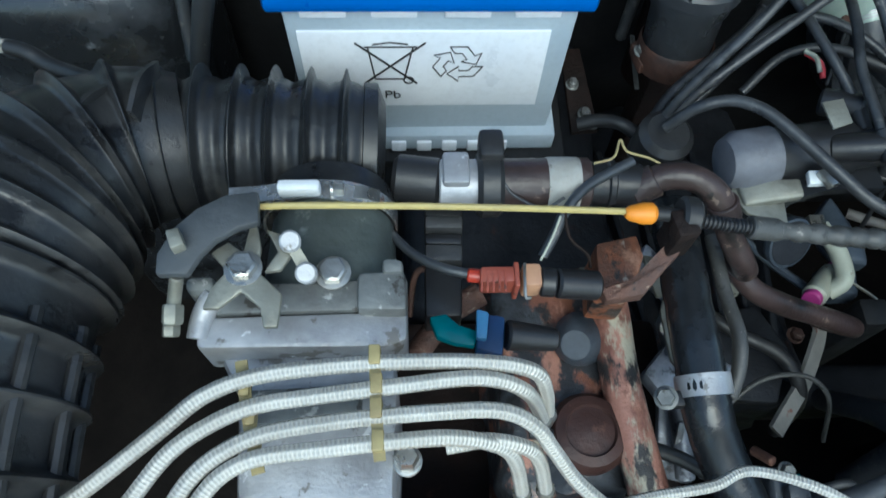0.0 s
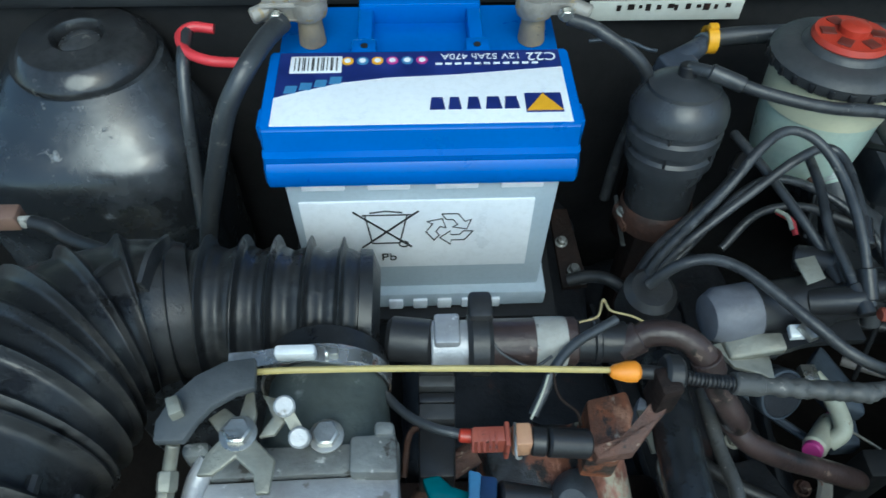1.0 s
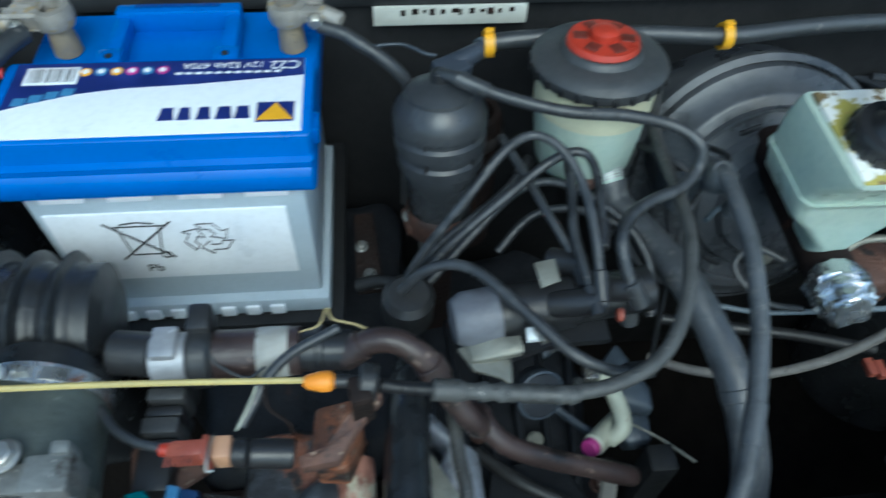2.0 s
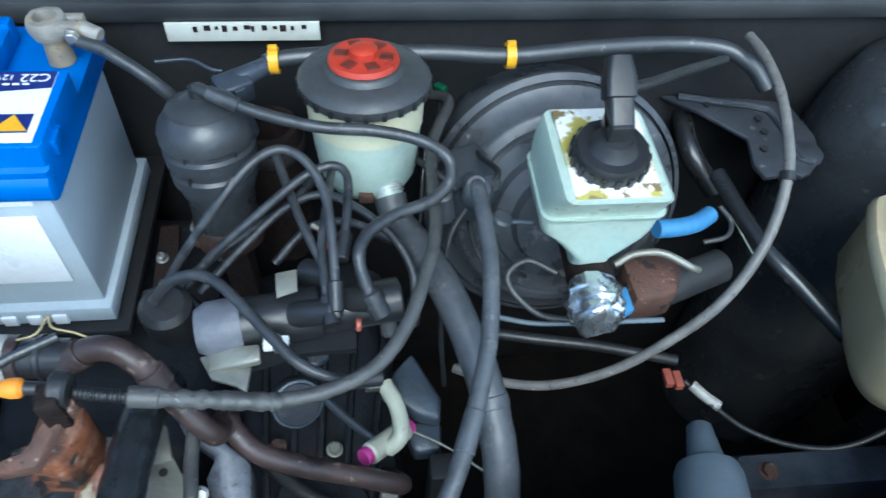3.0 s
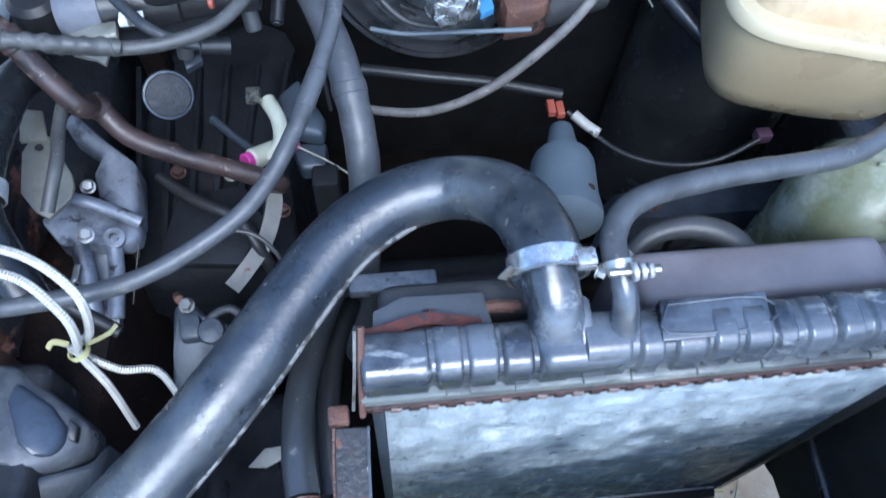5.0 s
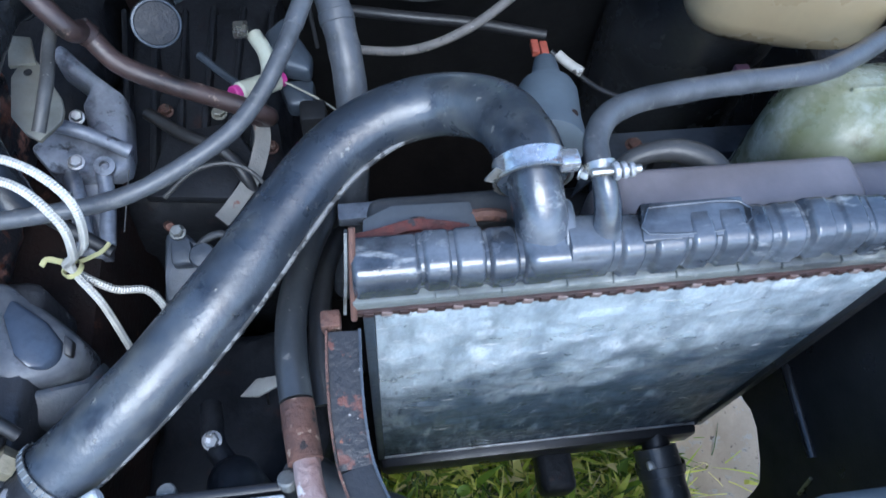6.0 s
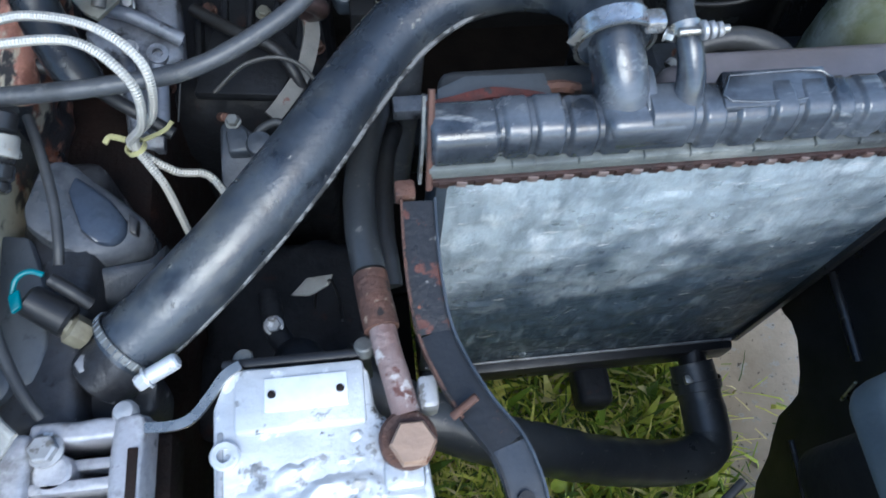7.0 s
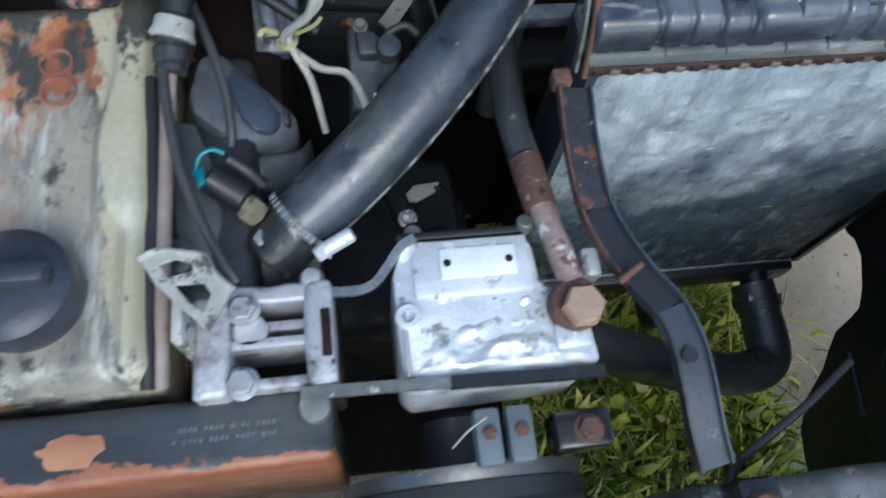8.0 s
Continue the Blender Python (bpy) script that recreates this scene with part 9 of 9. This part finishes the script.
# Sky sheen on the black lower end is put into this paler colour.
M_stay_sheen = mat("stay paint with blue-grey painted sheen", (0.050, 0.060, 0.078), 0.34, 0, (0.028, 0.034, 0.044), 24, 0.5, 0.2, 200, ((0.10, 0.11, 0.13), -0.06, 60))
part("lower_channel", strip(beside(stay_way[6:], 0, 0.0006), 0.0225, 0.004, (0, 0, 1), 8), M_stay_sheen, ra_, "black lower end with painted blue-grey sheen")
part("channel", strip(beside(stay_way[3:7], 0, 0), 0.0225, 0.004, (0, 0, 1), 8), M_stay, ra_)
# The paler metal stands for paint sheen along this folded edge.
part("flange", strip(beside(stay_way, -0.0105, 0.002), 0.0016, 0.008, (0, 0, 1), 8), M_bbl, ra_, "folded edge, its sheen painted blue-grey")
part("flange", strip(beside(stay_way[:6], 0.0105, 0.002), 0.0016, 0.008, (0, 0, 1), 8), M_rust, ra_, "rusty folded edge")
part("flange", strip(beside(stay_way[5:], 0.0105, 0.002), 0.0016, 0.008, (0, 0, 1), 8), M_stay, ra_)
part("top_bolt", box((0.389, 0.052, 0.680), (0.402, 0.064, 0.692), 0.002), M_rust, ra_, "rusty top lug")
part("arm_bolt", cyl((0.4090, -0.0840, 0.6740), (0.4240, -0.0750, 0.6800), 0.0026, 0.0005, 10), M_rust, ra_, "rusty bolt")
part("hole", lathe([(0.0050, 0), (0.0050, 0.0008)], axis_to((0.4450, -0.1320, 0.6680), (0, -0.2, 1)), 16), M_gear, ra_, "round hole")
part("white_spot", lathe([(0.004, 0), (0.003, 0.0008)], Matrix.Translation((0.4055, 0.0, 0.6755)), 12), M_label, ra_, "white paint dab")
part("end_block", box((0.472, -0.232, 0.60), (0.500, -0.204, 0.630), 0.004), M_black_paint, ra_, "black end block")
part("end_joint", cyl((0.485, -0.225, 0.60), (0.485, -0.225, 0.635), 0.013, 0.003, 18), M_rust, ra_, "rusty end joint")
ls = thing("side_strap", (0.416, 0.09, 0.66), "pale rust-edged strap beside the radiator tank", "strap")
part("strap", strip([(0.405, 0.062, 0.690), (0.408, 0.078, 0.715), (0.410, 0.095, 0.735)], 0.007, 0.002, (1, 0, 0)), M_alu_dirty, ls)
part("edge", tube([(0.4105, 0.056, 0.690), (0.412, 0.072, 0.722), (0.414, 0.092, 0.744)], 0.0022, 6), M_rust, ls)
piped("lower_hose", [(0.755, 0.044, 0.238), (0.758, 0.015, 0.232), (0.760, -0.020, 0.226), (0.757, -0.050, 0.224), (0.735, -0.066, 0.228), (0.69, -0.070, 0.240), (0.61, -0.066, 0.285), (0.535, -0.056, 0.335), (0.46, -0.040, 0.375), (0.39, -0.010, 0.40), (0.33, 0.03, 0.41)], 0.0265, M_rubber, "thick black lower radiator hose over the grass", [(0.10, 0.012, 0.0016)], "hose", "thick hoses", 22)
lc = thing("hose_clamp", (0.758, 0.03, 0.21), "small bright clamp on the lower hose", "hose clamp")
part("band", strap((0.760, 0.022, 0.228), (0.1, -1, -0.5), 0.0290, 0.010, 0.0012, 32), M_rubber_matt, lc)
part("screw", box((0.735, 0.015, 0.248), (0.748, 0.026, 0.256), 0.002), M_steel, lc)
piped("overflow_hose", [(0.5652, 0.1040, 0.7640), (0.5645, 0.1130, 0.7665), (0.5660, 0.1260, 0.7685), (0.5757, 0.1414, 0.7700), (0.5967, 0.1555, 0.7650), (0.6266, 0.1653, 0.7600), (0.6694, 0.1745, 0.7550), (0.7135, 0.1818, 0.7500), (0.7517, 0.1899, 0.7450), (0.7866, 0.2061, 0.7400), (0.8350, 0.2350, 0.7300), (0.9000, 0.2700, 0.7150)], 0.0080, M_cablegrey, "black overflow hose from radiator to tank", [(0.97, 0.016, 0.0014)], "hose", "small hoses", 16)
oc = thing("hose_clamp", (0.565, 0.103, 0.76), "small bright worm clip on the vent neck", "hose clamp")
part("band", strap((0.5648, 0.1075, 0.7650), (-0.1, 1, 0.4), 0.0086, 0.007, 0.0014, 20), M_steel, oc)
for k in range(3):
    x = 0.5690 + 0.0048 * k
    part("screw_ring", cyl((x, 0.0990, 0.7735), (x + 0.0032, 0.0992, 0.7740), 0.0058 - 0.0006 * k, 0.0006, 12), M_alu, oc, "pale worm screw")
part("screw", cyl((0.5560, 0.1000, 0.7720), (0.5860, 0.0992, 0.7742), 0.0026, 0.0005, 10), M_steel, oc)
bmm = thing("radiator_support", (0.8, 0.14, 0.63), "mauve-grey dusty radiator support beam", "beam")
part("beam", box((0.592, 0.112, 0.575), (1.06, 0.164, 0.674), 0.016, None, 3), mat("dusty mauve beam paint", (0.19, 0.175, 0.19), 0.45, 0, (0.09, 0.083, 0.092), 14, 0.5, 0.2, 160, ((0.26, 0.22, 0.20), 0.0, 24, 0.15)), bmm)
part("pressing", box((0.606, 0.118, 0.664), (0.800, 0.162, 0.684), 0.009, None, 3), mat("pale dusty pressing", (0.23, 0.21, 0.225), 0.4, 0, (0.13, 0.12, 0.13), 16, 0.5, 0.2, 160, ((0.30, 0.22, 0.18), -0.02, 26, 0.15)), bmm, "raised pale pressing")
fs = thing("fan_shroud", (0.47, 0.14, 0.55), "dusty grey fan shroud with a rusty seam", "shroud")
part("shroud", box((0.424, 0.112, 0.30), (0.56, 0.140, 0.706), 0.010, None, 3), M_grey_plastic, fs)
part("top_plate", slab([(0.4210, 0.1140, 0.7160), (0.4400, 0.1230, 0.7160), (0.4920, 0.1220, 0.7160), (0.4960, 0.0940, 0.7160), (0.4200, 0.0990, 0.7160)], 0.006, 0.001), M_face, fs, "pale grey upper plate")
part("rust_flake", strip([(0.4120, 0.0950, 0.7220), (0.4300, 0.0980, 0.7220), (0.4520, 0.1030, 0.7220), (0.4730, 0.1000, 0.7220), (0.4870, 0.0960, 0.7220)], 0.008, 0.003), mat("dark red flaking rust", (0.15, 0.035, 0.025), 0.7, 0, (0.04, 0.018, 0.016), 50, 0.5, 0.8, 200, ((0.03, 0.028, 0.03), 0.15, 60, 0.06)), fs, "red rusty edge")
part("rust_seam", tube([(0.440, 0.113, 0.708), (0.455, 0.112, 0.712), (0.475, 0.112, 0.710), (0.50, 0.113, 0.712), (0.515, 0.113, 0.708)], 0.0045, 8), M_rust, fs, "rusty seam")
part("arm", box((0.40, 0.195, 0.572), (0.475, 0.212, 0.585), 0.002), M_purple_grey, fs)
fp = thing("air_guide", (0.86, -0.05, 0.25), "black plastic air guide beside the radiator", "panel")
part("side_panel", plate([(0.11, 0.32), (0.11, 0.76), (-0.35, 0.76), (-0.35, 0.08), (-0.17, 0.10), (-0.134, 0.11), (-0.095, 0.15), (-0.07, 0.20), (-0.05, 0.225), (-0.033, 0.25), (-0.026, 0.285), (-0.02, 0.305), (0.0, 0.322), (0.033, 0.338), (0.054, 0.338), (0.066, 0.33)], 0.02, Matrix(((0, 0, 1, 0.838), (1, 0, 0, 0), (0, 1, 0, 0), (0, 0, 0, 1)))), M_plastic, fp)
part("rib", tube([(0.838, 0.072, 0.435), (0.837, 0.03, 0.432), (0.837, -0.019, 0.425)], 0.006, 10), M_black_paint, fp)
part("rib", tube([(0.838, -0.064, 0.262), (0.838, -0.10, 0.257), (0.838, -0.14, 0.25)], 0.005, 10), M_black_paint, fp)
part("chrome_pin", cyl((0.836, -0.046, 0.380), (0.836, -0.036, 0.412), 0.0018, 0.0004, 8), M_steel, fp, "thin bright pin")
hl = thing("headlamp", (0.62, -0.12, 0.70), "grey-rimmed lamp housing with pale lens", "headlamp")
part("rim", box((0.681, -0.24, 0.60), (0.828, -0.077, 0.668), 0.022, None, 5), M_bluegrey, hl, "grey-blue rounded rim")
part("seal", box((0.692, -0.23, 0.660), (0.818, -0.088, 0.671), 0.008, None, 3), M_rubber_matt, hl, "black seal")
part("glass", box((0.700, -0.225, 0.660), (0.813, -0.096, 0.675), 0.008, None, 3), M_res, hl, "pale glass")
part("bucket", box((0.712, -0.26, 0.46), (0.836, -0.10, 0.62), 0.02, None, 3), M_black_dusty, hl, "black bucket")
hose("wire", [(0.475, -0.214, 0.60), (0.500, -0.1950, 0.575), (0.5167, -0.1871, 0.5600), (0.5739, -0.1571, 0.5600), (0.6220, -0.1272, 0.5600)], 0.0032, M_rubber_matt, "black wire sleeve at the front panel", "wire", "thin wires")
bm = lumpy((-0.30, -0.285, 0.50), (0.452, -0.235, 0.60), 0.01, 0.002, 20, 3)
add(bm, lumpy((0.455, -0.285, 0.48), (0.688, -0.204, 0.605), 0.012, 0.002, 25, 3))
solo("front_crossbeam", bm, M_alu_dirty, "worn grey front crossbeam", "beam")

# Out of view; added to keep light off the lower radiator core.
solo("wall_bumper", box((-0.60, -0.40, 0.16), (1.06, -0.34, 0.52), 0.02), M_plastic, "unseen black bumper panel, added to shade the lower radiator", "bumper", kind="structure")

# ---- grass ----
rng = random.Random(7)
verts, faces = [], []


def blade(x, y, h, w, lean, turn):
    dx, dy = math.cos(turn), math.sin(turn)
    n0 = len(verts)
    for k, (u, ww) in enumerate(((0, 1.0), (0.4, 0.9), (0.75, 0.6))):
        px, py, pz = x + dx * lean * u * u, y + dy * lean * u * u, h * u * (1 - 0.25 * u * lean / max(h, 0.01))
        verts.extend([(px - dy * w * ww, py + dx * w * ww, pz), (px + dy * w * ww, py - dx * w * ww, pz)])
    verts.append((x + dx * lean, y + dy * lean, h * (1 - 0.3 * lean / max(h, 0.01))))
    faces.extend([(n0, n0 + 1, n0 + 3, n0 + 2), (n0 + 2, n0 + 3, n0 + 5, n0 + 4), (n0 + 4, n0 + 5, n0 + 6)])


for i in range(12500):
    x, y = rng.uniform(0.30, 1.0), rng.uniform(-0.55, 0.30)
    edge = 0.82 + 0.08 * noise.noise((x * 3, y * 6, 0.3))
    if x > edge and rng.random() < min(0.985, (x - edge) / 0.05):
        continue
    tuft = 0.7 + 0.6 * noise.noise((x * 14, y * 14, 2.0))
    blade(x, y, rng.uniform(0.03, 0.12) * max(0.35, tuft), rng.uniform(0.0013, 0.0040), rng.uniform(0.01, 0.09), rng.uniform(0, 6.28))
for i in range(7000):
    x, y = rng.gauss(-0.1, 0.75), -0.42 - abs(rng.gauss(0, 0.55))
    blade(x, y, rng.uniform(0.03, 0.11), rng.uniform(0.0011, 0.0030), rng.uniform(0.01, 0.10), rng.uniform(0, 6.28))
for i in range(90):
    blade(rng.uniform(0.74, 1.0), rng.uniform(-0.35, 0.10), rng.uniform(0.008, 0.02), rng.uniform(0.0007, 0.0013), rng.uniform(0.05, 0.12), rng.uniform(0, 6.28))
for i in range(260):
    x, y = rng.uniform(0.40, 0.84), rng.uniform(-0.50, 0.10)
    blade(x, y, rng.uniform(0.05, 0.10), rng.uniform(0.006, 0.011), rng.uniform(0.02, 0.05), rng.uniform(0, 6.28))
for i in range(22):
    x, y, r, h = rng.uniform(0.45, 0.86), rng.uniform(-0.45, 0.06), rng.uniform(0.007, 0.014), rng.uniform(0.05, 0.10)
    n0, tx, ty = len(verts), rng.uniform(-0.5, 0.5), rng.uniform(-0.5, 0.5)
    for k in range(9):
        u = k * 2 * math.pi / 9
        dx, dy = r * math.cos(u), r * 0.8 * math.sin(u)
        verts.append((x + dx, y + dy, h + tx * dx + ty * dy))
    verts.append((x, y, h - 0.003))
    faces.extend([(n0 + k, n0 + (k + 1) % 9, n0 + 9) for k in range(9)])
me = bpy.data.meshes.new("grass")
me.from_pydata(verts, [], faces)
me.materials.append(M_grass)
gr_ob = new("grass", me)
tagged(gr_ob, "long green grass blades under the car front", "grass", kind="stuff")
